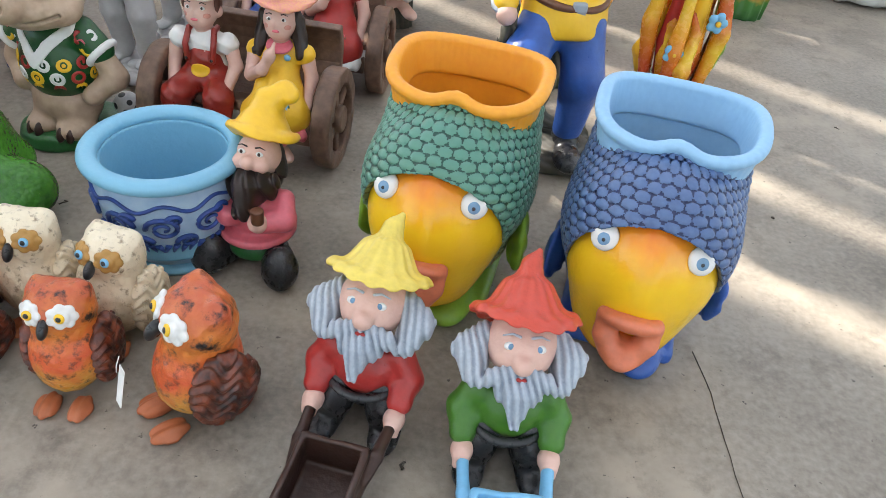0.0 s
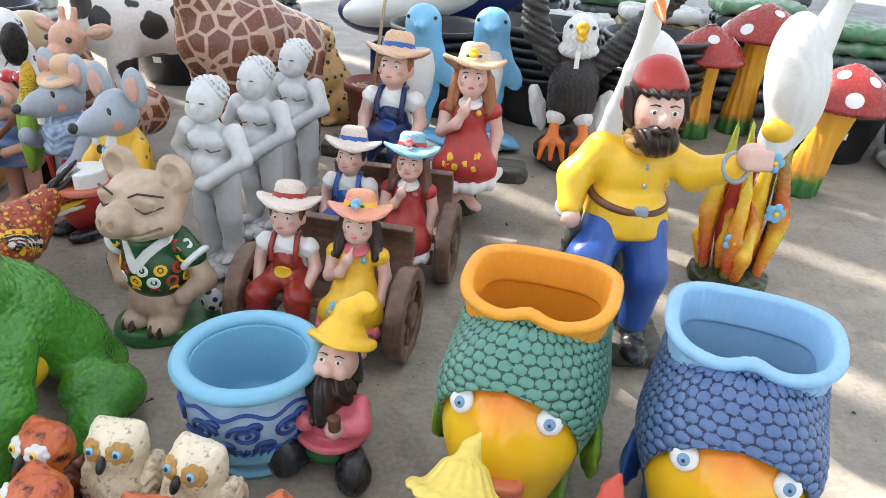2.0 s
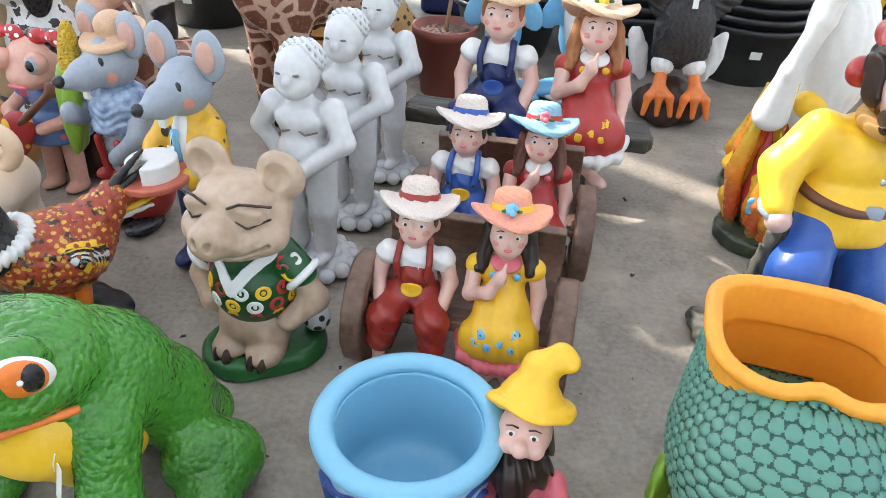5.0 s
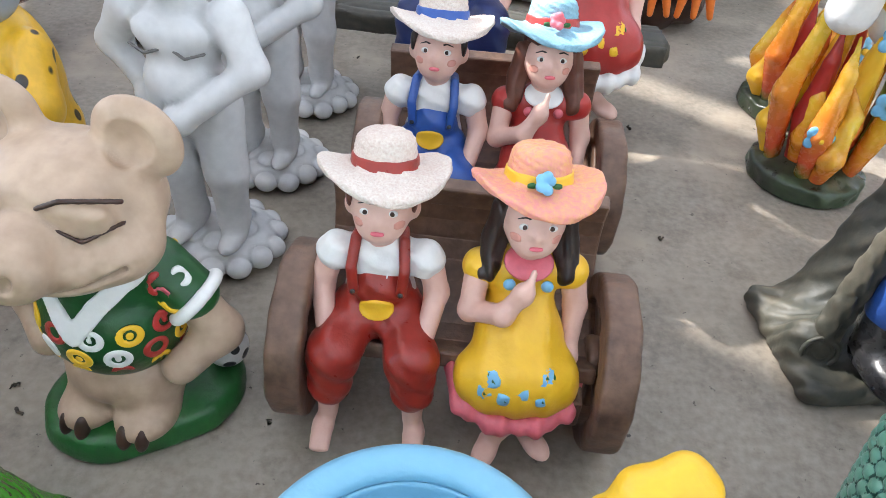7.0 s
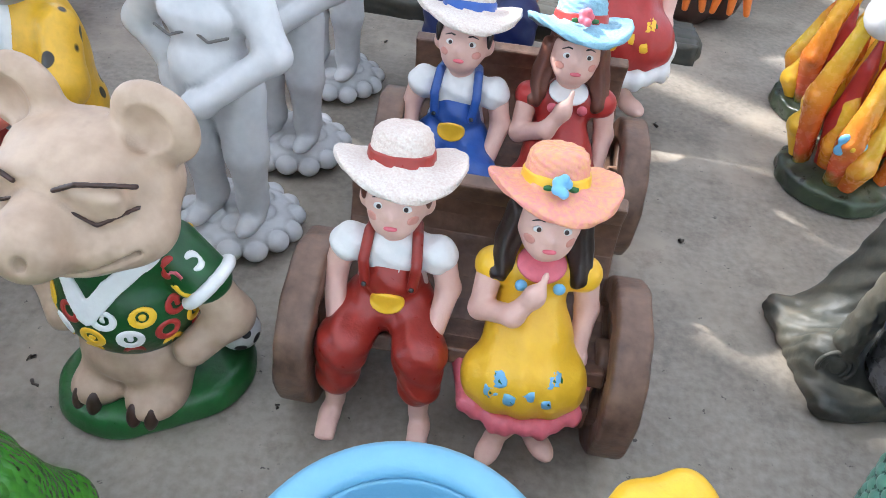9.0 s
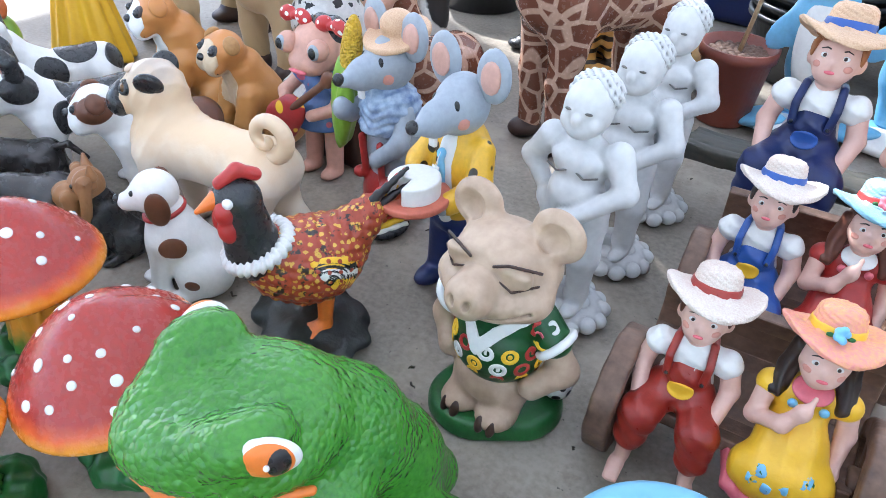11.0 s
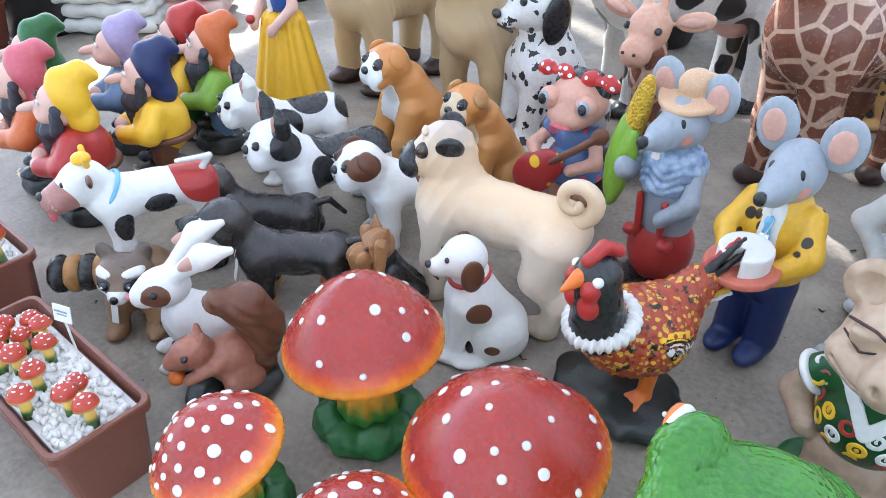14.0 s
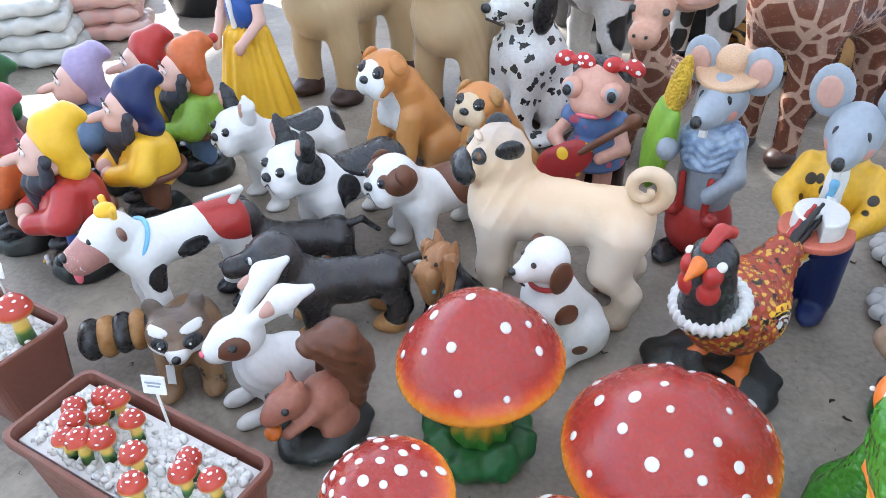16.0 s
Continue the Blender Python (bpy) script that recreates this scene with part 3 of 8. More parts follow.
def wheel(parent, x):
    w = thing("wheel", "", "", 0, 0)
    w.parent = parent
    w.matrix_basis = pose(x, -0.02, 0.16, 0, 90, 0)
    for k in ("label", "category"):
        if k in w:
            del w[k]
    part("rim", [G(CLAY, [D(0, 0, 0, 0.16, 0.03, 0.008)], 0, sub=[D(0, 0, 0, 0.112, 0.1, 0.0)], q=64, disp=lumps(60, 0.0012))], None, w)
    part("hub", [G(CLAY, [D(0, 0, 0, 0.045, 0.036, 0.01)], 0, q=24)], None, w)
    sp = [G(CLAY, [B(0.08, 0, 0, 0.045, 0.017, 0.016, 0.005)], 0, q=24)]
    me = mesh_of("spoke", sp)
    for i in range(6):
        part("spoke", me, None, w, m=pose(0, 0, 0, 0, 0, 60 * i))


def cart_bench(x, y, yaw, label):
    b = thing("cart_bench", label, "bench", x, y, yaw, group="cart benches")
    for s in (-1, 1):
        wheel(b, s * 0.272)
    n = 9
    for i in range(n):
        a = radians(-20 + i * 128 / (n - 1))
        yy, zz = 0.17 * math.sin(a), 0.315 - 0.15 * math.cos(a)
        part("plank", box(0.25, 0.0255, 0.015, 0.005, pose(0, 0, 0)), CLAY, b, m=pose(0, yy, zz, math.degrees(a), 0, 0))
    part("axle", tube([(-0.26, -0.02, 0.15), (0.26, -0.02, 0.15)], 0.02), CLAY, b)
    for s in (-1, 1):
        part("runner", box(0.03, 0.16, 0.03, 0.006, pose(s * 0.2, 0.03, 0.135)), CLAY, b)
    return b


cart_bench(-0.605, 2.44, -2, "brown moulded wood cart bench with spoked wheels under two child statues")
cart_bench(-0.56, 2.98, 0, "brown moulded wood cart bench with spoked wheels behind another")
pb = thing("plank_bench", "weathered brown log plank bench on short trunk legs", "bench", -0.54, 3.62, -4)
part("plank", [G(BARK, [L([(-0.47, 0, 0.235), (0.47, 0, 0.235)], 0.045), B(0, 0, 0.25, 0.49, 0.085, 0.03, 0.01)], 0.02, disp=ridges(6, 200, 120, 0.003), q=80)], None, pb)
for s in (-1, 1):
    part("leg", [G(BARK, [L([(s * 0.2, 0.03, 0.0), (s * 0.2, 0.03, 0.2)], 0.075, 0.06)], 0.01, disp=ridges(150, 150, 6, 0.004), q=40)], None, pb)


def fish(light, scale_m, face, tail, groove):
    """A gaping fish planter: a bulging face under a hood of scales, and an open back with a flaring rim."""
    cy, rz = 0.085, 0.56
    head = [S(0, -0.1, 0.3, 0.172, 0.19, 0.19, (-8, 0, 0)), S(0, -0.13, 0.17, 0.125, 0.13, 0.13), S(0, -0.2, 0.34, 0.06, 0.1, 0.13, (-16, 0, 0))]

    def cell(P):
        a = np.arctan2(P[..., 0], -(P[..., 1] - 0.06))
        v = (P[..., 2] * 0.9 + 0.3 * P[..., 1]) / 0.0195
        row = np.floor(v)
        u = a * 0.2 / 0.0265 + 0.5 * (row % 2)
        return np.hypot(1.9 * (u - np.floor(u) - 0.5), 1.75 * (v - row - 0.5))

    scales = lambda P: 0.0065 * np.sqrt(np.clip(1 - cell(P) ** 2, 0, 1))
    body = [S(0, 0.04, 0.31, 0.205, 0.215, 0.2), S(0, 0.06, 0.17, 0.168, 0.17, 0.18), B(0, cy, 0.44, 0.182, 0.155, 0.14, 0.12), S(0, -0.085, 0.355, 0.19, 0.195, 0.19, (-8, 0, 0))]
    top = B(0, cy, rz + 0.3, 0.5, 0.5, 0.3, 0.0)
    cut = lambda w: B(0, cy, 0.62, 0.17 + w, 0.143 + w, 0.36, 0.11)
    out = []
    g = G(scale_m, body, 0.05, disp=scales, sub=[cut(0.004), top, S(0, -0.29, 0.235, 0.21, 0.235, 0.24, (-16, 0, 0)), B(0, -0.3, 0.05, 0.14, 0.2, 0.12, 0.05)], q=150, hi=0.0043)
    out.append(("scaly_body", split(g, lambda C: 1 - cell(C), 0.1, groove)))

    def edge(a, k=1.0):
        c, n = math.cos(a), math.sin(a)
        peak = 0.02 * math.exp(-((a % math.tau - 1.5 * math.pi) / 0.22) ** 2)
        r = k * (abs(c) ** 3 + abs(n) ** 3) ** (-1 / 3)
        return (0.182 * c * r, cy + 0.155 * n * r + peak * 0.4, rz + peak + 0.02 * abs(c) ** 3 + 0.012 * n)
    g = [G(light, [B(0, cy, 0.44, 0.18, 0.152, 0.14, 0.118)], 0, sub=[cut(-0.006), top], q=84)]
    rim = []
    for i in range(64):
        rim += L([edge(i * math.tau / 64), edge((i + 1) * math.tau / 64)], 0.0125)
        rim += L([edge(i * math.tau / 64, 0.965), tuple(np.array(edge(i * math.tau / 64, 0.9)) - (0, 0, 0.075))], 0.012)
    g += [G(light, rim, 0.008, q=84)]
    out.append(("rim", g))
    out.append(("face", [G(face, head, 0.05, sub=[cut(0.0)], q=80, disp=lambda P: 0.001 * np.sin(P[..., 0] * 90))]))
    lips = [S(0, -0.3, 0.265, 0.064, 0.05, 0.022, (-30, 0, 0)), S(0, -0.315, 0.19, 0.042, 0.05, 0.024, (14, 0, 0))] + mir(L([(0.05, -0.285, 0.255), (0.045, -0.305, 0.22), (0.03, -0.315, 0.195)], 0.022))
    out.append(("mouth", [G(ORANGE_LIP, lips, 0.02, sub=[S(0, -0.37, 0.23, 0.034, 0.06, 0.022)], q=54)]))
    for s in (-1, 1):
        out.append(("eye", eye(s * 0.1, -0.225, 0.412, 0.031, tilt=(-32, 0, s * 24))))
        out.append(("fin", [G(tail, [S(s * 0.185, 0.02, 0.19, 0.022, 0.1, 0.1, (20, 0, s * 16))], 0, disp=ridges(0, 120, 60, 0.003), q=40)]))
        out.append(("nostril", [G(BLACK, [S(s * 0.026, -0.283, 0.34, 0.0045)], 0, q=8, lo=0.0015)]))
    out.append(("base", [G(tail, [B(0, 0.02, 0.025, 0.15, 0.15, 0.025, 0.02), S(0.06, -0.14, 0.04, 0.06, 0.09, 0.035)], 0.02, q=50)]))
    return out


ORANGE_LIP = mat("fish_lip_paint", (0.72, 0.2, 0.1), 0.45, 0.15)
FACE = fade("fish_face_paint", [(0.08, (0.8, 0.34, 0.02)), (0.2, (0.9, 0.55, 0.02)), (0.36, (0.9, 0.54, 0.02)), (0.44, (0.82, 0.28, 0.02)), (0.48, (0.66, 0.09, 0.02))], rough=0.24)
GSCALE = shade_washed(fade("green_scale_paint", [(0.1, (0.3, 0.28, 0.06)), (0.3, (0.12, 0.26, 0.19)), (0.7, (0.07, 0.24, 0.18))], rough=0.38), (0.01, 0.06, 0.045), 0.42, 0.5)
BSCALE = shade_washed(mat("blue_scale_paint", (0.1, 0.17, 0.32), 0.38, 0.2, (0.05, 0.09, 0.22), 60), (0.008, 0.015, 0.06), 0.42, 0.5)
GGROOVE = mat("green_groove_paint", (0.012, 0.07, 0.05), 0.4)
BGROOVE = mat("blue_groove_paint", (0.012, 0.025, 0.09), 0.4)
INORANGE = mat("orange_inside_paint", (0.85, 0.36, 0.03), 0.5, 0.14, (0.75, 0.25, 0.03))
INBLUE = mat("pale_blue_inside_paint", (0.3, 0.53, 0.75), 0.5, 0.14, (0.22, 0.42, 0.65))
figure_parts("fish_planter", "fish-shaped planter with green scales, yellow face and orange rim", "planter", 0.085, 1.93, -8, fish(INORANGE, GSCALE, FACE, LGREEN, GGROOVE), group="fish planters")
figure_parts("fish_planter", "fish-shaped planter with dark blue scales and pale blue rim", "planter", 0.57, 1.86, -10, fish(INBLUE, BSCALE, FACE, BLUE, BGROOVE), group="fish planters")


def wheelbarrow_gnome(hatm, coat, cart):
    """A bearded gnome with a cone hat who holds a small wheelbarrow in front of him."""
    head = [S(0, -0.02, 0.36, 0.082, 0.078, 0.085), S(0, -0.1, 0.335, 0.026, 0.034, 0.026), S(0, -0.07, 0.37, 0.05, 0.03, 0.02)] + mir(S(0.035, -0.065, 0.335, 0.025, 0.025, 0.022), S(0.085, -0.01, 0.36, 0.02, 0.015, 0.025))
    st = ridges(330, 0, 90, 0.0028)
    g = [G(SKIN, head, 0.02, q=60, disp=lumps(120, 0.0012)), G(CHEEK, mir(S(0.045, -0.075, 0.33, 0.018)), 0, clip=head, eps=0.001, q=30)]
    g += small_eyes(0.032, -0.092, 0.372, 0.0135, BEARD, EYEB)
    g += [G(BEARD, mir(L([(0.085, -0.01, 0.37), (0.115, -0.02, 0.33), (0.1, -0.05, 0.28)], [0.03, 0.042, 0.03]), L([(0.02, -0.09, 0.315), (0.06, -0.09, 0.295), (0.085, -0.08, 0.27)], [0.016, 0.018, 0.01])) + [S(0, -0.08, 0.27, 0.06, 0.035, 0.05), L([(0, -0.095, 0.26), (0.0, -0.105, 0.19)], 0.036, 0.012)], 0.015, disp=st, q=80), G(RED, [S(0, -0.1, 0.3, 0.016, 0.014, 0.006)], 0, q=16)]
    a = lambda P: np.arctan2(P[..., 1] + 0.01, P[..., 0])
    g += [G(hatm, [D(0, -0.01, 0.425, 0.135, 0.011, 0.008, 0.12), D(0, 0.0, 0.465, 0.1, 0.04, 0.01, 0.055), L([(0, 0, 0.48), (0.005, 0.0, 0.54), (0.02, 0.0, 0.575)], [0.05, 0.022, 0.008])], 0.02, disp=lambda P: 0.0022 * np.sin(16 * a(P)) * np.clip(np.hypot(P[..., 0], P[..., 1]) / 0.08, 0, 1), q=76)]
    V = g[-1][1]
    r = np.hypot(V[:, 0], V[:, 1] + 0.01)
    V[:, 2] += np.clip((r - 0.08) / 0.06, 0, 1) * (0.022 * np.sin(2 * np.arctan2(V[:, 1], V[:, 0]) + 1.2) - 0.012)
    nod(g[-1:], 0.0, 0.42, 16)
    g = nod(g, 0.02, 0.26, 28)
    g += [G(coat, [S(0, 0, 0.19, 0.09, 0.08, 0.09)] + mir(L([(0.08, 0, 0.24), (0.112, -0.02, 0.18), (0.108, -0.07, 0.145)], [0.04, 0.038, 0.033])), 0.02, disp=lumps(70, 0.003), q=60)]
    g += [G(SKIN, mir(S(0.105, -0.105, 0.12, 0.028, 0.032, 0.03)) + flat([L([(s * (0.095 + 0.011 * i), -0.13, 0.13 - 0.004 * i), (s * (0.095 + 0.011 * i), -0.135, 0.1)], 0.008) for i in range(3) for s in (-1, 1)]), 0.01, q=60)]
    g += [G(BLACK, mir(L([(0.05, -0.02, 0.13), (0.07, -0.05, 0.08), (0.075, -0.06, 0.03)], [0.055, 0.05, 0.04]), S(0.08, -0.1, 0.03, 0.04, 0.06, 0.03)) + [S(0, 0.03, 0.06, 0.1, 0.06, 0.06)], 0.02, q=60)]
    g += [G(BLACK, [T(0, 0.0, 0.15, 0.093, 0.012)], 0, q=44), G(cart, mir(L([(0.105, -0.09, 0.115), (0.095, -0.22, 0.12), (0.06, -0.42, 0.1)], 0.016)) + [B(0, -0.33, 0.11, 0.085, 0.1, 0.06, 0.012)], 0.008, sub=[B(0, -0.33, 0.15, 0.068, 0.082, 0.075, 0.008)], disp=ridges(30, 30, 150, 0.0015), q=80)]
    g += [G(cart, [D(0, -0.47, 0.05, 0.05, 0.015, 0.006, rot=(0, 90, 0))] + mir(B(0.06, -0.27, 0.03, 0.012, 0.012, 0.03, 0.004)), 0, q=50)]
    return g


figure("gnome_statue", "bearded gnome with pale yellow hat, red coat and brown wheelbarrow", "statue", -0.02, 1.44, -6, wheelbarrow_gnome(PALEYEL, RED, DBROWN), group="wheelbarrow gnomes", scale=0.83)
figure("gnome_statue", "bearded gnome with red hat, green coat and blue wheelbarrow", "statue", 0.285, 1.39, 3, wheelbarrow_gnome(mat("red_hat_paint", (0.6, 0.07, 0.04), 0.4, 0.1), mat("leaf_coat_paint", (0.06, 0.19, 0.02), 0.4), SKYB), group="wheelbarrow gnomes", scale=0.83)

# owl coats, darkest brown towards the feet
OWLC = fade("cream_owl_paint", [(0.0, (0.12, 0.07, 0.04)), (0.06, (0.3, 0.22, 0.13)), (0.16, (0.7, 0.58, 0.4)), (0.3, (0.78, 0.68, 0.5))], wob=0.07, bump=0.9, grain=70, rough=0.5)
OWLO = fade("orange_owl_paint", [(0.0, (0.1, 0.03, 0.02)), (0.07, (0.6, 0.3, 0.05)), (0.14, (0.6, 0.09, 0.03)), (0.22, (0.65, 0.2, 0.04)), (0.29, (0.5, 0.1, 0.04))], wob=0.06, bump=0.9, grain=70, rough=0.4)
OWLK = mat("owl_wing_paint", (0.02, 0.014, 0.014), 0.4, 0.2, (0.3, 0.06, 0.02), 60, 0.9, stain=35)
OCHRE = mat("ochre_paint", (0.5, 0.27, 0.07), 0.5)


def owl(body, wing, disk, iris):
    solid = [S(0, 0.01, 0.12, 0.078, 0.075, 0.1), S(0, -0.015, 0.225, 0.07, 0.066, 0.06)]
    g = [G(body, solid + mir(S(0.045, -0.01, 0.268, 0.016, 0.016, 0.02)), 0.03, disp=lumps(150, 0.002), q=60)]
    g += [G(wing, mir(S(0.072, 0.03, 0.12, 0.026, 0.06, 0.085, (12, 0, 0))) + [S(0, 0.09, 0.07, 0.04, 0.05, 0.05, (-30, 0, 0))], 0.01, disp=lambda P: 0.003 * np.sin(P[..., 2] * 260 + 3 * np.sin(P[..., 1] * 120)), q=56)]
    for s in (-1, 1):
        c = (s * 0.032, -0.072, 0.23)
        g += [G(disk, [S(c[0] + 0.018 * math.cos(j * math.tau / 7), c[1] + 0.003 + s * math.cos(j * math.tau / 7) * 0.009, c[2] + 0.018 * math.sin(j * math.tau / 7), 0.011, 0.007, 0.011, (0, 0, s * 26)) for j in range(7)] + [S(*c, 0.017, 0.009, 0.017)], 0.003, q=30)]
        g += [G(iris, [S(c[0], c[1] - 0.008, c[2], 0.011, 0.005, 0.011)], 0, q=12, lo=0.0015), G(BLACK, [S(c[0], c[1] - 0.011, c[2], 0.006, 0.004, 0.006)], 0, q=10, lo=0.001)]
    g += [G(BLACK, [S(0, -0.086, 0.205, 0.01, 0.014, 0.022, (-15, 0, 0))], 0, q=20)]
    nod(g, 0.02, 0.1, 20)
    g += [G(mat("owl_foot_paint", (0.45, 0.13, 0.05), 0.5), mir(S(0.035, -0.06, 0.015, 0.025, 0.035, 0.015)), 0, disp=ridges(300, 0, 0, 0.002), q=40)]
    return g


blotched(OWLC, (0.22, 0.15, 0.09), 60, 0.54, 0.18)
blotched(OWLO, (0.02, 0.015, 0.015), 38, 0.52, 0.16)
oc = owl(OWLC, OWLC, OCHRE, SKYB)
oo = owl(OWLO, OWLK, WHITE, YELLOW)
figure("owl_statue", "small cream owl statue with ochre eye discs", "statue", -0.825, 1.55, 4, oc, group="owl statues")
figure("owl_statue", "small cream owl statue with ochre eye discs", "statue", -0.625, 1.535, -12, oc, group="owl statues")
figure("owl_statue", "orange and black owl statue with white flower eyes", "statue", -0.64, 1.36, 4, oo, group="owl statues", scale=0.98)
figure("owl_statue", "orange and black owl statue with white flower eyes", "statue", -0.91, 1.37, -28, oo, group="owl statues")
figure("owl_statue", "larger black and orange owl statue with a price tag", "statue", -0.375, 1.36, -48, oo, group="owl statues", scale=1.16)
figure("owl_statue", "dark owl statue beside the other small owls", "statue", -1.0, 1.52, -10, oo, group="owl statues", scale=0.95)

# the blue planter pot and its gnome
POTIN = mat("pot_blue_glaze", (0.2, 0.46, 0.62), 0.4, 0.1, (0.15, 0.38, 0.55))
POTB = mat("pot_pale_glaze", (0.45, 0.6, 0.72), 0.42, 0.2, (0.25, 0.4, 0.6), 30)
CURL = mat("pot_curl_blue", (0.03, 0.08, 0.32), 0.4, 0.2)
pot = thing("planter_pot", "round light blue planter pot with navy scroll relief", "planter", -0.64, 1.9)
pot.scale = (1.03, 1.03, 0.86)
part("bowl", lathe([(0.12, 0.0), (0.135, 0.012), (0.13, 0.045), (0.15, 0.09), (0.172, 0.17), (0.178, 0.25), (0.172, 0.31), (0.168, 0.33)] + [(0.163, 0.33), (0.166, 0.25), (0.163, 0.15), (0.13, 0.05), (0.02, 0.04)], 72), POTB, pot)
part("rim", [G(POTIN, [T(0, 0, 0.345, 0.174, 0.024)], 0, q=80), G(POTIN, [D(0, 0, 0.2, 0.16, 0.135, 0.01)], 0, sub=[D(0, 0, 0.25, 0.135, 0.17, 0.05, 0.152)], q=70)], None, pot, "smooth light blue rolled rim")
part("foot_ring", lathe([(0.125, 0.0), (0.15, 0.004), (0.152, 0.02), (0.14, 0.03), (0.1, 0.03)], 64), POTIN, pot)
bowl_z, bowl_r = (0.0, 0.045, 0.09, 0.17, 0.25, 0.31), (0.135, 0.131, 0.151, 0.173, 0.179, 0.173)


def on_bowl(a, z, out=0.001):
    r = float(np.interp(z, bowl_z, bowl_r)) + out
    return (r * math.cos(a), r * math.sin(a), z)


part("scroll", tube([on_bowl(j * math.tau / 120, 0.272 + 0.012 * math.sin(j * math.tau / 120 * 9)) for j in range(121)], 0.0055, 8), CURL, pot)
part("scroll", tube([on_bowl(j * math.tau / 120, 0.075 + 0.005 * math.sin(j * math.tau / 120 * 14)) for j in range(121)], 0.005, 8), CURL, pot)
for i in range(10):
    a0, sg = i * math.tau / 10, (1 if i % 2 else -1)
    for az, zc, rad, turn in ((0.0, 0.205, 0.04, 11), (0.3, 0.15, 0.026, 9), (0.16, 0.235, 0.018, 7)):
        pts = []
        for j in range(30):
            f = j / 29
            q = rad * (1 - 0.85 * f)
            pts.append(on_bowl(a0 + az + sg * q / 0.17 * math.cos(f * turn), zc + q * math.sin(f * turn), 0.002))
        part("scroll", tube(pts, 0.0075, 8, 0.004), CURL, pot)
    for j in range(5):
        b = a0 + 0.02 + j * 0.12
        part("leaf", tube([on_bowl(b + sg * 0.035 * k, 0.135 - 0.016 * k + 0.004 * (j % 2)) for k in range(4)], 0.0085, 8, 0.002), CURL, pot)
gn = [S(0, 0, 0.33, 0.06, 0.06, 0.065), S(0, -0.07, 0.32, 0.02, 0.025, 0.02)]
g = [G(SKIN, gn + mir(S(0.03, -0.05, 0.315, 0.022)), 0.015, q=50)] + small_eyes(0.025, -0.058, 0.345, 0.009)
g += [G(HAIR, [S(0, -0.03, 0.255, 0.075, 0.05, 0.055), S(0, 0.03, 0.3, 0.07, 0.05, 0.08), L([(0, -0.06, 0.25), (0, -0.08, 0.185)], 0.05, 0.025)], 0.015, disp=ridges(190, 0, 70, 0.005), q=64)]
g += [G(YELLOW, [D(0, 0.012, 0.39, 0.105, 0.012, 0.009, 0.095), S(0, 0.005, 0.41, 0.07, 0.07, 0.04), L([(0, 0, 0.43), (0.01, -0.01, 0.475), (0.045, -0.01, 0.51), (0.07, -0.02, 0.5)], [0.055, 0.038, 0.026, 0.02])], 0.025, disp=lumps(45, 0.003), q=70)]
V = g[-1][1]
V[:, 2] += np.clip((np.hypot(V[:, 0], V[:, 1]) - 0.07) / 0.05, 0, 1) * 0.022 * np.sin(2 * np.arctan2(V[:, 1], V[:, 0]) + 0.4)
nod(g[-1:], 0.0, 0.38, 14)
g = nod(g, 0.02, 0.25, 20)
g += [G(PINK, [S(0, 0, 0.17, 0.09, 0.085, 0.08), D(0, -0.01, 0.12, 0.11, 0.012, 0.01)] + mir(L([(0.08, 0, 0.22), (0.1, -0.05, 0.19), (0.05, -0.085, 0.19)], 0.03)), 0.02, q=56), G(SKIN, [S(0.045, -0.1, 0.2, 0.028)], 0, q=24)]
g += [G(BROWN, [D(0.05, -0.11, 0.23, 0.018, 0.022, 0.004), L([(0.04, -0.11, 0.22), (0.0, -0.09, 0.28)], 0.005)], 0, q=30)]
g += [G(GREEN, [S(0, -0.02, 0.08, 0.085, 0.09, 0.05)], 0, q=40), G(BLACK, mir(L([(0.06, -0.04, 0.06), (0.1, -0.09, 0.05)], 0.045, 0.05), S(0.108, -0.115, 0.066, 0.052, 0.042, 0.066, (-20, 0, 0))), 0.02, q=54)]
figure("gnome_statue", "seated gnome with yellow hat, black beard and pipe beside a pot", "statue", -0.405, 1.895, -6, g, scale=0.92)

# the frog
def pimples(P):
    w = np.clip((P[..., 2] - 0.16) * 6, 0, 1)
    return 0.0028 * w * np.sin(P[..., 0] * 170 + 2 * np.sin(P[..., 1] * 60)) * np.sin(P[..., 1] * 165 + 2 * np.sin(P[..., 2] * 55)) * np.sin(P[..., 2] * 150 + 1)


fb = L([(0, -0.1, 0.45), (0, 0.0, 0.36), (0, 0.1, 0.22), (0, 0.2, 0.1)], [0.125, 0.12, 0.105, 0.065]) + [S(0, -0.17, 0.5, 0.172, 0.15, 0.085, (-6, 0, 0)), S(0, -0.275, 0.515, 0.115, 0.09, 0.055, (-8, 0, 0)), S(0, -0.325, 0.525, 0.055, 0.045, 0.038)]
fb += mir(S(0.128, -0.185, 0.582, 0.045, 0.062, 0.045, (0, 18, 8)), L([(0.06, -0.3, 0.545), (0.11, -0.24, 0.575)], 0.03, 0.035))
fl = mir(S(0.135, 0.11, 0.11, 0.065, 0.11, 0.085, (-25, 0, 0)), L([(0.165, 0.16, 0.09), (0.215, 0.05, 0.06), (0.2, -0.02, 0.03)], [0.07, 0.05, 0.035]), L([(0.12, -0.07, 0.34), (0.175, -0.12, 0.2), (0.19, -0.2, 0.05)], [0.07, 0.052, 0.038]), S(0.2, -0.25, 0.025, 0.055, 0.08, 0.025), S(0.21, -0.02, 0.025, 0.05, 0.09, 0.025))
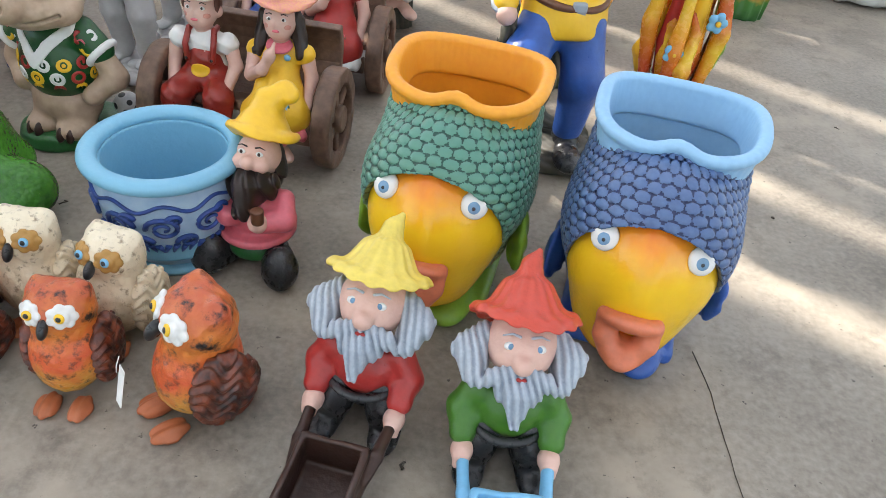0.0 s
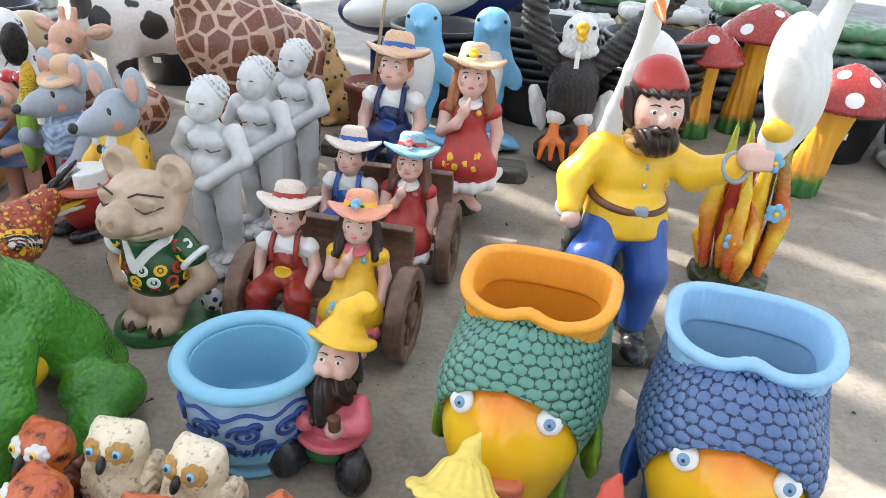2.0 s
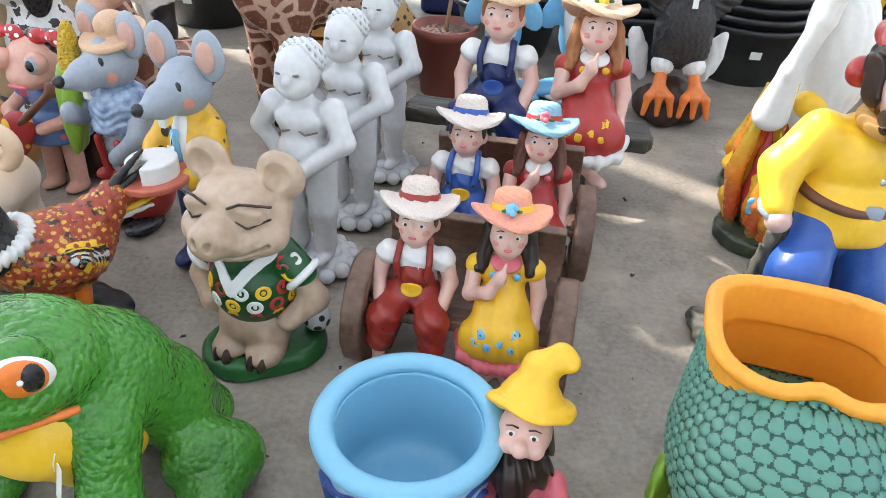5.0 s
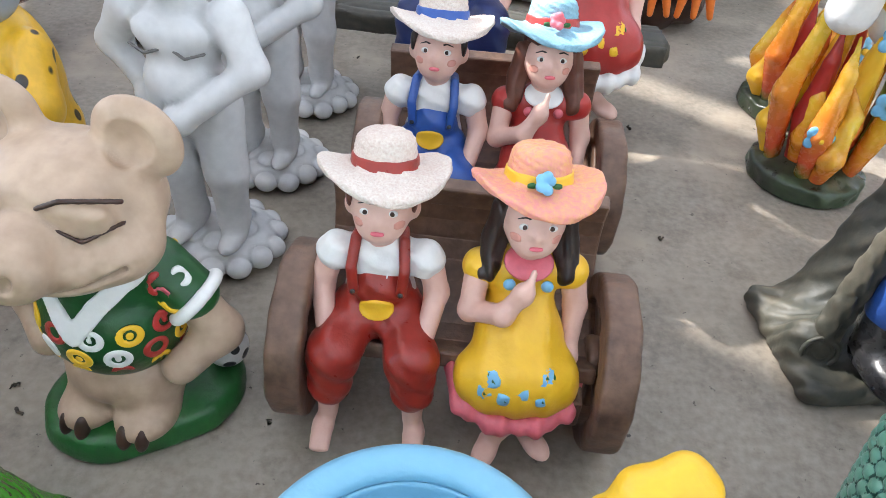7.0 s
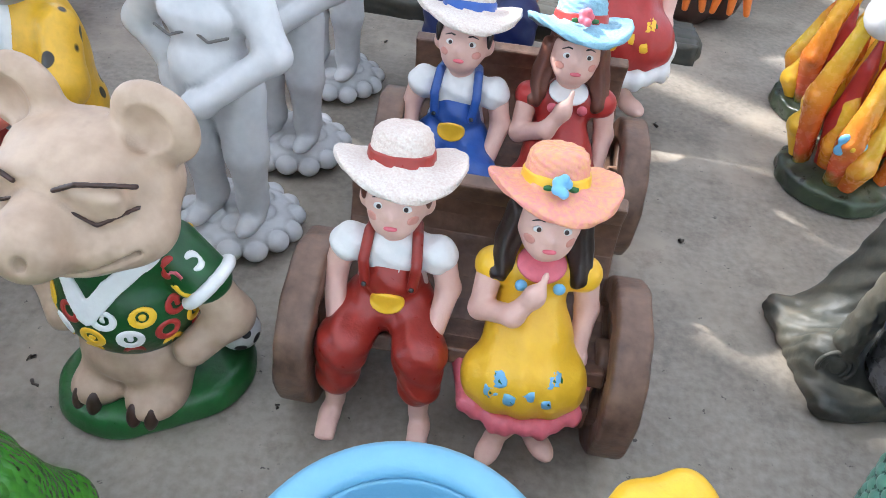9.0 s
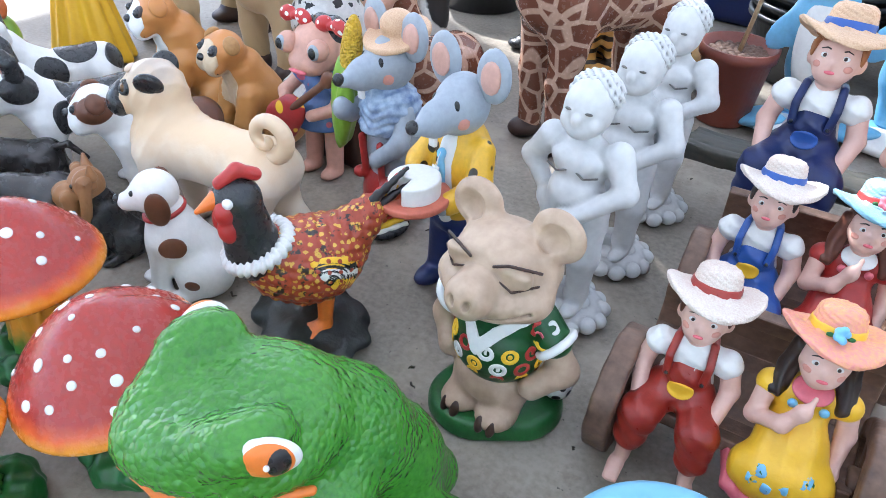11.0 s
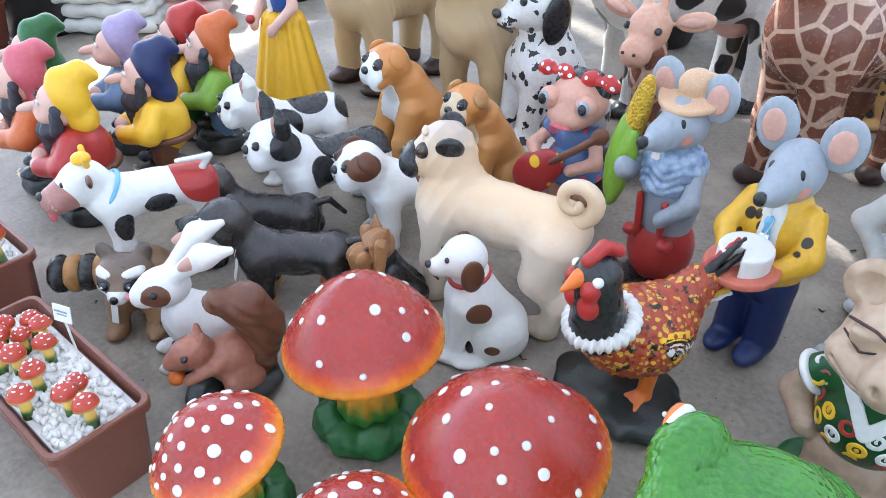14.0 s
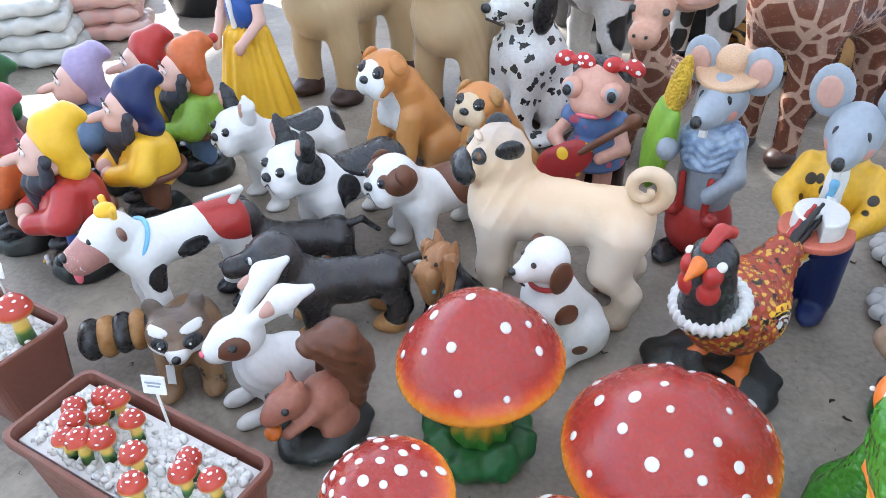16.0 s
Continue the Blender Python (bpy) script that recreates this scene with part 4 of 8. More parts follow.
g = [G(FROGG, fb + fl, 0.045, q=130, hi=0.006, disp=pimples)]
g += [G(YELLOW, [S(0, -0.12, 0.34, 0.138, 0.14, 0.13), S(0, -0.06, 0.24, 0.12, 0.12, 0.12), S(0, -0.23, 0.448, 0.125, 0.11, 0.05)], 0.04, q=60)]
g += [G(ORANGE, L([(-0.165, -0.12, 0.455), (-0.135, -0.24, 0.463), (-0.07, -0.335, 0.48), (0, -0.368, 0.49), (0.07, -0.335, 0.48), (0.135, -0.24, 0.463), (0.165, -0.12, 0.455)], 0.009), 0.005, q=64)]
for s in (-1, 1):
    t = (12, s * 8, s * 68)
    g += [G(WHITE, [S(s * 0.157, -0.185, 0.572, 0.058, 0.022, 0.046, t)], 0, q=26), G(ORANGE, [S(s * 0.166, -0.183, 0.574, 0.044, 0.02, 0.042, t)], 0, q=24), G(BLACK, [S(s * 0.173, -0.174, 0.575, 0.029, 0.018, 0.036, t)], 0, q=22), G(WHITE, [S(s * 0.19, -0.19, 0.585, 0.005)], 0, q=8, lo=0.001), G(BLACK, [S(s * 0.052, -0.338, 0.552, 0.013, 0.008, 0.005, (20, 0, s * 24))], 0, q=14)]
figure("frog_statue", "large glossy green frog statue with yellow throat and orange eyes", "statue", -1.27, 1.845, -30, g)

LIME = mat("lime_green_paint", (0.16, 0.36, 0.03), 0.22, 0.15, (0.1, 0.26, 0.02), 20, 0.08)
g = [G(LIME, [S(0, 0, 0.15, 0.14, 0.13, 0.13), S(0, -0.02, 0.2, 0.125, 0.12, 0.11), D(0, 0, 0.03, 0.1, 0.03, 0.015)], 0.03, disp=lambda P: 0.003 * np.cos(5 * np.arctan2(P[..., 1], P[..., 0])), q=60)]
g += [G(BLACK, L([(0.05 + 0.02 * (1 - f) * math.cos(f * 9), -0.03 + 0.02 * (1 - f) * math.sin(f * 9), 0.304) for f in [k / 12 for k in range(13)]], 0.0022), 0, q=40, lo=0.0014)]
figure("garden_ornament", "smooth round lime green ornament with a painted black curl", "ornament", -1.25, 1.37, 10, g)

# the pig
pb = [S(0, 0.0, 0.265, 0.122, 0.112, 0.125), S(0, 0.005, 0.36, 0.1, 0.09, 0.06)] + mir(L([(0.09, 0.01, 0.375), (0.145, 0.01, 0.325)], 0.05, 0.045))
ph = [S(0, 0.0, 0.505, 0.135, 0.11, 0.09), S(0, -0.075, 0.462, 0.118, 0.085, 0.062), S(0, -0.02, 0.56, 0.105, 0.085, 0.05)] + mir(S(0.1, -0.05, 0.465, 0.05, 0.06, 0.045))
g = [G(PIGP, ph + [S(0, -0.165, 0.492, 0.056, 0.04, 0.05, (-14, 0, 0)), S(0, -0.12, 0.505, 0.05, 0.06, 0.045)] + mir(S(0.108, 0.02, 0.61, 0.068, 0.03, 0.064, (0, 32, 0)), S(0.075, -0.085, 0.532, 0.034, 0.02, 0.02), S(0.06, -0.09, 0.56, 0.05, 0.02, 0.013, (0, 8, 0))), 0.024, sub=mir(S(0.021, -0.206, 0.5, 0.012, 0.016, 0.018, (0, 14, 0)), S(0.112, -0.014, 0.618, 0.042, 0.02, 0.042, (0, 32, 0))) + L([(-0.125, -0.1, 0.468), (-0.07, -0.142, 0.446), (0, -0.165, 0.44), (0.07, -0.142, 0.446), (0.125, -0.1, 0.468)], 0.006), q=96)]
g += [G(DBROWN, mir(L([(0.03, -0.116, 0.566), (0.065, -0.112, 0.583), (0.125, -0.07, 0.566)], 0.0042), L([(0.04, -0.113, 0.533), (0.08, -0.112, 0.516), (0.125, -0.075, 0.534)], 0.0034)), 0, q=70, lo=0.002)]
g += [G(PIGP, [S(0, 0.0, 0.14, 0.108, 0.1, 0.075)] + mir(L([(0.15, 0.01, 0.31), (0.178, 0.02, 0.235), (0.125, -0.035, 0.185)], [0.036, 0.036, 0.032]), L([(0.05, -0.01, 0.13), (0.055, -0.05, 0.065)], 0.056, 0.05), S(0.055, -0.085, 0.07, 0.048, 0.045, 0.03)), 0.025, q=64)]
SHIRT = mat("shirt_green_paint", (0.012, 0.085, 0.02), 0.38, 0.2)
g += [G(SHIRT, pb, 0.02, q=60)]
g += [G(WHITE, mir(T(0.152, 0.01, 0.318, 0.047, 0.012, (0, 132, 0)), S(0.15, 0.01, 0.318, 0.001)), 0.006, q=60)]
g += [G(WHITE, mir(L([(0.0, -0.108, 0.3), (0.04, -0.088, 0.352), (0.08, -0.052, 0.39), (0.1, 0.0, 0.405)], 0.0165)), 0.004, clip=pb, clipk=0.02, eps=0.006, q=70)]
k = 0
for row, (z, n) in enumerate(((0.17, 8), (0.21, 10), (0.252, 11), (0.296, 11), (0.34, 10), (0.375, 8))):
    for i in range(n):
        a = radians(-90 + (i - n / 2 + 0.5) * 330 / n + (row % 2) * 13)
        m, k = (RED, YELLOW, WHITE, PINK, YELLOW, RED)[k * 5 % 6 if k % 3 else (k // 3) % 6], k + 1
        x, y = 0.118 * math.cos(a), 0.11 * math.sin(a)
        g += [G(m, [T(x, y, z, 0.0165, 0.0062, (90, 0, math.degrees(a) + 90)), *([S(x, y, z, 0.0065)] if k % 3 == 0 else [])] + (L([(x * 1.02, y * 1.02, z), (x * 1.02, y * 1.02, z + 0.014)], 0.005) if k % 2 else []), 0.003, clip=pb, clipk=0.02, eps=0.003, q=20, lo=0.0024)]
for s in (-1, 1):
    for i, (dz, dy) in enumerate(((0.0, -0.045), (-0.025, -0.03), (0.02, -0.01))):
        g += [G((PINK, YELLOW, WHITE)[i], [T(s * (0.125 + 0.01 * i), dy, 0.36 + dz, 0.013, 0.006, (60, s * 40, 0))], 0.003, clip=pb, clipk=0.02, eps=0.003, q=20, lo=0.0024)]
g += [G(GREEN, [D(-0.035, -0.02, 0.028, 0.14, 0.028, 0.02, 0.125), D(0.05, 0.04, 0.028, 0.135, 0.028, 0.02, 0.12)], 0.03, disp=lumps(50, 0.003), q=60), G(DBROWN, mir(S(0.04, -0.122, 0.066, 0.014, 0.014, 0.026, (-25, 0, 0)), S(0.072, -0.118, 0.066, 0.013, 0.014, 0.026, (-25, 0, 0))), 0, q=50)]
g += [G(spotted("football_paint", (0.75, 0.75, 0.73), (0.02, 0.02, 0.02), 28, 0.33), [S(0.135, 0.1, 0.095, 0.042)], 0, q=24)]
figure("pig_statue", "standing pig statue in patterned green shirt on green base", "statue", -1.168, 2.345, -8, g, scale=0.96)

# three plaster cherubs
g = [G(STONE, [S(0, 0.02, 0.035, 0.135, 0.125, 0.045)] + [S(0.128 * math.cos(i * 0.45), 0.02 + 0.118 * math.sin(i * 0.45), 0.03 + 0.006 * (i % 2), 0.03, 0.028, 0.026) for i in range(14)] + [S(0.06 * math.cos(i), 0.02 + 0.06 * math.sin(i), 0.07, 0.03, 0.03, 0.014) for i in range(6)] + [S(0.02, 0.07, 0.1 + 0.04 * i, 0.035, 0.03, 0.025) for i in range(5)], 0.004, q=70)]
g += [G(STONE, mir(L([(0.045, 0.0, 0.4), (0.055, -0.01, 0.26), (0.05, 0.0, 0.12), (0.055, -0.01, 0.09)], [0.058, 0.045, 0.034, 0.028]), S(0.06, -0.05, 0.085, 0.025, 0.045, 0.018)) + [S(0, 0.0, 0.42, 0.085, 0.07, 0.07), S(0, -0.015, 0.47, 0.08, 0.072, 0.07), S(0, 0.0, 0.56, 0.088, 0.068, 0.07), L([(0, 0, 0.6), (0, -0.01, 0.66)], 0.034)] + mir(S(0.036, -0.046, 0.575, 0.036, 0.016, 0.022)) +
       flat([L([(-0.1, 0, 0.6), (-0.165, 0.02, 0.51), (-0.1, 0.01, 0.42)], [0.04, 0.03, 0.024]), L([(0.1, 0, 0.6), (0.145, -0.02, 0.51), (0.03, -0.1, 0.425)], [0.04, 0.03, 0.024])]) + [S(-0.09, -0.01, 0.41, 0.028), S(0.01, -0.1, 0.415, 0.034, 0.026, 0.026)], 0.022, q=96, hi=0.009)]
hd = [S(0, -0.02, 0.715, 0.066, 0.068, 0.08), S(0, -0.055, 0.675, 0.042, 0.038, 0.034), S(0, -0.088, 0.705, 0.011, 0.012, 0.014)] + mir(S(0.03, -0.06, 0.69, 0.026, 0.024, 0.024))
# dark lines at the eyelids, the mouth and under the chest
DARKLINE = mat("plaster_dark_line", (0.14, 0.13, 0.12), 0.6)
g += [G(STONE, hd, 0.014, q=44), G(DARKLINE, mir(S(0.026, -0.08, 0.725, 0.014, 0.006, 0.004), L([(0.01, -0.062, 0.548), (0.04, -0.074, 0.54), (0.075, -0.062, 0.55)], 0.0032)) + [S(0, -0.088, 0.672, 0.014, 0.005, 0.003)], 0, q=80, lo=0.0022)]
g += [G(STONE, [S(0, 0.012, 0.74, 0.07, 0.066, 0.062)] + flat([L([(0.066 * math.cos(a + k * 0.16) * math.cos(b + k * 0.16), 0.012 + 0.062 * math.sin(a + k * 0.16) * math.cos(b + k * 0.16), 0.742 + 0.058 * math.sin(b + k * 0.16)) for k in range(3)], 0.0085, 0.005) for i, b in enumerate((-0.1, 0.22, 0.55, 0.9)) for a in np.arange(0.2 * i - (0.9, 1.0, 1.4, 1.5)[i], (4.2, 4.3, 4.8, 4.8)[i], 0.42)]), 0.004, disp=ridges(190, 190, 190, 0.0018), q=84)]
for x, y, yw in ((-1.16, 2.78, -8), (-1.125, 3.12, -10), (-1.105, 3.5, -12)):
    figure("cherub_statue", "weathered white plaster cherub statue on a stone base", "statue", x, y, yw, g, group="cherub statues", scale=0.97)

# the tall woodcutter gnome
roots = [L([(-0.21, -0.02, 0.06), (-0.12, 0.02, 0.07), (0.02, -0.03, 0.06), (0.14, -0.12, 0.05)], [0.045, 0.042, 0.036, 0.025]), L([(-0.2, 0.05, 0.05), (-0.05, 0.08, 0.08), (0.1, 0.05, 0.05)], [0.05, 0.065, 0.04]), L([(-0.1, 0.1, 0.0), (-0.04, 0.1, 0.25), (0.0, 0.1, 0.46)], [0.1, 0.08, 0.07]), S(-0.21, -0.04, 0.08, 0.055, 0.045, 0.055)]
g = [G(BARK, [B(-0.03, 0.0, 0.03, 0.235, 0.165, 0.03, 0.025), S(0.08, -0.05, 0.06, 0.1, 0.1, 0.05)] + roots, 0.03, disp=lambda P: 0.0022 * np.sin(P[..., 1] * 140 + P[..., 2] * 110 + 4 * np.sin(P[..., 0] * 26) + 2 * np.sin(P[..., 1] * 37)), q=110, hi=0.0055)]
g += [G(BARK, [T(-0.215, -0.08, 0.085, r, 0.005, (78, 0, -12)) for r in (0.012, 0.024, 0.036)], 0, q=50, lo=0.002), G(BARK, [L([(-0.2, -0.05, 0.08), (-0.195, -0.06, 0.3), (-0.175, -0.07, 0.54)], 0.03, 0.022)], 0, disp=lambda P: 0.003 * np.sin(P[..., 2] * 90 + 5 * np.sin(P[..., 0] * 90)) + 0.002 * np.sin(P[..., 0] * 260), q=80)]
g += [G(BLUE, [S(0, 0.03, 0.5, 0.11, 0.1, 0.08), L([(0.06, -0.02, 0.5), (0.085, -0.09, 0.34), (0.08, -0.07, 0.15)], [0.078, 0.068, 0.052]), L([(-0.06, -0.02, 0.49), (-0.13, -0.14, 0.4), (-0.12, -0.09, 0.22)], [0.08, 0.07, 0.055])], 0.03, disp=lumps(40, 0.003), q=64)]
g += [G(BLACK, [L([(0.08, -0.06, 0.13), (0.08, -0.08, 0.06)], 0.05), S(0.08, -0.14, 0.07, 0.05, 0.09, 0.04), L([(-0.12, -0.09, 0.22), (-0.12, -0.1, 0.12)], 0.05), S(-0.12, -0.16, 0.11, 0.05, 0.09, 0.04)], 0.02, q=50)]
cb = [S(0, 0.02, 0.66, 0.12, 0.1, 0.13), D(0, 0.01, 0.54, 0.15, 0.07, 0.03, 0.12)]
g += [G(YELLOW, cb + flat([L([(-0.11, 0.02, 0.74), (-0.19, 0.0, 0.64), (-0.2, -0.06, 0.56)], [0.055, 0.05, 0.04]), L([(0.09, 0.02, 0.735), (0.19, -0.02, 0.69), (0.28, -0.09, 0.74)], [0.055, 0.054, 0.045])]), 0.035, disp=lumps(32, 0.006), q=80)]
g += [G(BROWN, [T(0, 0.015, 0.585, 0.126, 0.014, (6, 4, 0))], 0, q=60), G(GREY, [B(0.02, -0.11, 0.578, 0.024, 0.014, 0.018, 0.006), S(0.02, -0.1, 0.66, 0.01), S(0.02, -0.09, 0.72, 0.01), T(-0.2, -0.06, 0.555, 0.04, 0.009, (30, 0, 0)), T(0.285, -0.1, 0.745, 0.045, 0.009, (60, 40, 0))], 0, q=80)]
g += [G(SKIN, [S(-0.195, -0.085, 0.53, 0.034, 0.034, 0.036), S(0.315, -0.13, 0.79, 0.045, 0.045, 0.045)] + flat([L([(0.29 + 0.02 * i, -0.165, 0.815), (0.29 + 0.02 * i, -0.175, 0.775)], 0.013) for i in range(4)]), 0.01, q=80)]
hd = [S(0.03, -0.05, 0.89, 0.075, 0.075, 0.095), S(0.03, -0.13, 0.885, 0.018, 0.025, 0.025)]
g += [G(SKIN, hd, 0.015, q=44), G(CHEEK, [S(0.075, -0.1, 0.87, 0.02), S(-0.015, -0.1, 0.87, 0.02)], 0, clip=hd, eps=0.001, q=40)]
e = small_eyes(0.03, -0.118, 0.905, 0.011)
for m, v, q in e:
    v[:, 0] += 0.03
g += e
g += [G(HAIR, [S(0.03, -0.09, 0.815, 0.07, 0.055, 0.055), S(0.03, -0.135, 0.855, 0.035, 0.014, 0.01), L([(0.1, -0.02, 0.94), (0.1, -0.03, 0.86)], 0.03), L([(-0.045, -0.02, 0.94), (-0.04, -0.03, 0.86)], 0.03), S(0.03, 0.02, 0.92, 0.085, 0.07, 0.07), S(0.03, -0.08, 0.955, 0.07, 0.04, 0.015)], 0.015, disp=ridges(200, 60, 60, 0.005), q=64)]
g += [G(OCHRE, [T(0.03, -0.03, 0.79, 0.065, 0.02, (10, 0, 0))], 0, disp=ridges(200, 200, 0, 0.004), q=50)]
g += [G(RED, [S(0.03, -0.01, 0.97, 0.085, 0.085, 0.05), S(0.03, 0.01, 1.0, 0.07, 0.07, 0.05), S(0.02, 0.08, 0.97, 0.045, 0.06, 0.04), S(-0.02, 0.1, 0.87, 0.04)], 0.03, disp=lumps(45, 0.004), q=50)]
figure("gnome_statue", "tall bearded gnome in yellow coat and red cap on log", "statue", 0.335, 2.665, 8, g, scale=0.97)


# ---- the figures towards the back ----
SWIRL = fade("swirl_leaf_paint", [(0.04, (0.05, 0.2, 0.03)), (0.12, (0.6, 0.08, 0.03)), (0.26, (0.75, 0.25, 0.03)), (0.42, (0.8, 0.5, 0.05)), (0.7, (0.25, 0.4, 0.05))], wob=0.05, rough=0.3)
LEAFY = fade("leafy_paint", [(0.04, (0.55, 0.06, 0.03)), (0.14, (0.75, 0.3, 0.03)), (0.25, (0.82, 0.55, 0.05)), (0.38, (0.6, 0.1, 0.03)), (0.7, (0.12, 0.3, 0.05))], wob=0.06, rough=0.3)
STANDG = mat("stand_base_paint", (0.05, 0.075, 0.035), 0.35, 0.25, (0.02, 0.02, 0.02), 40, 0.6)


def flower_stand(h):
    """A round dark green plinth with tall pointed painted leaves, a stem and blue flowers."""
    g = [G(STANDG, [D(0, 0, 0.028, 0.16, 0.028, 0.012), S(0, 0, 0.05, 0.14, 0.14, 0.03)], 0.01, disp=lumps(80, 0.004), q=60)]
    for i in range(18):
        a, k = i * 2.4, (i % 3) / 2
        x, y = (0.05 + 0.055 * (i % 2)) * math.cos(a), (0.045 + 0.05 * (i % 2)) * math.sin(a)
        tip = h * (0.55 + 0.42 * k)
        g += [G((SWIRL, LEAFY, YELLOW, SWIRL, RED, LEAFY, LGREEN)[i % 7], L([(x, y, 0.04), (x * 1.35, y * 1.35, tip * 0.45), (x * 1.1 + 0.02 * math.sin(a * 3), y * 1.1, tip * 0.8), (x * 0.75 + 0.03 * math.cos(a), y * 0.75, tip)], [0.02, 0.034, 0.02, 0.005]), 0.008, disp=lambda P: 0.0025 * np.sin(P[..., 0] * 130 + P[..., 1] * 130 + 6 * P[..., 2]), q=52)]
    for fx, fz in ((0.06, h * 0.52), (-0.07, h * 0.34), (0.0, h * 0.8)):
        g += [G(SKYB, [S(fx + 0.024 * math.cos(j * 1.257), -0.125, fz + 0.024 * math.sin(j * 1.257), 0.018, 0.01, 0.018) for j in range(5)], 0.004, q=30), G(YELLOW, [S(fx, -0.138, fz, 0.011)], 0, q=12)]
    g += [G(BROWN, L([(0.12, 0.03, 0.05), (0.14, 0.03, h * 0.5), (0.1, 0.02, h)], 0.017), 0, disp=lumps(120, 0.002), q=50)]
    return g


def heron(h, neck):
    g = flower_stand(h)
    fe = ridges(150, 150, 25, 0.002)
    g += [G(WHITE, [S(0.06, 0.0, h + 0.14, 0.11, 0.12, 0.24, (0, -10, 0)), S(0.04, -0.02, h - 0.08, 0.07, 0.06, 0.1)], 0.04, disp=fe, q=60), G(WHITE, [L(neck, [0.06] + [0.034] * (len(neck) - 2) + [0.04])], 0.02, q=60)]
    g += [G(ORANGE, [L([neck[-1], (neck[-1][0] + 0.02, neck[-1][1] - 0.12, neck[-1][2] - 0.05)], 0.028, 0.008)], 0, q=30), G(YELLOW, [S(0.02, -0.05, h - 0.04, 0.06, 0.05, 0.05)], 0, q=24)]
    return g


figure("heron_statue", "white long-necked bird statue on a colourful flower stand", "statue", 0.86, 3.26, 10, heron(0.72, [(0.08, -0.03, 0.98), (0.13, -0.02, 1.15), (0.14, 0.0, 1.35), (0.12, -0.05, 1.5)]), group="bird statues")
figure("heron_statue", "white bird statue with long curved neck on flower stand", "statue", 0.38, 3.34, 0, heron(0.6, [(-0.1, -0.06, 0.52), (-0.09, -0.1, 0.68), (-0.05, -0.12, 0.85), (-0.02, -0.13, 1.0), (-0.01, -0.14, 1.1)]), group="bird statues")
figure("flower_ornament", "colourful painted leaf and flower ornament on round base", "ornament", 0.46, 3.76, 30, flower_stand(0.5))

BFUR = mat("black_feather_paint", (0.012, 0.011, 0.012), 0.5, 0.2, (0.06, 0.05, 0.045), 80, 1.0)
g = [G(DBROWN, [S(0.1 * math.cos(i * 1.1), 0.09 * math.sin(i * 1.1), 0.07 + 0.02 * (i % 2), 0.085, 0.08, 0.08) for i in range(6)] + [S(0, 0, 0.12, 0.1)], 0.02, disp=lumps(60, 0.006), q=56)]
g += [G(ORANGE, mir(L([(0.08, -0.08, 0.24), (0.085, -0.12, 0.2)], 0.03), *[L([(0.085, -0.11, 0.21), (0.085 + dx, -0.17, 0.17), (0.085 + dx * 1.3, -0.19, 0.09)], [0.024, 0.02, 0.012]) for dx in (-0.05, 0, 0.05)]), 0.012, q=70)]
fur = lambda P: 0.0035 * np.sin(P[..., 0] * 210 + 2 * np.sin(P[..., 2] * 70)) * np.sin(P[..., 2] * 120)
g += [G(WHITE, mir(S(0.075, -0.04, 0.29, 0.055, 0.055, 0.055)), 0, disp=fur, q=44), G(BFUR, [S(0, 0, 0.46, 0.14, 0.12, 0.2)] + mir(S(0.075, -0.02, 0.36, 0.06, 0.06, 0.07)), 0.03, disp=fur, q=60)]
g += [G(WHITE, [S(0, -0.02, 0.74, 0.095, 0.1, 0.11), S(0, -0.01, 0.66, 0.11, 0.1, 0.05)], 0.03, disp=fur, q=44), G(YELLOW, [S(0, -0.12, 0.79, 0.035, 0.06, 0.03, (-30, 0, 0)), L([(0, -0.16, 0.775), (0, -0.17, 0.73)], 0.02, 0.006), S(0, -0.11, 0.74, 0.03, 0.04, 0.015)], 0.015, sub=[S(0, -0.16, 0.755, 0.02, 0.03, 0.012)], q=36)]
g += [G(BLACK, mir(S(0.06, -0.09, 0.79, 0.012)), 0, q=30)]
g += [G(BFUR, [L([(-0.1, 0.03, 0.55), (-0.24, 0.06, 0.75), (-0.27, 0.08, 1.0), (-0.22, 0.1, 1.15)], [0.07, 0.075, 0.065, 0.03]), L([(0.1, 0.03, 0.55), (0.3, 0.06, 0.75), (0.48, 0.08, 0.98), (0.55, 0.1, 1.15)], [0.07, 0.075, 0.06, 0.03])], 0.03, disp=ridges(70, 0, 160, 0.006), q=80)]
g += [G(WHITE, mir(S(0.18, 0.08, 0.3, 0.05, 0.03, 0.14, (0, 16, 0))), 0, disp=ridges(120, 0, 0, 0.004), q=50)]
figure("eagle_statue", "black eagle statue with white head on brown rocks", "statue", 0.13, 4.46, 4, g)

g = [G(SKYB, [L([(0, 0.06, 0.12), (0, 0.08, 0.3), (0, 0.03, 0.52), (0, -0.01, 0.68)], [0.05, 0.085, 0.12, 0.1]), S(0, -0.01, 0.74, 0.095, 0.09, 0.08), S(0, -0.11, 0.72, 0.03, 0.06, 0.028), S(0, 0.15, 0.5, 0.02, 0.06, 0.09, (30, 0, 0))] + mir(S(0.13, 0.0, 0.45, 0.06, 0.02, 0.1, (0, -30, 0))), 0.04, q=70)]
g += [G(WHITE, [S(0, -0.06, 0.48, 0.085, 0.06, 0.24, (-6, 0, 0))], 0.01, q=44), G(BLACK, mir(S(0.075, -0.07, 0.755, 0.012)), 0, q=30)]
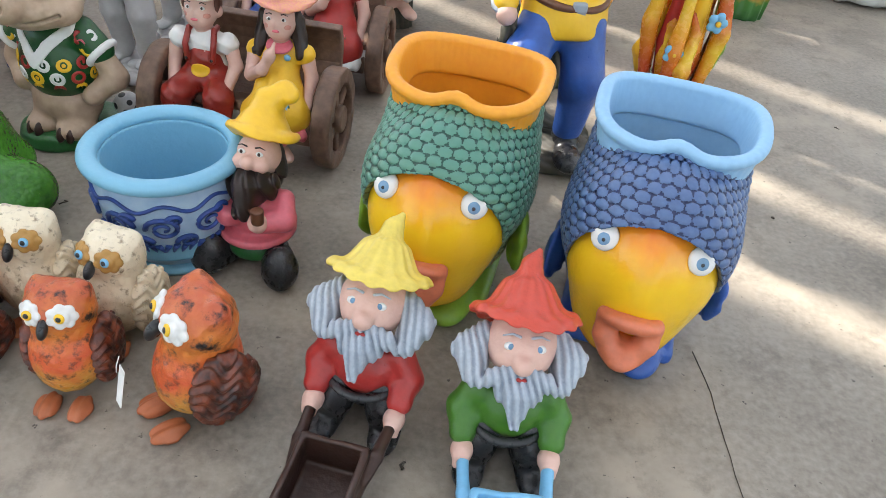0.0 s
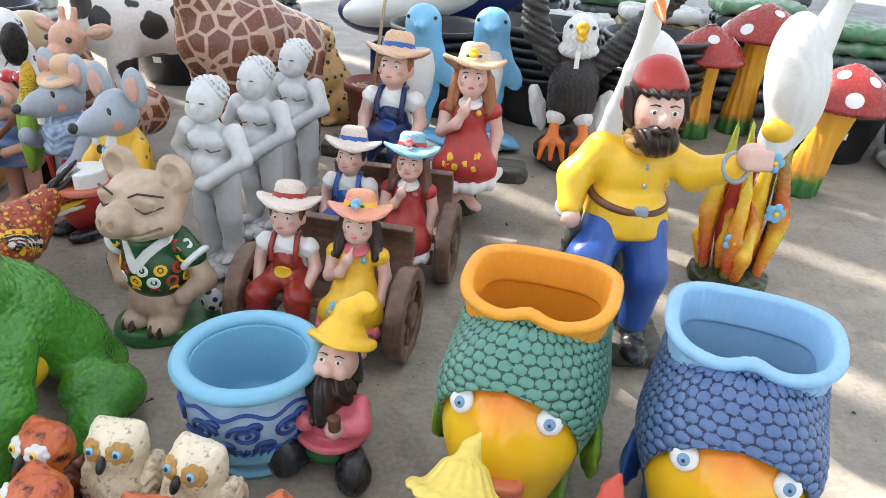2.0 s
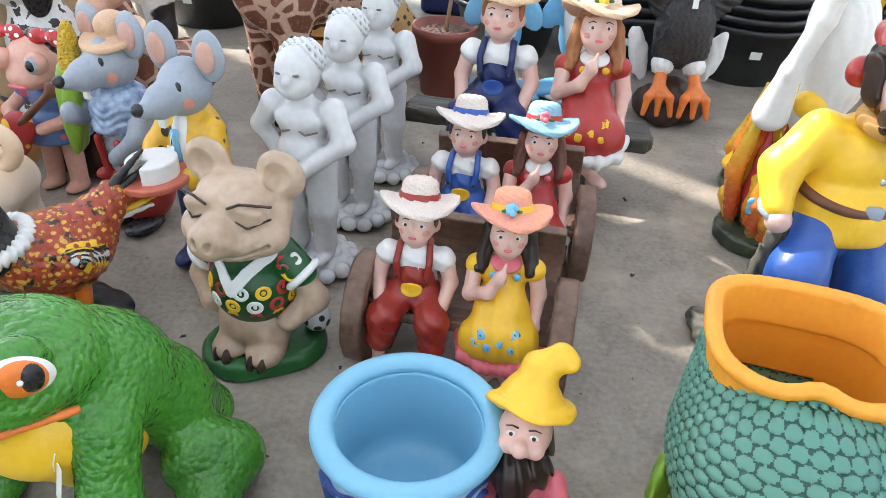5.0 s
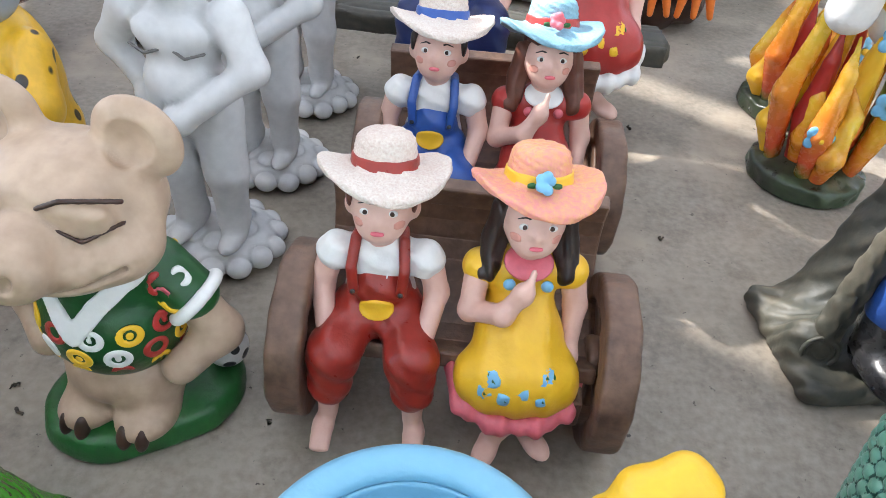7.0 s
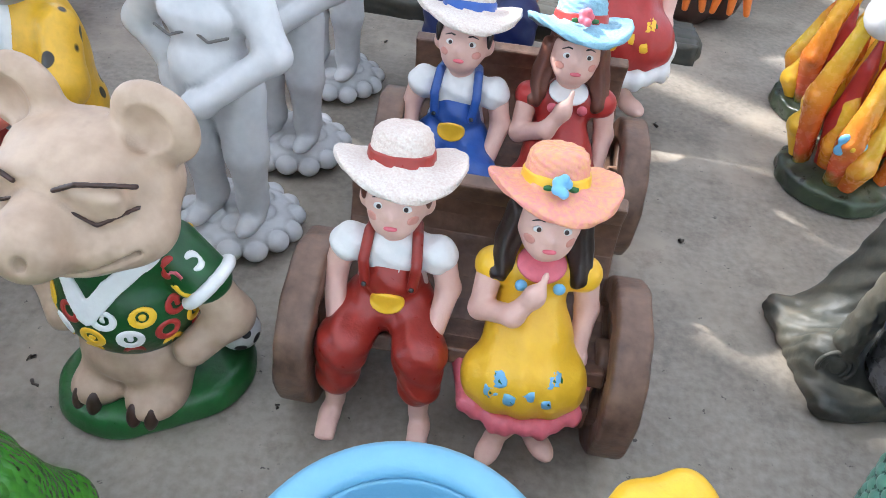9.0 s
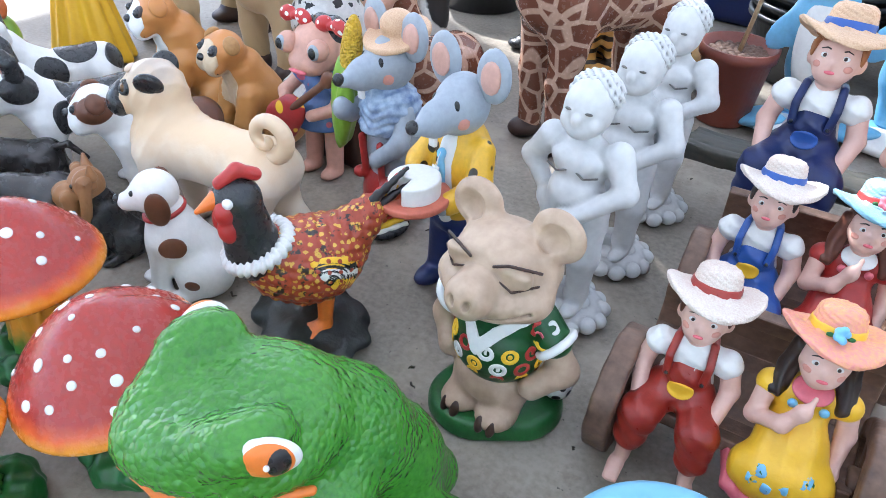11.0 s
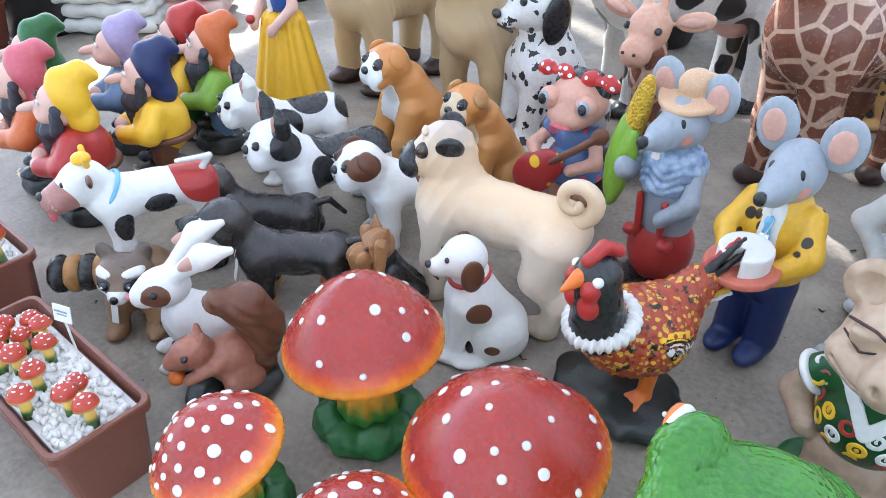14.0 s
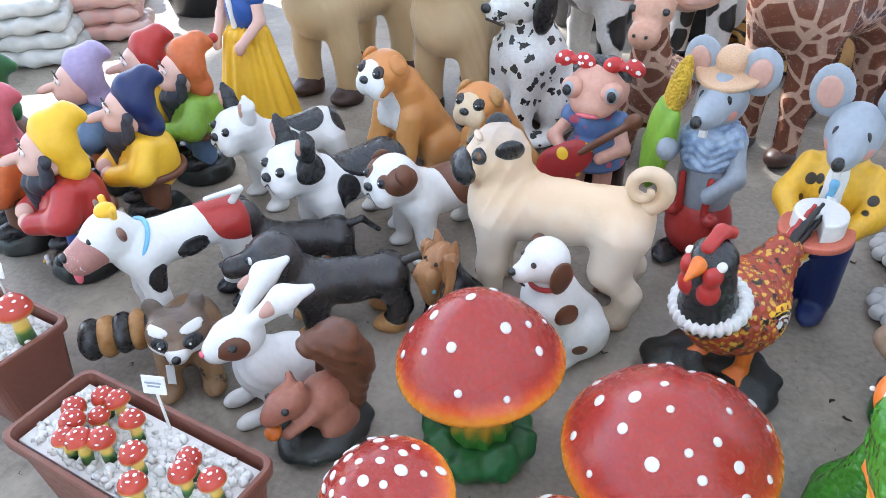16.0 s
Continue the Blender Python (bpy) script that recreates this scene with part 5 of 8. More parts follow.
g += [G(SKYB, [S(0, 0.02, 0.04, 0.2, 0.15, 0.045)] + mir(S(0.12, -0.06, 0.06, 0.12, 0.08, 0.03, (0, 20, 30))), 0.03, q=50), G(WHITE, [S(0, -0.06, 0.05, 0.16, 0.12, 0.045)], 0, disp=lumps(40, 0.006), q=40)]
for x, y in ((-0.74, 4.52), (-0.36, 4.6)):
    figure("dolphin_statue", "upright light blue dolphin statue with white belly", "statue", x, y, 2, g, group="dolphin statues")

# red pot with a cane
CLAYPOT = mat("terracotta_plastic", (0.22, 0.055, 0.035), 0.5, 0.1)
SEED = mat("clay_pebbles", (0.13, 0.07, 0.045), 0.8, 0.25)
rp = thing("plant_pot", "red-brown plastic plant pot filled with clay pebbles", "pot", -1.03, 4.5)
part("pot", lathe([(0.11, 0.0), (0.12, 0.01), (0.155, 0.31), (0.17, 0.31), (0.172, 0.36), (0.16, 0.36), (0.15, 0.3), (0.02, 0.3)], 40), CLAYPOT, rp)
part("soil", [G(SEED, [S(0.13 * math.sqrt(i / 60) * math.cos(i * 2.4), 0.13 * math.sqrt(i / 60) * math.sin(i * 2.4), 0.315, 0.019) for i in range(60)] + [D(0, 0, 0.3, 0.14, 0.015)], 0.004, q=64)], None, rp)
CANE = mat("bamboo_cane", (0.55, 0.42, 0.25), 0.6, 0.2)
part("cane", tube([(0.0, 0, 0.3), (0.06, 0.02, 0.8), (0.13, 0.03, 1.3)], 0.011, 8, 0.008), CANE, rp)

# big mushrooms at the side
CAPRED = fade("mushroom_cap_paint", [(0.0, (0.8, 0.3, 0.03)), (0.022, (0.62, 0.1, 0.03)), (0.045, (0.35, 0.035, 0.025)), (0.3, (0.31, 0.027, 0.022))], rough=0.3, wob=0.012, bump=0.35)
CAPPLAIN = mat("mushroom_red_paint", (0.34, 0.03, 0.025), 0.3, 0.12)
STEMP = fade("mushroom_stem_paint", [(0.0, (0.02, 0.1, 0.02)), (0.09, (0.04, 0.16, 0.02)), (0.15, (0.75, 0.32, 0.03)), (0.5, (0.8, 0.4, 0.03))], rough=0.38, wob=0.04, bump=0.4)
DOT = mesh_of("dot", [G(WHITE, [S(0, 0, 0, 0.01, 0.01, 0.004)], 0, q=12, lo=0.001)])


def mushroom(label, x, y, R, H, cap_h, stem_r, dots, seed, tilt=(0, 0), base=True, cap=None, dotr=(0.8, 1.5), lean=(0.0, 0.0), dent=0.0):
    """A toadstool ornament: a creased cap with raised white dots on a fluted stem."""
    t = thing("mushroom_ornament", label, "ornament", x, y, group="mushroom ornaments")
    r = random.Random(seed)
    z0 = H - cap_h
    lx, ly = lean
    part("stem", [G(STEMP, [L([(0, 0, 0.02), (lx * 0.5, ly * 0.5, z0 * 0.55), (lx, ly, z0 + 0.02)], [stem_r * 1.35, stem_r, stem_r * 1.15])], 0, disp=lambda P: 0.006 * np.sin(11 * np.arctan2(P[..., 1], P[..., 0])), q=50)], None, t)
    if base:
        part("grass_base", [G(GREEN, [S(stem_r * 1.5 * math.cos(i * 0.8), stem_r * 1.5 * math.sin(i * 0.8), 0.035, 0.05, 0.05, 0.04 + 0.01 * (i % 3)) for i in range(8)] + [D(0, 0, 0.025, stem_r * 2, 0.025, 0.015)], 0.02, disp=lumps(90, 0.006), q=60)], None, t, "mossy green foot")
    c = thing("cap", "", "", 0, 0)
    c.parent = t
    c.matrix_basis = pose(lx, ly, z0, tilt[0], tilt[1], 0)
    for k in ("label", "category"):
        if k in c:
            del c[k]
    prof = lambda f: cap_h * (0.8 * (1 - f ** 1.8) ** 0.85 + 0.2 * (1 - f))
    n, seg, V, Q = 26, 72, [], []
    ph = r.random() * 6
    def pt(f, a):
        crease = -0.012 * dent * math.exp(-((a - ph) % math.tau - 2) ** 2 * 60) * f
        return ((R + 0.012 * R * math.sin(3 * a + ph) + crease) * f * math.cos(a), (R + 0.012 * R * math.sin(3 * a + ph) + crease) * f * math.sin(a), prof(f) + 0.002 * math.sin(40 * a) * f ** 3 + crease)
    rows = [[pt(i / n, j * math.tau / seg) for j in range(seg)] for i in range(1, n + 1)]
    rows += [[(p[0] * s, p[1] * s, z) for p in rows[n - 1]] for s, z in ((1.0, -0.012), (0.95, -0.022), (0.6, -0.01), (0.05, 0.0))]
    bm = bmesh.new()
    top = bm.verts.new((0, 0, cap_h))
    vs = [[bm.verts.new(p) for p in row] for row in rows]
    for j in range(seg):
        bm.faces.new((top, vs[0][j], vs[0][(j + 1) % seg])).smooth = True
        for a, b in zip(vs, vs[1:]):
            bm.faces.new((a[j], b[j], b[(j + 1) % seg], a[(j + 1) % seg])).smooth = True
    bm.faces.new(vs[-1])
    part("crown", bm, cap or CAPRED, c)
    placed = []
    for i in range(4000):
        f, a = math.sqrt(r.random()) * 0.9, r.random() * math.tau
        p = Vector(pt(f, a))
        s = r.uniform(*dotr)
        if all((p - q).length > 0.014 * (s + u) + 0.5 * R / math.sqrt(dots) for q, u in placed):
            placed.append((p, s))
            nrm = (Vector(pt(f + 0.01, a)) - p).cross(Vector(pt(f, a + 0.01)) - p).normalized()
            part("dot", DOT, None, c, m=Matrix.Translation(p) @ (nrm if nrm.z > 0 else -nrm).to_track_quat("Z", "Y").to_matrix().to_4x4() @ Matrix.Diagonal((s, s, 1, 1)))
        if len(placed) >= dots:
            break
    return t


mushroom("tall red toadstool ornament with white dots and orange stem", -2.29, 1.88, 0.205, 0.5, 0.19, 0.07, 18, 1, tilt=(3, -3), dent=1)
mushroom("wide red toadstool ornament with white dots beside frog", -1.83, 1.78, 0.226, 0.47, 0.18, 0.06, 24, 2, tilt=(6, -4), dent=1)
mushroom("small red toadstool ornament densely dotted on leaning stem", -2.36, 1.5, 0.15, 0.42, 0.12, 0.04, 48, 3, tilt=(10, -14), dent=1, lean=(0.02, -0.06))
mushroom("small red toadstool ornament densely dotted", -1.98, 1.5, 0.152, 0.37, 0.12, 0.04, 52, 5, tilt=(8, -12), dent=1, lean=(-0.02, -0.05))
for x, y, R, H, ln in ((1.42, 4.45, 0.24, 0.72, 0.12), (1.25, 5.5, 0.27, 0.85, 0.05), (0.95, 5.3, 0.24, 0.72, 0.0)):
    mushroom("large dark red mushroom ornament on yellow flowered stem", x, y, R, H, 0.2, 0.08, 7, int(x * 100), cap=CAPPLAIN, dotr=(3, 4.5), lean=(ln, 0), base=False)


# ---- animals on the left ----
def quadruped(coat, ln, ht, th, leg, head, muzzle, ears, chest=None, paw=None, belly=None, tail=None, face=None, nose=BLACK, patches=(), k=0.03, relief=None, sock=None):
    """A standing animal that faces -y: ln body length, ht back height, th half thickness. head: (y, z, radius); muzzle: (length, radius, drop)."""
    y0, y1 = -ln / 2, ln / 2
    bz = ht - th
    hy, hz, hr = head
    ml, mr, md = muzzle
    body = [L([(0, y0 + th * 0.6, bz + 0.01), (0, 0, bz), (0, y1 - th * 0.7, bz)], [th * 1.12, th * 0.95, th]), L([(0, y0 + th * 0.4, bz + th * 0.3), (0, hy + hr * 0.3, hz - hr * 0.3)], th * 0.85, hr * 0.8)]
    hd = [S(0, hy, hz, hr, hr, hr * 0.95)]
    mz = [L([(0, hy - hr * 0.5, hz - md * 0.5), (0, hy - hr - ml * 0.5, hz - md)], mr * 1.1, mr)]
    legs = []
    for y, f in ((y0 + th * 0.6, 1), (y1 - th * 0.6, -1)):
        legs += mir(L([(th * 0.55, y, bz), (th * 0.8, y + 0.02 * (f < 0), bz * 0.5), (th * 0.8, y, 0.02)], [leg * 1.7, leg * 1.05, leg]), S(th * 0.8, y - leg * 0.6, leg * 0.55, leg * 1.1, leg * 1.5, leg * 0.55))
    whole = flat(body + hd + mz + legs)
    g = [G(coat, whole, k, disp=relief, q=96, hi=0.008)]
    if face:
        g += [G(face, flat(mz) + [S(0, hy - hr * 0.85, hz - md * 0.7, mr * 1.3, mr * 1.0, mr * 1.1)], 0.01, clip=whole, clipk=k, eps=0.002, q=40)]
    for m, pr in patches:
        g += [G(m, pr, 0.01, clip=whole, clipk=k, eps=0.0025, q=44)]
    if sock:
        g += [G(sock, mir(*[S(th * 0.8, y - leg * 0.4, leg * 0.4, leg * 1.6, leg * 2, leg * 1.1) for y in (y0 + th * 0.6, y1 - th * 0.6)]), 0, clip=whole, clipk=k, eps=0.002, q=90)]
    g += [G(nose, [S(0, hy - hr - ml * 0.5 - mr * 0.85, hz - md + mr * 0.45, mr * 0.4, mr * 0.25, mr * 0.3)], 0, q=16)]
    er = hr * 0.16
    g += [G(WHITE, mir(S(hr * 0.48, hy - hr * 0.82, hz + hr * 0.15, er * 1.2)), 0, q=30), G(BLACK, mir(S(hr * 0.49, hy - hr * 0.9, hz + hr * 0.15, er)), 0, q=30)]
    kind, em = ears
    if kind == "up":
        g += [G(em, mir(L([(hr * 0.62, hy + 0.1 * hr, hz + hr * 0.6), (hr * 0.85, hy + 0.1 * hr, hz + hr * 1.55)], hr * 0.42, hr * 0.16)), 0.01, q=44)]
    elif kind == "drop":
        g += [G(em, mir(S(hr * 0.95, hy + hr * 0.15, hz - hr * 0.15, hr * 0.22, hr * 0.45, hr * 0.8, (0, 8, 0))), 0.01, q=44)]
    elif kind == "fold":
        g += [G(em, mir(S(hr * 0.8, hy - hr * 0.05, hz + hr * 0.5, hr * 0.24, hr * 0.4, hr * 0.46, (0, 35, 0))), 0.01, q=44)]
    elif kind == "side":
        g += [G(em, mir(S(hr * 1.35, hy + hr * 0.2, hz + hr * 0.45, hr * 0.6, hr * 0.15, hr * 0.32, (0, -18, 0))), 0.01, q=44)]
    if tail:
        g += [G(tail[0], [L([(x, y1 + y, ht + z) for x, y, z in tail[2]], tail[1], tail[1] * 0.6)], 0.006, q=50)]
    return g


def sitting(coat, H, chest, ears, face=None, head_m=None, patches=(), muzzle=0.035, relief=None, broad=1.0):
    """A seated animal of height H that faces -y."""
    s = H / 0.42
    w = broad
    body = flat([L([(0, 0.06 * s, 0.09 * s), (0, -0.02 * s, 0.2 * s), (0, -0.03 * s, 0.28 * s)], [0.09 * s * w, 0.078 * s * w, 0.058 * s * w])] + mir(S(0.07 * s * w, 0.05 * s, 0.08 * s, 0.05 * s, 0.085 * s, 0.075 * s), S(0.085 * s * w, -0.04 * s, 0.018 * s, 0.03 * s, 0.055 * s, 0.018 * s), L([(0.045 * s * w, -0.06 * s, 0.2 * s), (0.042 * s * w, -0.085 * s, 0.03 * s)], 0.034 * s, 0.027 * s), S(0.042 * s * w, -0.105 * s, 0.02 * s, 0.03 * s, 0.042 * s, 0.02 * s)))
    hd = [S(0, -0.05 * s, 0.345 * s, 0.066 * s * w, 0.066 * s, 0.066 * s)]
    mz = [L([(0, -0.085 * s, 0.335 * s), (0, -0.125 * s, 0.322 * s)], muzzle * s * 1.1, muzzle * s * 0.85)]
    g = [G(coat, body, 0.03 * s, disp=relief, q=80), G(head_m or coat, hd + flat(mz), 0.02 * s, disp=relief, q=50)]
    if chest:
        g += [G(chest, [S(0, -0.08 * s, 0.22 * s, 0.05 * s, 0.05 * s, 0.08 * s)], 0, clip=body, clipk=0.03 * s, eps=0.0025, q=40)]
    if face:
        g += [G(face, flat(mz) + [S(0, -0.1 * s, 0.36 * s, 0.02 * s, 0.03 * s, 0.045 * s)], 0.008, clip=hd + flat(mz), clipk=0.02 * s, eps=0.002, q=40)]
    for m, pr in patches:
        g += [G(m, pr, 0.01, clip=body + hd, clipk=0.03 * s, eps=0.003, q=40)]
    g += [G(BLACK, [S(0, -0.155 * s, 0.335 * s, 0.014 * s, 0.01 * s, 0.011 * s)] + mir(S(0.03 * s * w, -0.104 * s, 0.362 * s, 0.0095 * s)), 0, q=50), G(DBROWN, mir(L([(0.0, -0.15 * s, 0.31 * s), (0.03 * s, -0.13 * s, 0.3 * s)], 0.0035 * s)), 0, q=30)]
    kind, em = ears
    if kind == "drop":
        g += [G(em, mir(S(0.068 * s * w, -0.04 * s, 0.325 * s, 0.014 * s, 0.034 * s, 0.06 * s, (0, 8, 0))), 0, q=44)]
    elif kind == "fold":
        g += [G(em, mir(S(0.058 * s * w, -0.04 * s, 0.385 * s, 0.016 * s, 0.026 * s, 0.026 * s, (0, 40, 0))), 0, q=44)]
    elif kind == "up":
        g += [G(em, mir(L([(0.045 * s, -0.03 * s, 0.39 * s), (0.055 * s, -0.03 * s, 0.44 * s)], 0.024 * s, 0.008 * s)), 0, q=40)]
    return g


wr = lambda P: 0.0016 * np.clip(-P[..., 1] * 8, 0, 1) * np.sin(P[..., 1] * 150 + P[..., 2] * 60 + 2 * np.sin(P[..., 0] * 40))
CREAMB = fade("pug_paint", [(0.0, (0.5, 0.36, 0.22)), (0.05, (0.72, 0.6, 0.46)), (0.28, (0.78, 0.68, 0.55)), (0.4, (0.74, 0.54, 0.34)), (0.5, (0.7, 0.52, 0.34)), (0.58, (0.5, 0.4, 0.32))], wob=0.05)


def pug():
    """A standing pug whose head is turned to its own left."""
    fx, fy = math.sin(0.45), -math.cos(0.45)

    def h(a, b, c):
        return (-fy * a + fx * b, -0.2 + fx * a + fy * b, 0.5 + c)
    turn = (0, 0, math.degrees(0.45))
    body = [L([(0, -0.18, 0.33), (0, 0.0, 0.325), (0, 0.17, 0.335)], [0.112, 0.092, 0.09]), L([(0, -0.17, 0.36), h(0, -0.01, -0.03)], 0.1, 0.078)]
    skull = [S(*h(0, 0, 0), 0.085, 0.082, 0.08, turn)]
    muzzle = [S(*h(0, 0.082, -0.03), 0.052, 0.04, 0.043, turn)] + [S(*h(a, 0.1, -0.042), 0.03, 0.03, 0.03) for a in (-0.026, 0.026)]
    legs = mir(L([(0.055, -0.19, 0.3), (0.075, -0.2, 0.15), (0.078, -0.2, 0.03)], [0.066, 0.042, 0.036]), L([(0.05, 0.17, 0.3), (0.078, 0.15, 0.2), (0.08, 0.215, 0.12), (0.08, 0.19, 0.03)], [0.085, 0.056, 0.036, 0.034]), S(0.078, -0.225, 0.022, 0.043, 0.058, 0.026), S(0.08, 0.165, 0.022, 0.042, 0.056, 0.026))

    def folds(P):
        m = np.clip((-P[..., 1] - 0.02) * 9, 0, 1) * np.clip((P[..., 2] - 0.22) * 8, 0, 1)
        return 0.0042 * m * (1 - np.abs(np.sin(P[..., 1] * 62 - P[..., 2] * 34 + 0.9 * np.sin(P[..., 0] * 26 + P[..., 2] * 12)))) + 0.0006 * np.sin(P[..., 1] * 70 + P[..., 2] * 50)
    whole = flat(body + skull + muzzle + legs)
    g = [G(CREAMB, whole, 0.028, disp=folds, q=130, hi=0.007)]
    g += [G(BLACK, [S(*h(0, 0.115, -0.036), 0.075, 0.056, 0.056, turn)], 0.0, clip=whole, clipk=0.028, eps=0.0085, q=44)]
    g += [G(BLACK, [S(*h(a, 0.066, 0.014), 0.026, 0.024, 0.024) for a in (-0.046, 0.046)], 0, clip=whole, clipk=0.028, eps=0.0085, q=50)]
    g += [G(EYEBROWN, [S(*h(a, 0.066, 0.012), 0.018) for a in (-0.046, 0.046)], 0, q=50, lo=0.002)]
    g += [G(BLACK, [S(*h(a * 1.05, 0.075, 0.012), 0.0125) for a in (-0.046, 0.046)], 0, q=50, lo=0.002)]
    g += [G(BLACK, [S(*h(0, 0.126, -0.012), 0.018, 0.01, 0.012, turn)], 0, q=16)]
    g += [G(BLACK, [S(*h(a, -0.012, 0.036), 0.02, 0.042, 0.044, (0, 28 if a > 0 else -28, turn[2])) for a in (-0.075, 0.075)], 0.01, q=50)]
    g += [G(CREAMB, [S(*h(a, 0.062, c), 0.032, 0.012, 0.008, turn) for a, c in ((0, 0.04), (0, 0.056))], 0.006, q=30)]
    g += [G(BROWN, mir(*[S(x, y, 0.014, 0.008, 0.012, 0.01) for y in (-0.278, 0.113) for x in (0.055, 0.08, 0.105)]), 0, q=70, lo=0.002)]
    ring = [(0.02 + 0.0035 * a, 0.215 + (0.056 - 0.0065 * a) * math.cos(a), 0.455 + (0.056 - 0.0065 * a) * math.sin(a)) for a in np.arange(-1.9, 6.6, 0.3)]
    g += [G(CREAMB, [L(ring, 0.028, 0.009)], 0.004, q=60)]
    return g


EYEBROWN = mat("eye_brown_paint", (0.16, 0.08, 0.03), 0.12)
figure("dog_statue", "large standing cream pug statue with curled tail and black muzzle", "statue", -2.24, 2.53, -86, pug(), scale=1.04)
def bulldog(coat, chest, ears, patches=(), seated=False, eye_ring=None):
    """A stocky dog with a broad flat face and heavy jowls that faces -y. ears: ("bat" or "fold", left paint, right paint)."""
    up = 0.07 if seated else 0.0
    hy, hz = (-0.09, 0.345 + up) if seated else (-0.185, 0.33)
    if seated:
        body = L([(0, 0.1, 0.1), (0, 0.02, 0.22), (0, -0.03, 0.33)], [0.105, 0.1, 0.085]) + mir(S(0.1, 0.08, 0.08, 0.05, 0.1, 0.08), S(0.11, -0.02, 0.02, 0.032, 0.055, 0.02), L([(0.07, -0.05, 0.24), (0.08, -0.09, 0.12), (0.08, -0.1, 0.03)], [0.05, 0.038, 0.032]), S(0.08, -0.12, 0.02, 0.034, 0.046, 0.02))
    else:
        body = L([(0, -0.1, 0.22), (0, 0.02, 0.215), (0, 0.14, 0.225)], [0.088, 0.076, 0.078]) + L([(0, -0.11, 0.25), (0, hy, hz - 0.02)], 0.08, 0.072)
        for y in (-0.12, 0.15):
            body += mir(L([(0.055, y, 0.2), (0.075, y + 0.015 * (y > 0), 0.1), (0.078, y, 0.025)], [0.052, 0.033, 0.028]), S(0.078, y - 0.02, 0.018, 0.03, 0.042, 0.018))
    head = [S(0, hy, hz, 0.083, 0.074, 0.074), S(0, hy - 0.06, hz - 0.022, 0.06, 0.04, 0.042)] + mir(S(0.036, hy - 0.066, hz - 0.042, 0.032, 0.034, 0.036), S(0.05, hy - 0.03, hz + 0.012, 0.035, 0.035, 0.03))
    fold = lambda P: 0.0006 * np.sin(P[..., 2] * 190 + 3 * np.sin(P[..., 0] * 45)) * np.clip(-(P[..., 1] - hy - 0.12) * 9, 0, 1)
    whole = flat(body + head)
    g = [G(coat, whole, 0.026, disp=fold, q=100, hi=0.006)]
    if chest:
        g += [G(chest, [S(0, hy - 0.075, hz - 0.02, 0.07, 0.085, 0.075), S(0, -0.13, 0.2 + up, 0.07, 0.09, 0.11)], 0.03, clip=whole, clipk=0.026, eps=0.0025, q=60)]
    for m, pr in patches:
        g += [G(m, pr, 0.012, clip=whole, clipk=0.026, eps=0.0035, q=54)]
    if eye_ring:
        g += [G(eye_ring, mir(S(0.042, hy - 0.06, hz + 0.018, 0.024, 0.03, 0.024)), 0, clip=whole, clipk=0.026, eps=0.0045, q=50)]
    g += [G(BLACK, [S(0, hy - 0.1, hz - 0.006, 0.021, 0.014, 0.014)] + mir(S(0.043, hy - 0.074, hz + 0.018, 0.0155), L([(0.0, hy - 0.1, hz - 0.03), (0.03, hy - 0.098, hz - 0.052), (0.062, hy - 0.07, hz - 0.06)], 0.0032)), 0, q=70, lo=0.0022), G(WHITE, mir(S(0.046, hy - 0.088, hz + 0.024, 0.0035)), 0, q=40, lo=0.0012)]
    for sx, em in zip((-1, 1), ears[1:]):
        if ears[0] == "bat":
            g += [G(em, L([(sx * 0.055, hy + 0.01, hz + 0.05), (sx * 0.075, hy + 0.005, hz + 0.1), (sx * 0.08, hy, hz + 0.135)], [0.032, 0.026, 0.01]), 0.01, q=34), G(EARIN, [S(sx * 0.073, hy - 0.018, hz + 0.092, 0.013, 0.008, 0.03, (0, sx * 12, 0))], 0, q=20)]
        else:
            g += [G(em, [S(sx * 0.078, hy - 0.008, hz + 0.04, 0.016, 0.032, 0.036, (10, sx * -28, 0))], 0, q=30)]
    return g


BULL = fade("bulldog_paint", [(0.0, (0.62, 0.4, 0.2)), (0.12, (0.6, 0.3, 0.09)), (0.5, (0.55, 0.22, 0.06))], wob=0.07)
g = bulldog(WHITE, None, ("bat", BLACK, BLACK), [(BLACK, [S(0, 0.12, 0.29, 0.12, 0.2, 0.085)]), (BLACK, mir(S(0.075, -0.17, 0.34, 0.045, 0.06, 0.05))), (BLACK, mir(S(0.08, -0.06, 0.22, 0.04, 0.05, 0.06)))])
figure("dog_statue", "standing black and white French bulldog statue", "statue", -3.06, 2.66, -28, g, group="small bulldogs", scale=1.1)
g = bulldog(WHITE, None, ("bat", BLACK, WHITE), [(BLACK, [S(0, 0.06, 0.29, 0.09, 0.08, 0.05)]), (BLACK, [S(0.08, -0.05, 0.24, 0.05, 0.06, 0.07), S(-0.08, -0.17, 0.35, 0.04, 0.05, 0.05)]), (BLACK, [S(0.03, 0.19, 0.25, 0.07, 0.05, 0.05)])])
figure("dog_statue", "standing white French bulldog statue with black patches", "statue", -3.43, 2.86, -28, g, group="small bulldogs", scale=1.06)
g = bulldog(WHITE, None, ("fold", BROWN, BROWN), [(BROWN, [S(0, 0.12, 0.25, 0.13, 0.16, 0.11)]), (BROWN, mir(S(0.065, -0.2, 0.345, 0.035, 0.06, 0.05)))], eye_ring=BROWN)
figure("dog_statue", "standing brown and white bulldog statue", "statue", -2.72, 2.72, -34, g, group="small bulldogs", scale=1.02)
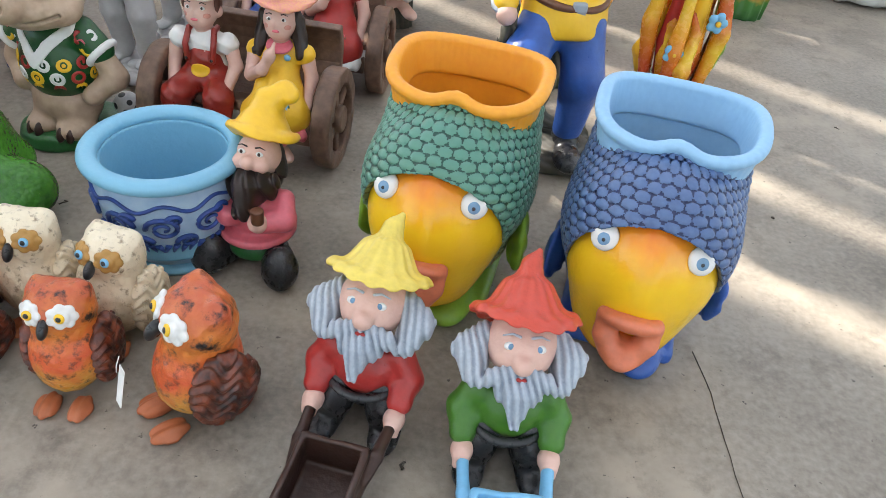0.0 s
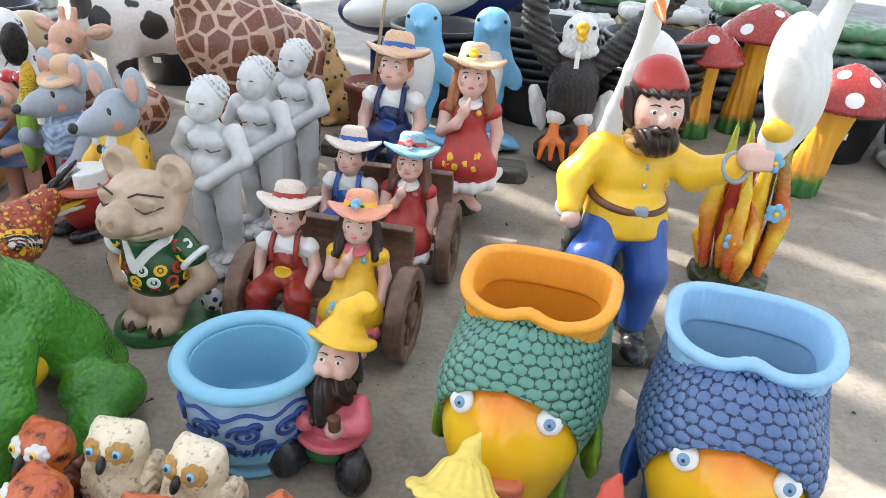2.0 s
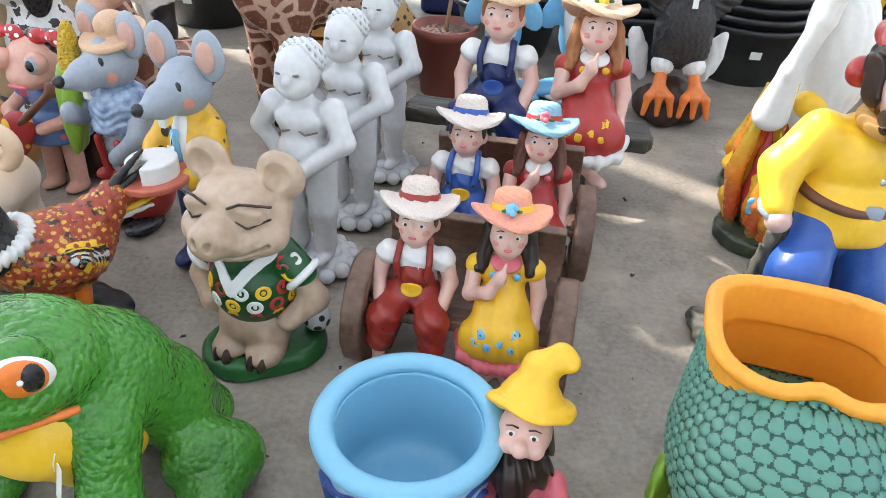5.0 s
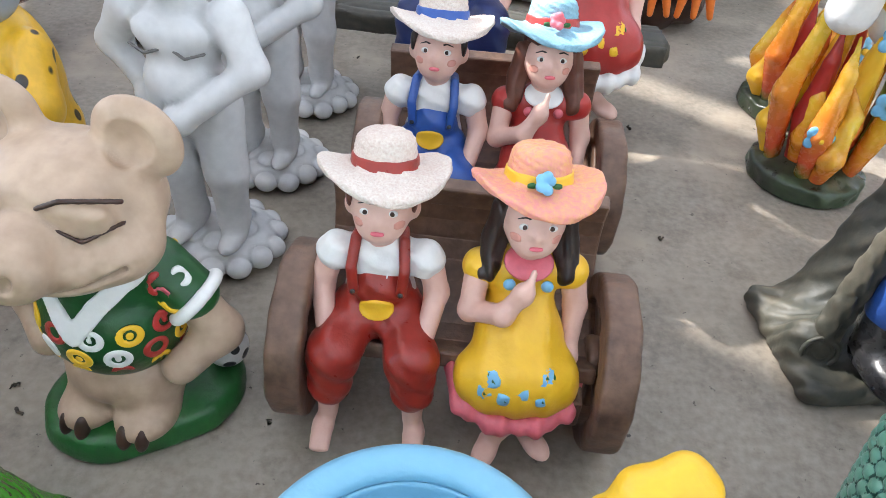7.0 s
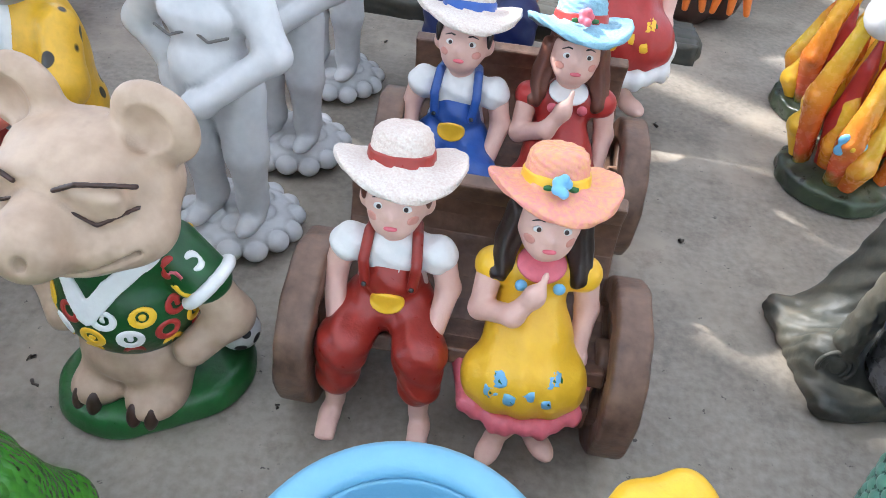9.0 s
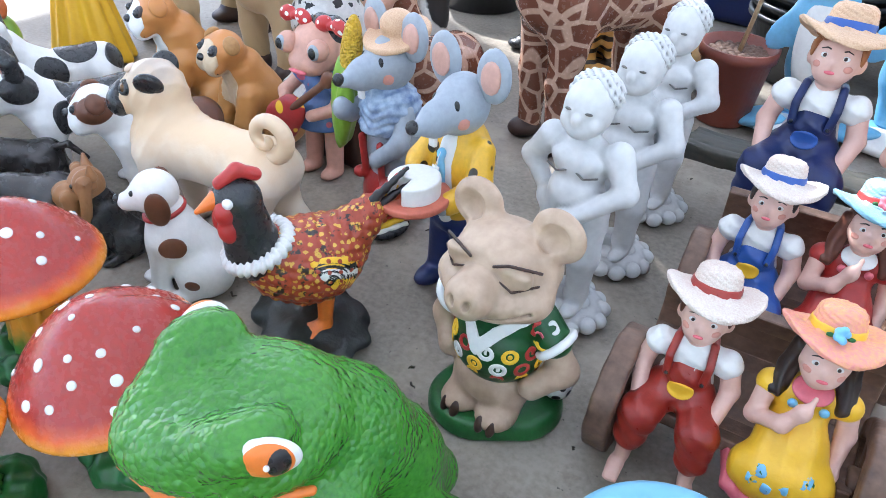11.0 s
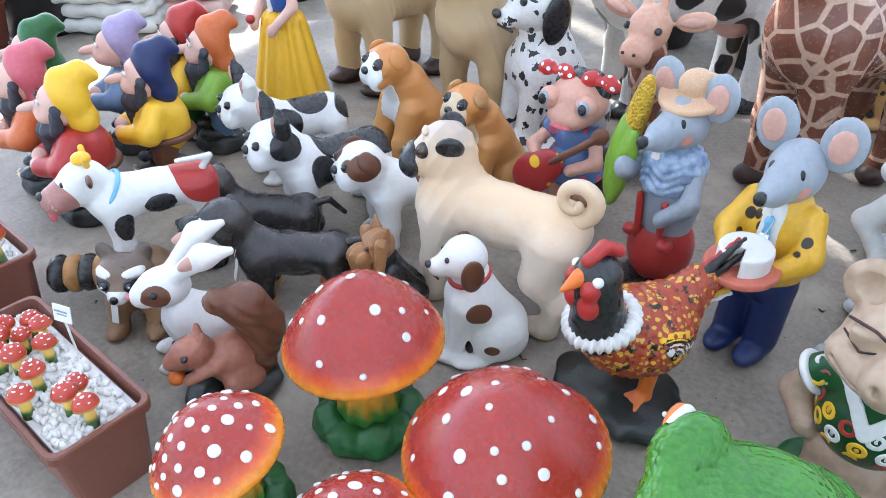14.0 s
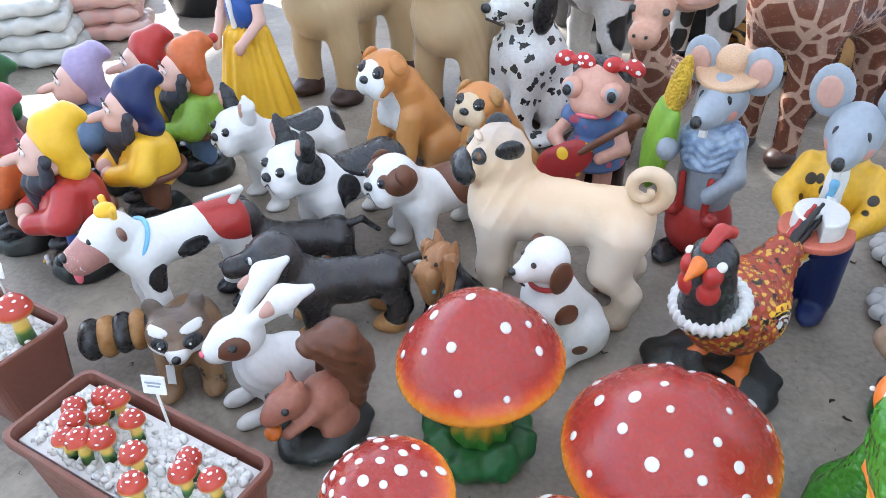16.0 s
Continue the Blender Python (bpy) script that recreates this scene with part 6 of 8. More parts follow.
g = bulldog(BULL, WHITE, ("fold", BULL, BULL), seated=True, eye_ring=DBROWN)
figure("dog_statue", "seated tan and white bulldog statue with wrinkled face", "statue", -3.06, 3.2, -26, g, scale=1.12)
g = bulldog(BULL, CREAM, ("fold", TAN, TAN), seated=True, eye_ring=BLACK)
figure("dog_statue", "seated tan bulldog statue behind the pug", "statue", -2.66, 3.14, -20, g, scale=1.0)
g = sitting(WHITE, 0.42, None, ("drop", BROWN), patches=[(BROWN, [S(-0.08, -0.02, 0.24, 0.04, 0.04, 0.05)]), (BROWN, [S(0.09, -0.02, 0.2, 0.035, 0.04, 0.035)]), (BROWN, [S(0.08, 0.03, 0.08, 0.04, 0.05, 0.04)]), (BROWN, [S(-0.09, 0.02, 0.09, 0.03, 0.05, 0.04)])])
g += [G(RED, [T(0, -0.035, 0.285, 0.058, 0.008, (14, 0, 0))], 0, q=40)]
figure("dog_statue", "seated white puppy statue with brown patches and red collar", "statue", -2.19, 2.3, -48, g)
YORK = fade("yorkie_paint", [(0.0, (0.1, 0.06, 0.04)), (0.15, (0.25, 0.12, 0.05)), (0.22, (0.4, 0.2, 0.08)), (0.36, (0.3, 0.14, 0.06))], wob=0.03, bump=0.9)
g = sitting(BLACK, 0.33, YORK, ("up", YORK), head_m=YORK, muzzle=0.03, relief=ridges(180, 40, 20, 0.003)) + [G(YORK, mir(L([(0.05, -0.05, 0.3), (0.055, -0.07, 0.17)], 0.02, 0.012)) + [L([(0, -0.1, 0.25), (0, -0.09, 0.15)], 0.04, 0.02)], 0.01, disp=ridges(250, 0, 0, 0.004), q=50), G(SKYB, [S(0.02, -0.1, 0.2, 0.018, 0.01, 0.012)], 0, q=14)]
figure("dog_statue", "seated small terrier statue with brown face and black back", "statue", -2.52, 2.3, -28, g)
DACH = mat("dachshund_paint", (0.014, 0.013, 0.014), 0.3, 0.2, (0.08, 0.07, 0.065), 30)
for x, y, yw, sc in ((-3.08, 2.36, -56, 1.05), (-2.82, 2.2, -56, 1.15)):
    g = quadruped(DACH, 0.28, 0.205, 0.06, 0.028, (-0.19, 0.265, 0.062), (0.08, 0.03, 0.025), ("drop", DACH), tail=(DACH, 0.014, [(0, -0.02, -0.03), (0, 0.05, -0.01), (0, 0.1, -0.06)]), sock=TAN)
    figure("dog_statue", "black dachshund statue with tan paws", "statue", x, y, yw, g, group="dachshunds", scale=sc)

COWP = WHITE
pt = [(BLACK, mir(S(0.09, 0.0, 0.29, 0.05, 0.06, 0.05))), (BLACK, mir(S(0.09, -0.12, 0.25, 0.04, 0.04, 0.05))), (RED, [S(0, 0.16, 0.35, 0.13, 0.11, 0.11)])]
g = quadruped(COWP, 0.36, 0.385, 0.07, 0.03, (-0.2, 0.41, 0.066), (0.05, 0.048, 0.05), ("side", BROWN), patches=pt, sock=BLACK, face=mat("muzzle_paint", (0.42, 0.2, 0.17), 0.45), tail=(WHITE, 0.013, [(0.03, -0.03, -0.02), (0.06, 0.0, 0.04), (0.03, -0.1, 0.03)]))
g += [G(YELLOW, [S(0, -0.19, 0.478, 0.03, 0.03, 0.022)] + mir(L([(0.03, -0.18, 0.465), (0.045, -0.18, 0.495)], 0.01)), 0.005, q=30), G(PINK, [S(0.01, -0.315, 0.318, 0.012, 0.012, 0.028)], 0, q=16), G(SKYB, [T(0, -0.15, 0.345, 0.078, 0.007, (50, 0, 0))], 0, q=50)]
figure("calf_statue", "white cow statue with black patches and red saddle cloth", "statue", -3.31, 2.07, -28, g, scale=1.0)
RACC = fade("raccoon_paint", [(0.0, (0.25, 0.14, 0.06)), (0.1, (0.3, 0.17, 0.08)), (0.3, (0.1, 0.08, 0.07))], wob=0.04, bump=0.8)
g = [G(RACC, [S(0, 0.06, 0.1, 0.09, 0.12, 0.09)] + mir(L([(0.05, -0.05, 0.12), (0.055, -0.08, 0.02)], 0.035, 0.028), S(0.06, -0.1, 0.018, 0.028, 0.04, 0.018)), 0.03, q=56)]
hd = [S(0, -0.06, 0.2, 0.085, 0.07, 0.065), S(0, -0.13, 0.185, 0.028, 0.035, 0.026)]
g += [G(RACC, hd + mir(S(0.055, -0.03, 0.262, 0.025, 0.015, 0.032, (0, 18, 0))), 0.02, q=50), G(BLACK, mir(S(0.036, -0.11, 0.205, 0.03, 0.03, 0.024)), 0, clip=hd, clipk=0.02, eps=0.002, q=30), G(WHITE, [S(0, -0.14, 0.178, 0.036, 0.04, 0.03)] + mir(S(0.062, -0.1, 0.172, 0.04, 0.045, 0.018), S(0.045, -0.1, 0.238, 0.034, 0.04, 0.012)), 0, clip=hd, clipk=0.02, eps=0.0025, q=40)]
g += [G(BLACK, [S(0, -0.166, 0.19, 0.012)] + mir(S(0.035, -0.127, 0.21, 0.013)), 0, q=40), G(WHITE, mir(S(0.038, -0.138, 0.214, 0.004)), 0, q=40, lo=0.001)]
g += [G((BLACK, TAN)[i % 2], [S(-0.1 - 0.04 * i, 0.1 - 0.01 * i, 0.1 + 0.004 * i, 0.035, 0.06, 0.06)], 0, disp=lumps(120, 0.002), q=30) for i in range(5)]
blotched(RACC, (0.05, 0.04, 0.03), 14, 0.6)
figure("raccoon_statue", "small raccoon statue with black mask and ringed tail", "statue", -3.17, 1.84, 34, g, scale=1.05)
g = [G(WHITE, [S(0, 0.04, 0.11, 0.085, 0.11, 0.1), S(0, -0.03, 0.16, 0.07, 0.07, 0.09)] + mir(S(0.05, -0.09, 0.025, 0.025, 0.05, 0.025), S(0.06, 0.02, 0.03, 0.035, 0.07, 0.03)), 0.03, disp=ridges(120, 60, 120, 0.0015), q=60)]
hd = [S(0, -0.07, 0.28, 0.06, 0.075, 0.06), S(0, -0.13, 0.265, 0.035, 0.035, 0.035)]
g += [G(WHITE, hd + mir(L([(0.03, -0.03, 0.33), (0.06, 0.05, 0.39), (0.075, 0.12, 0.4)], [0.02, 0.034, 0.012])), 0.02, q=60), G(BROWN, mir(S(0.055, -0.1, 0.285, 0.03, 0.045, 0.04)) + [S(0, 0.12, 0.1, 0.08, 0.06, 0.1)], 0, clip=hd + [S(0, 0.04, 0.11, 0.085, 0.11, 0.1)], clipk=0.02, eps=0.0025, q=60), G(BLACK, mir(S(0.055, -0.1, 0.295, 0.012)), 0, q=30), G(PINK, [S(0, -0.165, 0.27, 0.012, 0.008, 0.008)], 0, q=12), G(EARIN, mir(S(0.062, 0.03, 0.385, 0.018, 0.055, 0.022, (12, 0, 12))), 0, q=40)]
figure("rabbit_statue", "white rabbit statue with brown eye patches and long ears", "statue", -2.87, 1.82, -34, g)
SQ = mat("squirrel_paint", (0.4, 0.17, 0.11), 0.4, 0.2, (0.25, 0.08, 0.05))
g = [G(SQ, [S(0, 0.03, 0.13, 0.06, 0.075, 0.08), S(0, -0.07, 0.2, 0.045, 0.06, 0.045), S(0, -0.12, 0.185, 0.025, 0.03, 0.025)] + mir(S(0.05, 0.04, 0.07, 0.03, 0.06, 0.05), L([(0.04, -0.03, 0.15), (0.03, -0.1, 0.13)], 0.02, 0.016), S(0.025, -0.04, 0.245, 0.012, 0.01, 0.02)), 0.02, q=60), G(BROWN, [L([(0, 0.1, 0.08), (0, 0.13, 0.2), (0, 0.09, 0.29), (0, 0.02, 0.33)], [0.05, 0.06, 0.06, 0.035])], 0.02, disp=ridges(60, 120, 120, 0.003), q=50), G(ORANGE, [S(0, -0.125, 0.13, 0.022)], 0, q=16), G(BLACK, mir(S(0.036, -0.1, 0.212, 0.01)), 0, q=30), G(ROCK, [S(0, 0.02, 0.03, 0.11, 0.14, 0.04)], 0, disp=lumps(60, 0.006), q=40)]
figure("squirrel_statue", "brown squirrel statue eating a nut on dark rock", "statue", -2.69, 1.74, -24, g)

# the hen pheasant
HEN = blotched(spotted("pheasant_paint", (0.4, 0.06, 0.025), (0.62, 0.36, 0.05), 55, 0.34, jag=0.01), (0.03, 0.02, 0.015), 34, 0.57)
HENB = mat("feather_dark_paint", (0.025, 0.02, 0.02), 0.4, 0.2, (0.35, 0.09, 0.03), 60, 0.9)
fth = lambda P: 0.0055 * np.abs(np.sin(P[..., 1] * 110 + 30 * P[..., 0])) * np.abs(np.sin(P[..., 2] * 120 + 40 * P[..., 1]))
hb = [S(0, 0.0, 0.265, 0.12, 0.14, 0.11), S(0, -0.08, 0.29, 0.09, 0.085, 0.09)]
g = [G(HEN, hb + flat([L([(0, 0.09, 0.3), (0, 0.17, 0.36)], 0.075, 0.045)]), 0.03, disp=fth, q=90)]
g += [G(BLACK, [L([(0, -0.13, 0.33), (0, -0.15, 0.42), (0, -0.155, 0.48)], [0.075, 0.055, 0.05]), S(0, -0.16, 0.49, 0.05, 0.055, 0.05)], 0.02, q=50), G(WHITE, [T(0, -0.125, 0.345, 0.076, 0.018, (22, 0, 0))], 0, disp=lambda P: 0.004 * np.sin(28 * np.arctan2(P[..., 1] + 0.125, P[..., 0])), q=56)]
g += [G(RED, mir(S(0.03, -0.195, 0.475, 0.022, 0.025, 0.03), S(0.025, -0.19, 0.425, 0.028, 0.026, 0.035)) + flat([L([(0, -0.19, 0.535), (0, -0.15, 0.56), (0, -0.11, 0.54)], 0.016)]), 0.01, q=50), G(ORANGE, [L([(0, -0.205, 0.495), (0, -0.25, 0.475)], 0.022, 0.006)], 0, q=24), G(BLACK, mir(S(0.044, -0.19, 0.502, 0.008)), 0, q=30, lo=0.0016), G(WHITE, mir(S(0.04, -0.187, 0.502, 0.013)), 0, q=40)]
BARRED = mat("barred_feather_paint", (0.02, 0.017, 0.017), 0.4, 0.2)
for i in range(15):
    f = i / 14
    a, fx = radians(2 + 40 * f), 0.034 * math.sin(i * 2.4) * (1 - 0.5 * f)
    root, tip = np.array((fx * 0.5, 0.09, 0.29 + 0.03 * f)), np.array((fx, 0.09 + (0.17 + 0.07 * f) * math.cos(a), 0.29 + (0.21 + 0.06 * f) * math.sin(a)))
    g += [G((BARRED, WHITE, HEN, YELLOW, BARRED, WHITE, RED)[i % 7], L([root, (root + tip) / 2 + (0, 0, 0.008), tip], [0.02, 0.0135, 0.006]), 0, disp=ridges(120, 150, 150, 0.0015), q=40, lo=0.0024)]
for s in (-1, 1):
    for i in range(6):
        g += [G((YELLOW, BLACK, WHITE, BLACK, YELLOW, HEN)[i], [L([(s * 0.115, -0.02 + 0.012 * i, 0.33 - 0.018 * i), (s * 0.105, 0.11, 0.29 - 0.018 * i)], 0.02, 0.016)], 0, clip=hb, clipk=0.03, eps=0.004, q=34, lo=0.003)]
g += [G(ORANGE, mir(L([(0.05, 0.02, 0.18), (0.055, 0.01, 0.08)], 0.024, 0.018), *[L([(0.055, 0.01, 0.085), (0.055 + d, -0.06, 0.05)], 0.016, 0.01) for d in (-0.04, 0, 0.04)]), 0.01, q=56), G(ROCK, [S(0, 0.0, 0.035, 0.17, 0.15, 0.045), S(-0.1, -0.04, 0.03, 0.1, 0.1, 0.04)], 0.02, disp=lumps(50, 0.01), q=56)]
figure("pheasant_statue", "colourful hen pheasant statue with black neck on dark rock", "statue", -1.725, 2.32, -32, g, scale=1.05)

# two mice and the singing ant


def mouse_head(z):
    hd = [S(0, 0, z, 0.09, 0.09, 0.085), L([(0, -0.05, z - 0.005), (0, -0.12, z - 0.012), (0, -0.2, z - 0.016)], [0.06, 0.044, 0.02])]
    g = [G(GREY, flat(hd), 0.03, q=56), G(BLACK, [S(0, -0.215, z - 0.008, 0.02)] + mir(S(0.045, -0.075, z + 0.02, 0.014, 0.01, 0.02)), 0, q=40), G(WHITE, [B(0, -0.125, z - 0.065, 0.015, 0.008, 0.022, 0.004)], 0, q=14), G(CHEEK, mir(S(0.06, -0.055, z - 0.025, 0.022)), 0, clip=flat(hd), eps=0.001, clipk=0.03, q=40)]
    g += [G(GREY, mir(S(0.105, 0.02, z + 0.095, 0.07, 0.02, 0.075, (0, 20, 0))), 0, q=50), G(EARIN, mir(S(0.108, 0.002, z + 0.095, 0.042, 0.01, 0.047, (0, 20, 0))), 0, q=50)]
    return g


JACKET = spotted("spotted_jacket_paint", (0.8, 0.45, 0.03), (0.03, 0.02, 0.01), 14, 0.24)
g = mouse_head(0.6)
g += [G(JACKET, [S(0, 0.02, 0.4, 0.11, 0.1, 0.16), S(0, 0.03, 0.3, 0.12, 0.1, 0.08)] + mir(L([(0.1, 0.0, 0.48), (0.14, -0.05, 0.4), (0.09, -0.13, 0.37)], [0.045, 0.042, 0.035])), 0.025, sub=[S(0, -0.13, 0.36, 0.055, 0.08, 0.2)], q=70), G(WHITE, [S(0, -0.04, 0.38, 0.055, 0.045, 0.16)], 0, q=40), G(SKYB, [S(0, -0.085, 0.38, 0.02, 0.012, 0.1), S(0, -0.085, 0.48, 0.016)], 0.01, q=40)]
g += [G(NAVY, mir(L([(0.05, 0.02, 0.25), (0.06, 0.01, 0.06)], 0.07, 0.06), S(0.06, -0.04, 0.03, 0.05, 0.09, 0.03)) + [S(0, 0.03, 0.24, 0.11, 0.1, 0.05)], 0.02, q=56), G(GREY, mir(S(0.08, -0.15, 0.365, 0.028)), 0, q=50), G(mat("tray_paint", (0.6, 0.16, 0.1), 0.45), [D(0.0, -0.2, 0.385, 0.12, 0.011, 0.006)], 0, q=50), G(WHITE, [D(0.0, -0.2, 0.42, 0.085, 0.028, 0.006)], 0, sub=[B(0.0, -0.28, 0.43, 0.025, 0.06, 0.05, 0.003, (0, 0, 20))], q=44)]
waiter = figure("mouse_statue", "grey mouse waiter statue in yellow jacket holding cheese tray", "statue", -1.51, 2.75, -14, g)
waiter.matrix_basis = waiter.matrix_basis @ Matrix.Diagonal((0.82, 0.9, 1.03, 1))
CORN = mat("corn_paint", (0.8, 0.5, 0.04), 0.4, 0.1, None, 110, 1.0, relief="cells")
g = mouse_head(0.58)
g += [G(STRAW, [D(0, 0.03, 0.66, 0.12, 0.01, 0.007, rot=(14, 0, 0)), S(0, 0.03, 0.69, 0.06, 0.06, 0.045)], 0.015, q=50), G(GREY, [S(0, 0.02, 0.3, 0.11, 0.1, 0.19), L([(-0.09, 0, 0.44), (-0.14, -0.08, 0.4), (-0.12, -0.12, 0.42)], 0.034), S(-0.12, -0.13, 0.43, 0.03), L([(0.09, 0, 0.44), (0.13, -0.06, 0.36), (0.06, -0.11, 0.3)], 0.034, 0.028)], 0.025, q=60)]
WAVE = mat("wavy_shirt_paint", (0.4, 0.5, 0.62), 0.45, 0.25, (0.03, 0.08, 0.22), 10, 0.2, stain=30)
g += [G(WAVE, [S(0, 0.0, 0.44, 0.12, 0.11, 0.08), S(0, -0.02, 0.39, 0.1, 0.1, 0.04)], 0.02, disp=lambda P: 0.003 * np.sin(P[..., 2] * 230 + 3 * np.sin(P[..., 0] * 50)), q=50), G(RED, [S(0, 0.02, 0.13, 0.13, 0.12, 0.13)] + mir(L([(0.05, -0.08, 0.22), (0.055, -0.09, 0.34)], 0.014), S(0.08, -0.08, 0.2, 0.03, 0.03, 0.02)), 0.015, q=56), G(BLACK, mir(S(0.07, -0.06, 0.025, 0.055, 0.09, 0.026)), 0, q=40)]
g += [G(CORN, [S(-0.15, -0.06, 0.57, 0.04, 0.04, 0.14, (0, 12, 0))], 0, q=50), G(LGREEN, [S(-0.185, -0.07, 0.42, 0.055, 0.05, 0.17, (0, 8, 0)), S(-0.15, -0.1, 0.4, 0.04, 0.03, 0.15, (0, 14, 0))], 0.01, disp=ridges(120, 60, 0, 0.002), q=50)]
farmer = figure("mouse_statue", "grey mouse statue with straw hat holding a corn cob", "statue", -1.86, 2.93, -18, g)
farmer.matrix_basis = farmer.matrix_basis @ Matrix.Diagonal((0.86, 0.92, 1.03, 1))
ROSE = mat("ant_face_paint", (0.66, 0.36, 0.27), 0.45, 0.12)
DRESS = spotted("flower_dress_paint", (0.1, 0.18, 0.38), (0.5, 0.1, 0.15), 18, 0.3)
GUITAR = spotted("guitar_paint", (0.42, 0.03, 0.03), (0.8, 0.5, 0.03), 12, 0.25)
g = [G(ROSE, [S(0, 0, 0.47, 0.1, 0.09, 0.085), S(0, -0.06, 0.43, 0.07, 0.05, 0.04)], 0.03, q=50), G(BLACK, [S(0, 0.03, 0.505, 0.1, 0.08, 0.06)], 0, disp=ridges(120, 60, 60, 0.003), q=40), G(PINK, [S(0, -0.108, 0.415, 0.04, 0.01, 0.008)], 0, q=20)]
for s in (-1, 1):
    g += [G(ROSE, [S(s * 0.065, -0.075, 0.49, 0.036)], 0, q=24), G(GREY, [S(s * 0.07, -0.1, 0.492, 0.022, 0.014, 0.026)], 0, q=20), G(BLACK, [S(s * 0.072, -0.108, 0.492, 0.015, 0.012, 0.019)], 0, q=18), G(spotted("bow_paint", (0.5, 0.03, 0.03), (0.8, 0.8, 0.78), 40, 0.28), [S(s * 0.08 + 0.035, -0.02, 0.56, 0.035, 0.02, 0.026, (0, 25, 0)), S(s * 0.08 - 0.035, -0.02, 0.56, 0.035, 0.02, 0.026, (0, -25, 0)), S(s * 0.08, -0.025, 0.56, 0.014)], 0.006, q=40)]
g += [G(DRESS, [S(0, 0.02, 0.33, 0.075, 0.07, 0.07), D(0, 0.01, 0.25, 0.12, 0.05, 0.02, 0.075)] + mir(S(0.08, 0, 0.36, 0.04)), 0.02, q=50), G(ROSE, mir(L([(0.085, -0.01, 0.35), (0.12, -0.06, 0.3), (0.06, -0.12, 0.28)], 0.024, 0.02), L([(0.045, 0, 0.22), (0.05, -0.01, 0.03)], 0.036, 0.03), S(0.05, -0.03, 0.02, 0.03, 0.05, 0.02)), 0.015, q=60), G(GUITAR, [S(-0.07, -0.13, 0.23, 0.09, 0.022, 0.07, (0, -40, 0)), S(-0.02, -0.13, 0.28, 0.065, 0.022, 0.055, (0, -40, 0))], 0.02, q=50), G(BROWN, [L([(0, -0.14, 0.3), (0.14, -0.13, 0.42)], 0.013), S(0.155, -0.13, 0.435, 0.026, 0.012, 0.034, (0, 45, 0))], 0.005, q=50), G(DBROWN, [B(0, 0.09, 0.14, 0.1, 0.04, 0.14, 0.03)], 0, q=40)]
figure("ant_statue", "singing ant statue with red bows and painted guitar", "statue", -2.27, 3.1, -6, g, scale=1.08)

# dwarfs and the lady
def dwarf(hood, coat, trousers, beard, nose=0.02):
    hd = [S(0, -0.01, 0.42, 0.065, 0.065, 0.075), S(0, -0.1, 0.425, nose * 0.8, nose * 1.9, nose * 0.8, (10, 0, 0)), S(0, -0.05, 0.395, 0.05, 0.04, 0.035)]
    g = [G(SKIN, hd, 0.015, q=50)] + small_eyes(0.027, -0.066, 0.445, 0.012)
    g += [G(hood, [S(0, 0.025, 0.445, 0.078, 0.065, 0.085), L([(0, 0.03, 0.49), (0, 0.075, 0.515), (0, 0.115, 0.5)], [0.055, 0.036, 0.018]), S(0, 0.05, 0.36, 0.07, 0.05, 0.05)], 0.03, disp=lumps(50, 0.003), q=56)]
    if beard:
        g += [G(BEARDK, [S(0, -0.045, 0.345, 0.055, 0.04, 0.05), L([(0, -0.06, 0.33), (0, -0.075, 0.26)], 0.042, 0.014)] + mir(L([(0.058, -0.02, 0.42), (0.055, -0.03, 0.35)], 0.018)), 0.012, disp=ridges(190, 60, 50, 0.003), q=50)]
    g += [G(coat, [S(0, 0.02, 0.24, 0.105, 0.1, 0.12)] + mir(L([(0.08, 0, 0.31), (0.12, -0.03, 0.25), (0.05, -0.11, 0.23)], [0.042, 0.04, 0.034])), 0.025, disp=lumps(45, 0.003), q=60), G(BROWN, [T(0, 0.02, 0.2, 0.103, 0.014)], 0, q=40), G(SKIN, mir(S(0.035, -0.12, 0.235, 0.028)), 0.01, q=30), G(trousers, mir(L([(0.045, 0.01, 0.17), (0.05, 0, 0.1)], 0.05, 0.045)), 0.02, q=40), G(BLACK, mir(S(0.055, -0.03, 0.085, 0.04, 0.07, 0.03)), 0, q=40), G(ROCK, [D(0, 0, 0.035, 0.115, 0.035, 0.02, 0.1)], 0, disp=lumps(55, 0.008), q=44)]
    g += [G(WHITE, [S(-0.03 + 0.012 * math.cos(j * 1.257), -0.115, 0.05 + 0.012 * math.sin(j * 1.257), 0.009) for j in range(5)], 0.002, q=20), G(YELLOW, [S(-0.03, -0.125, 0.05, 0.006)], 0, q=8)]
    return g


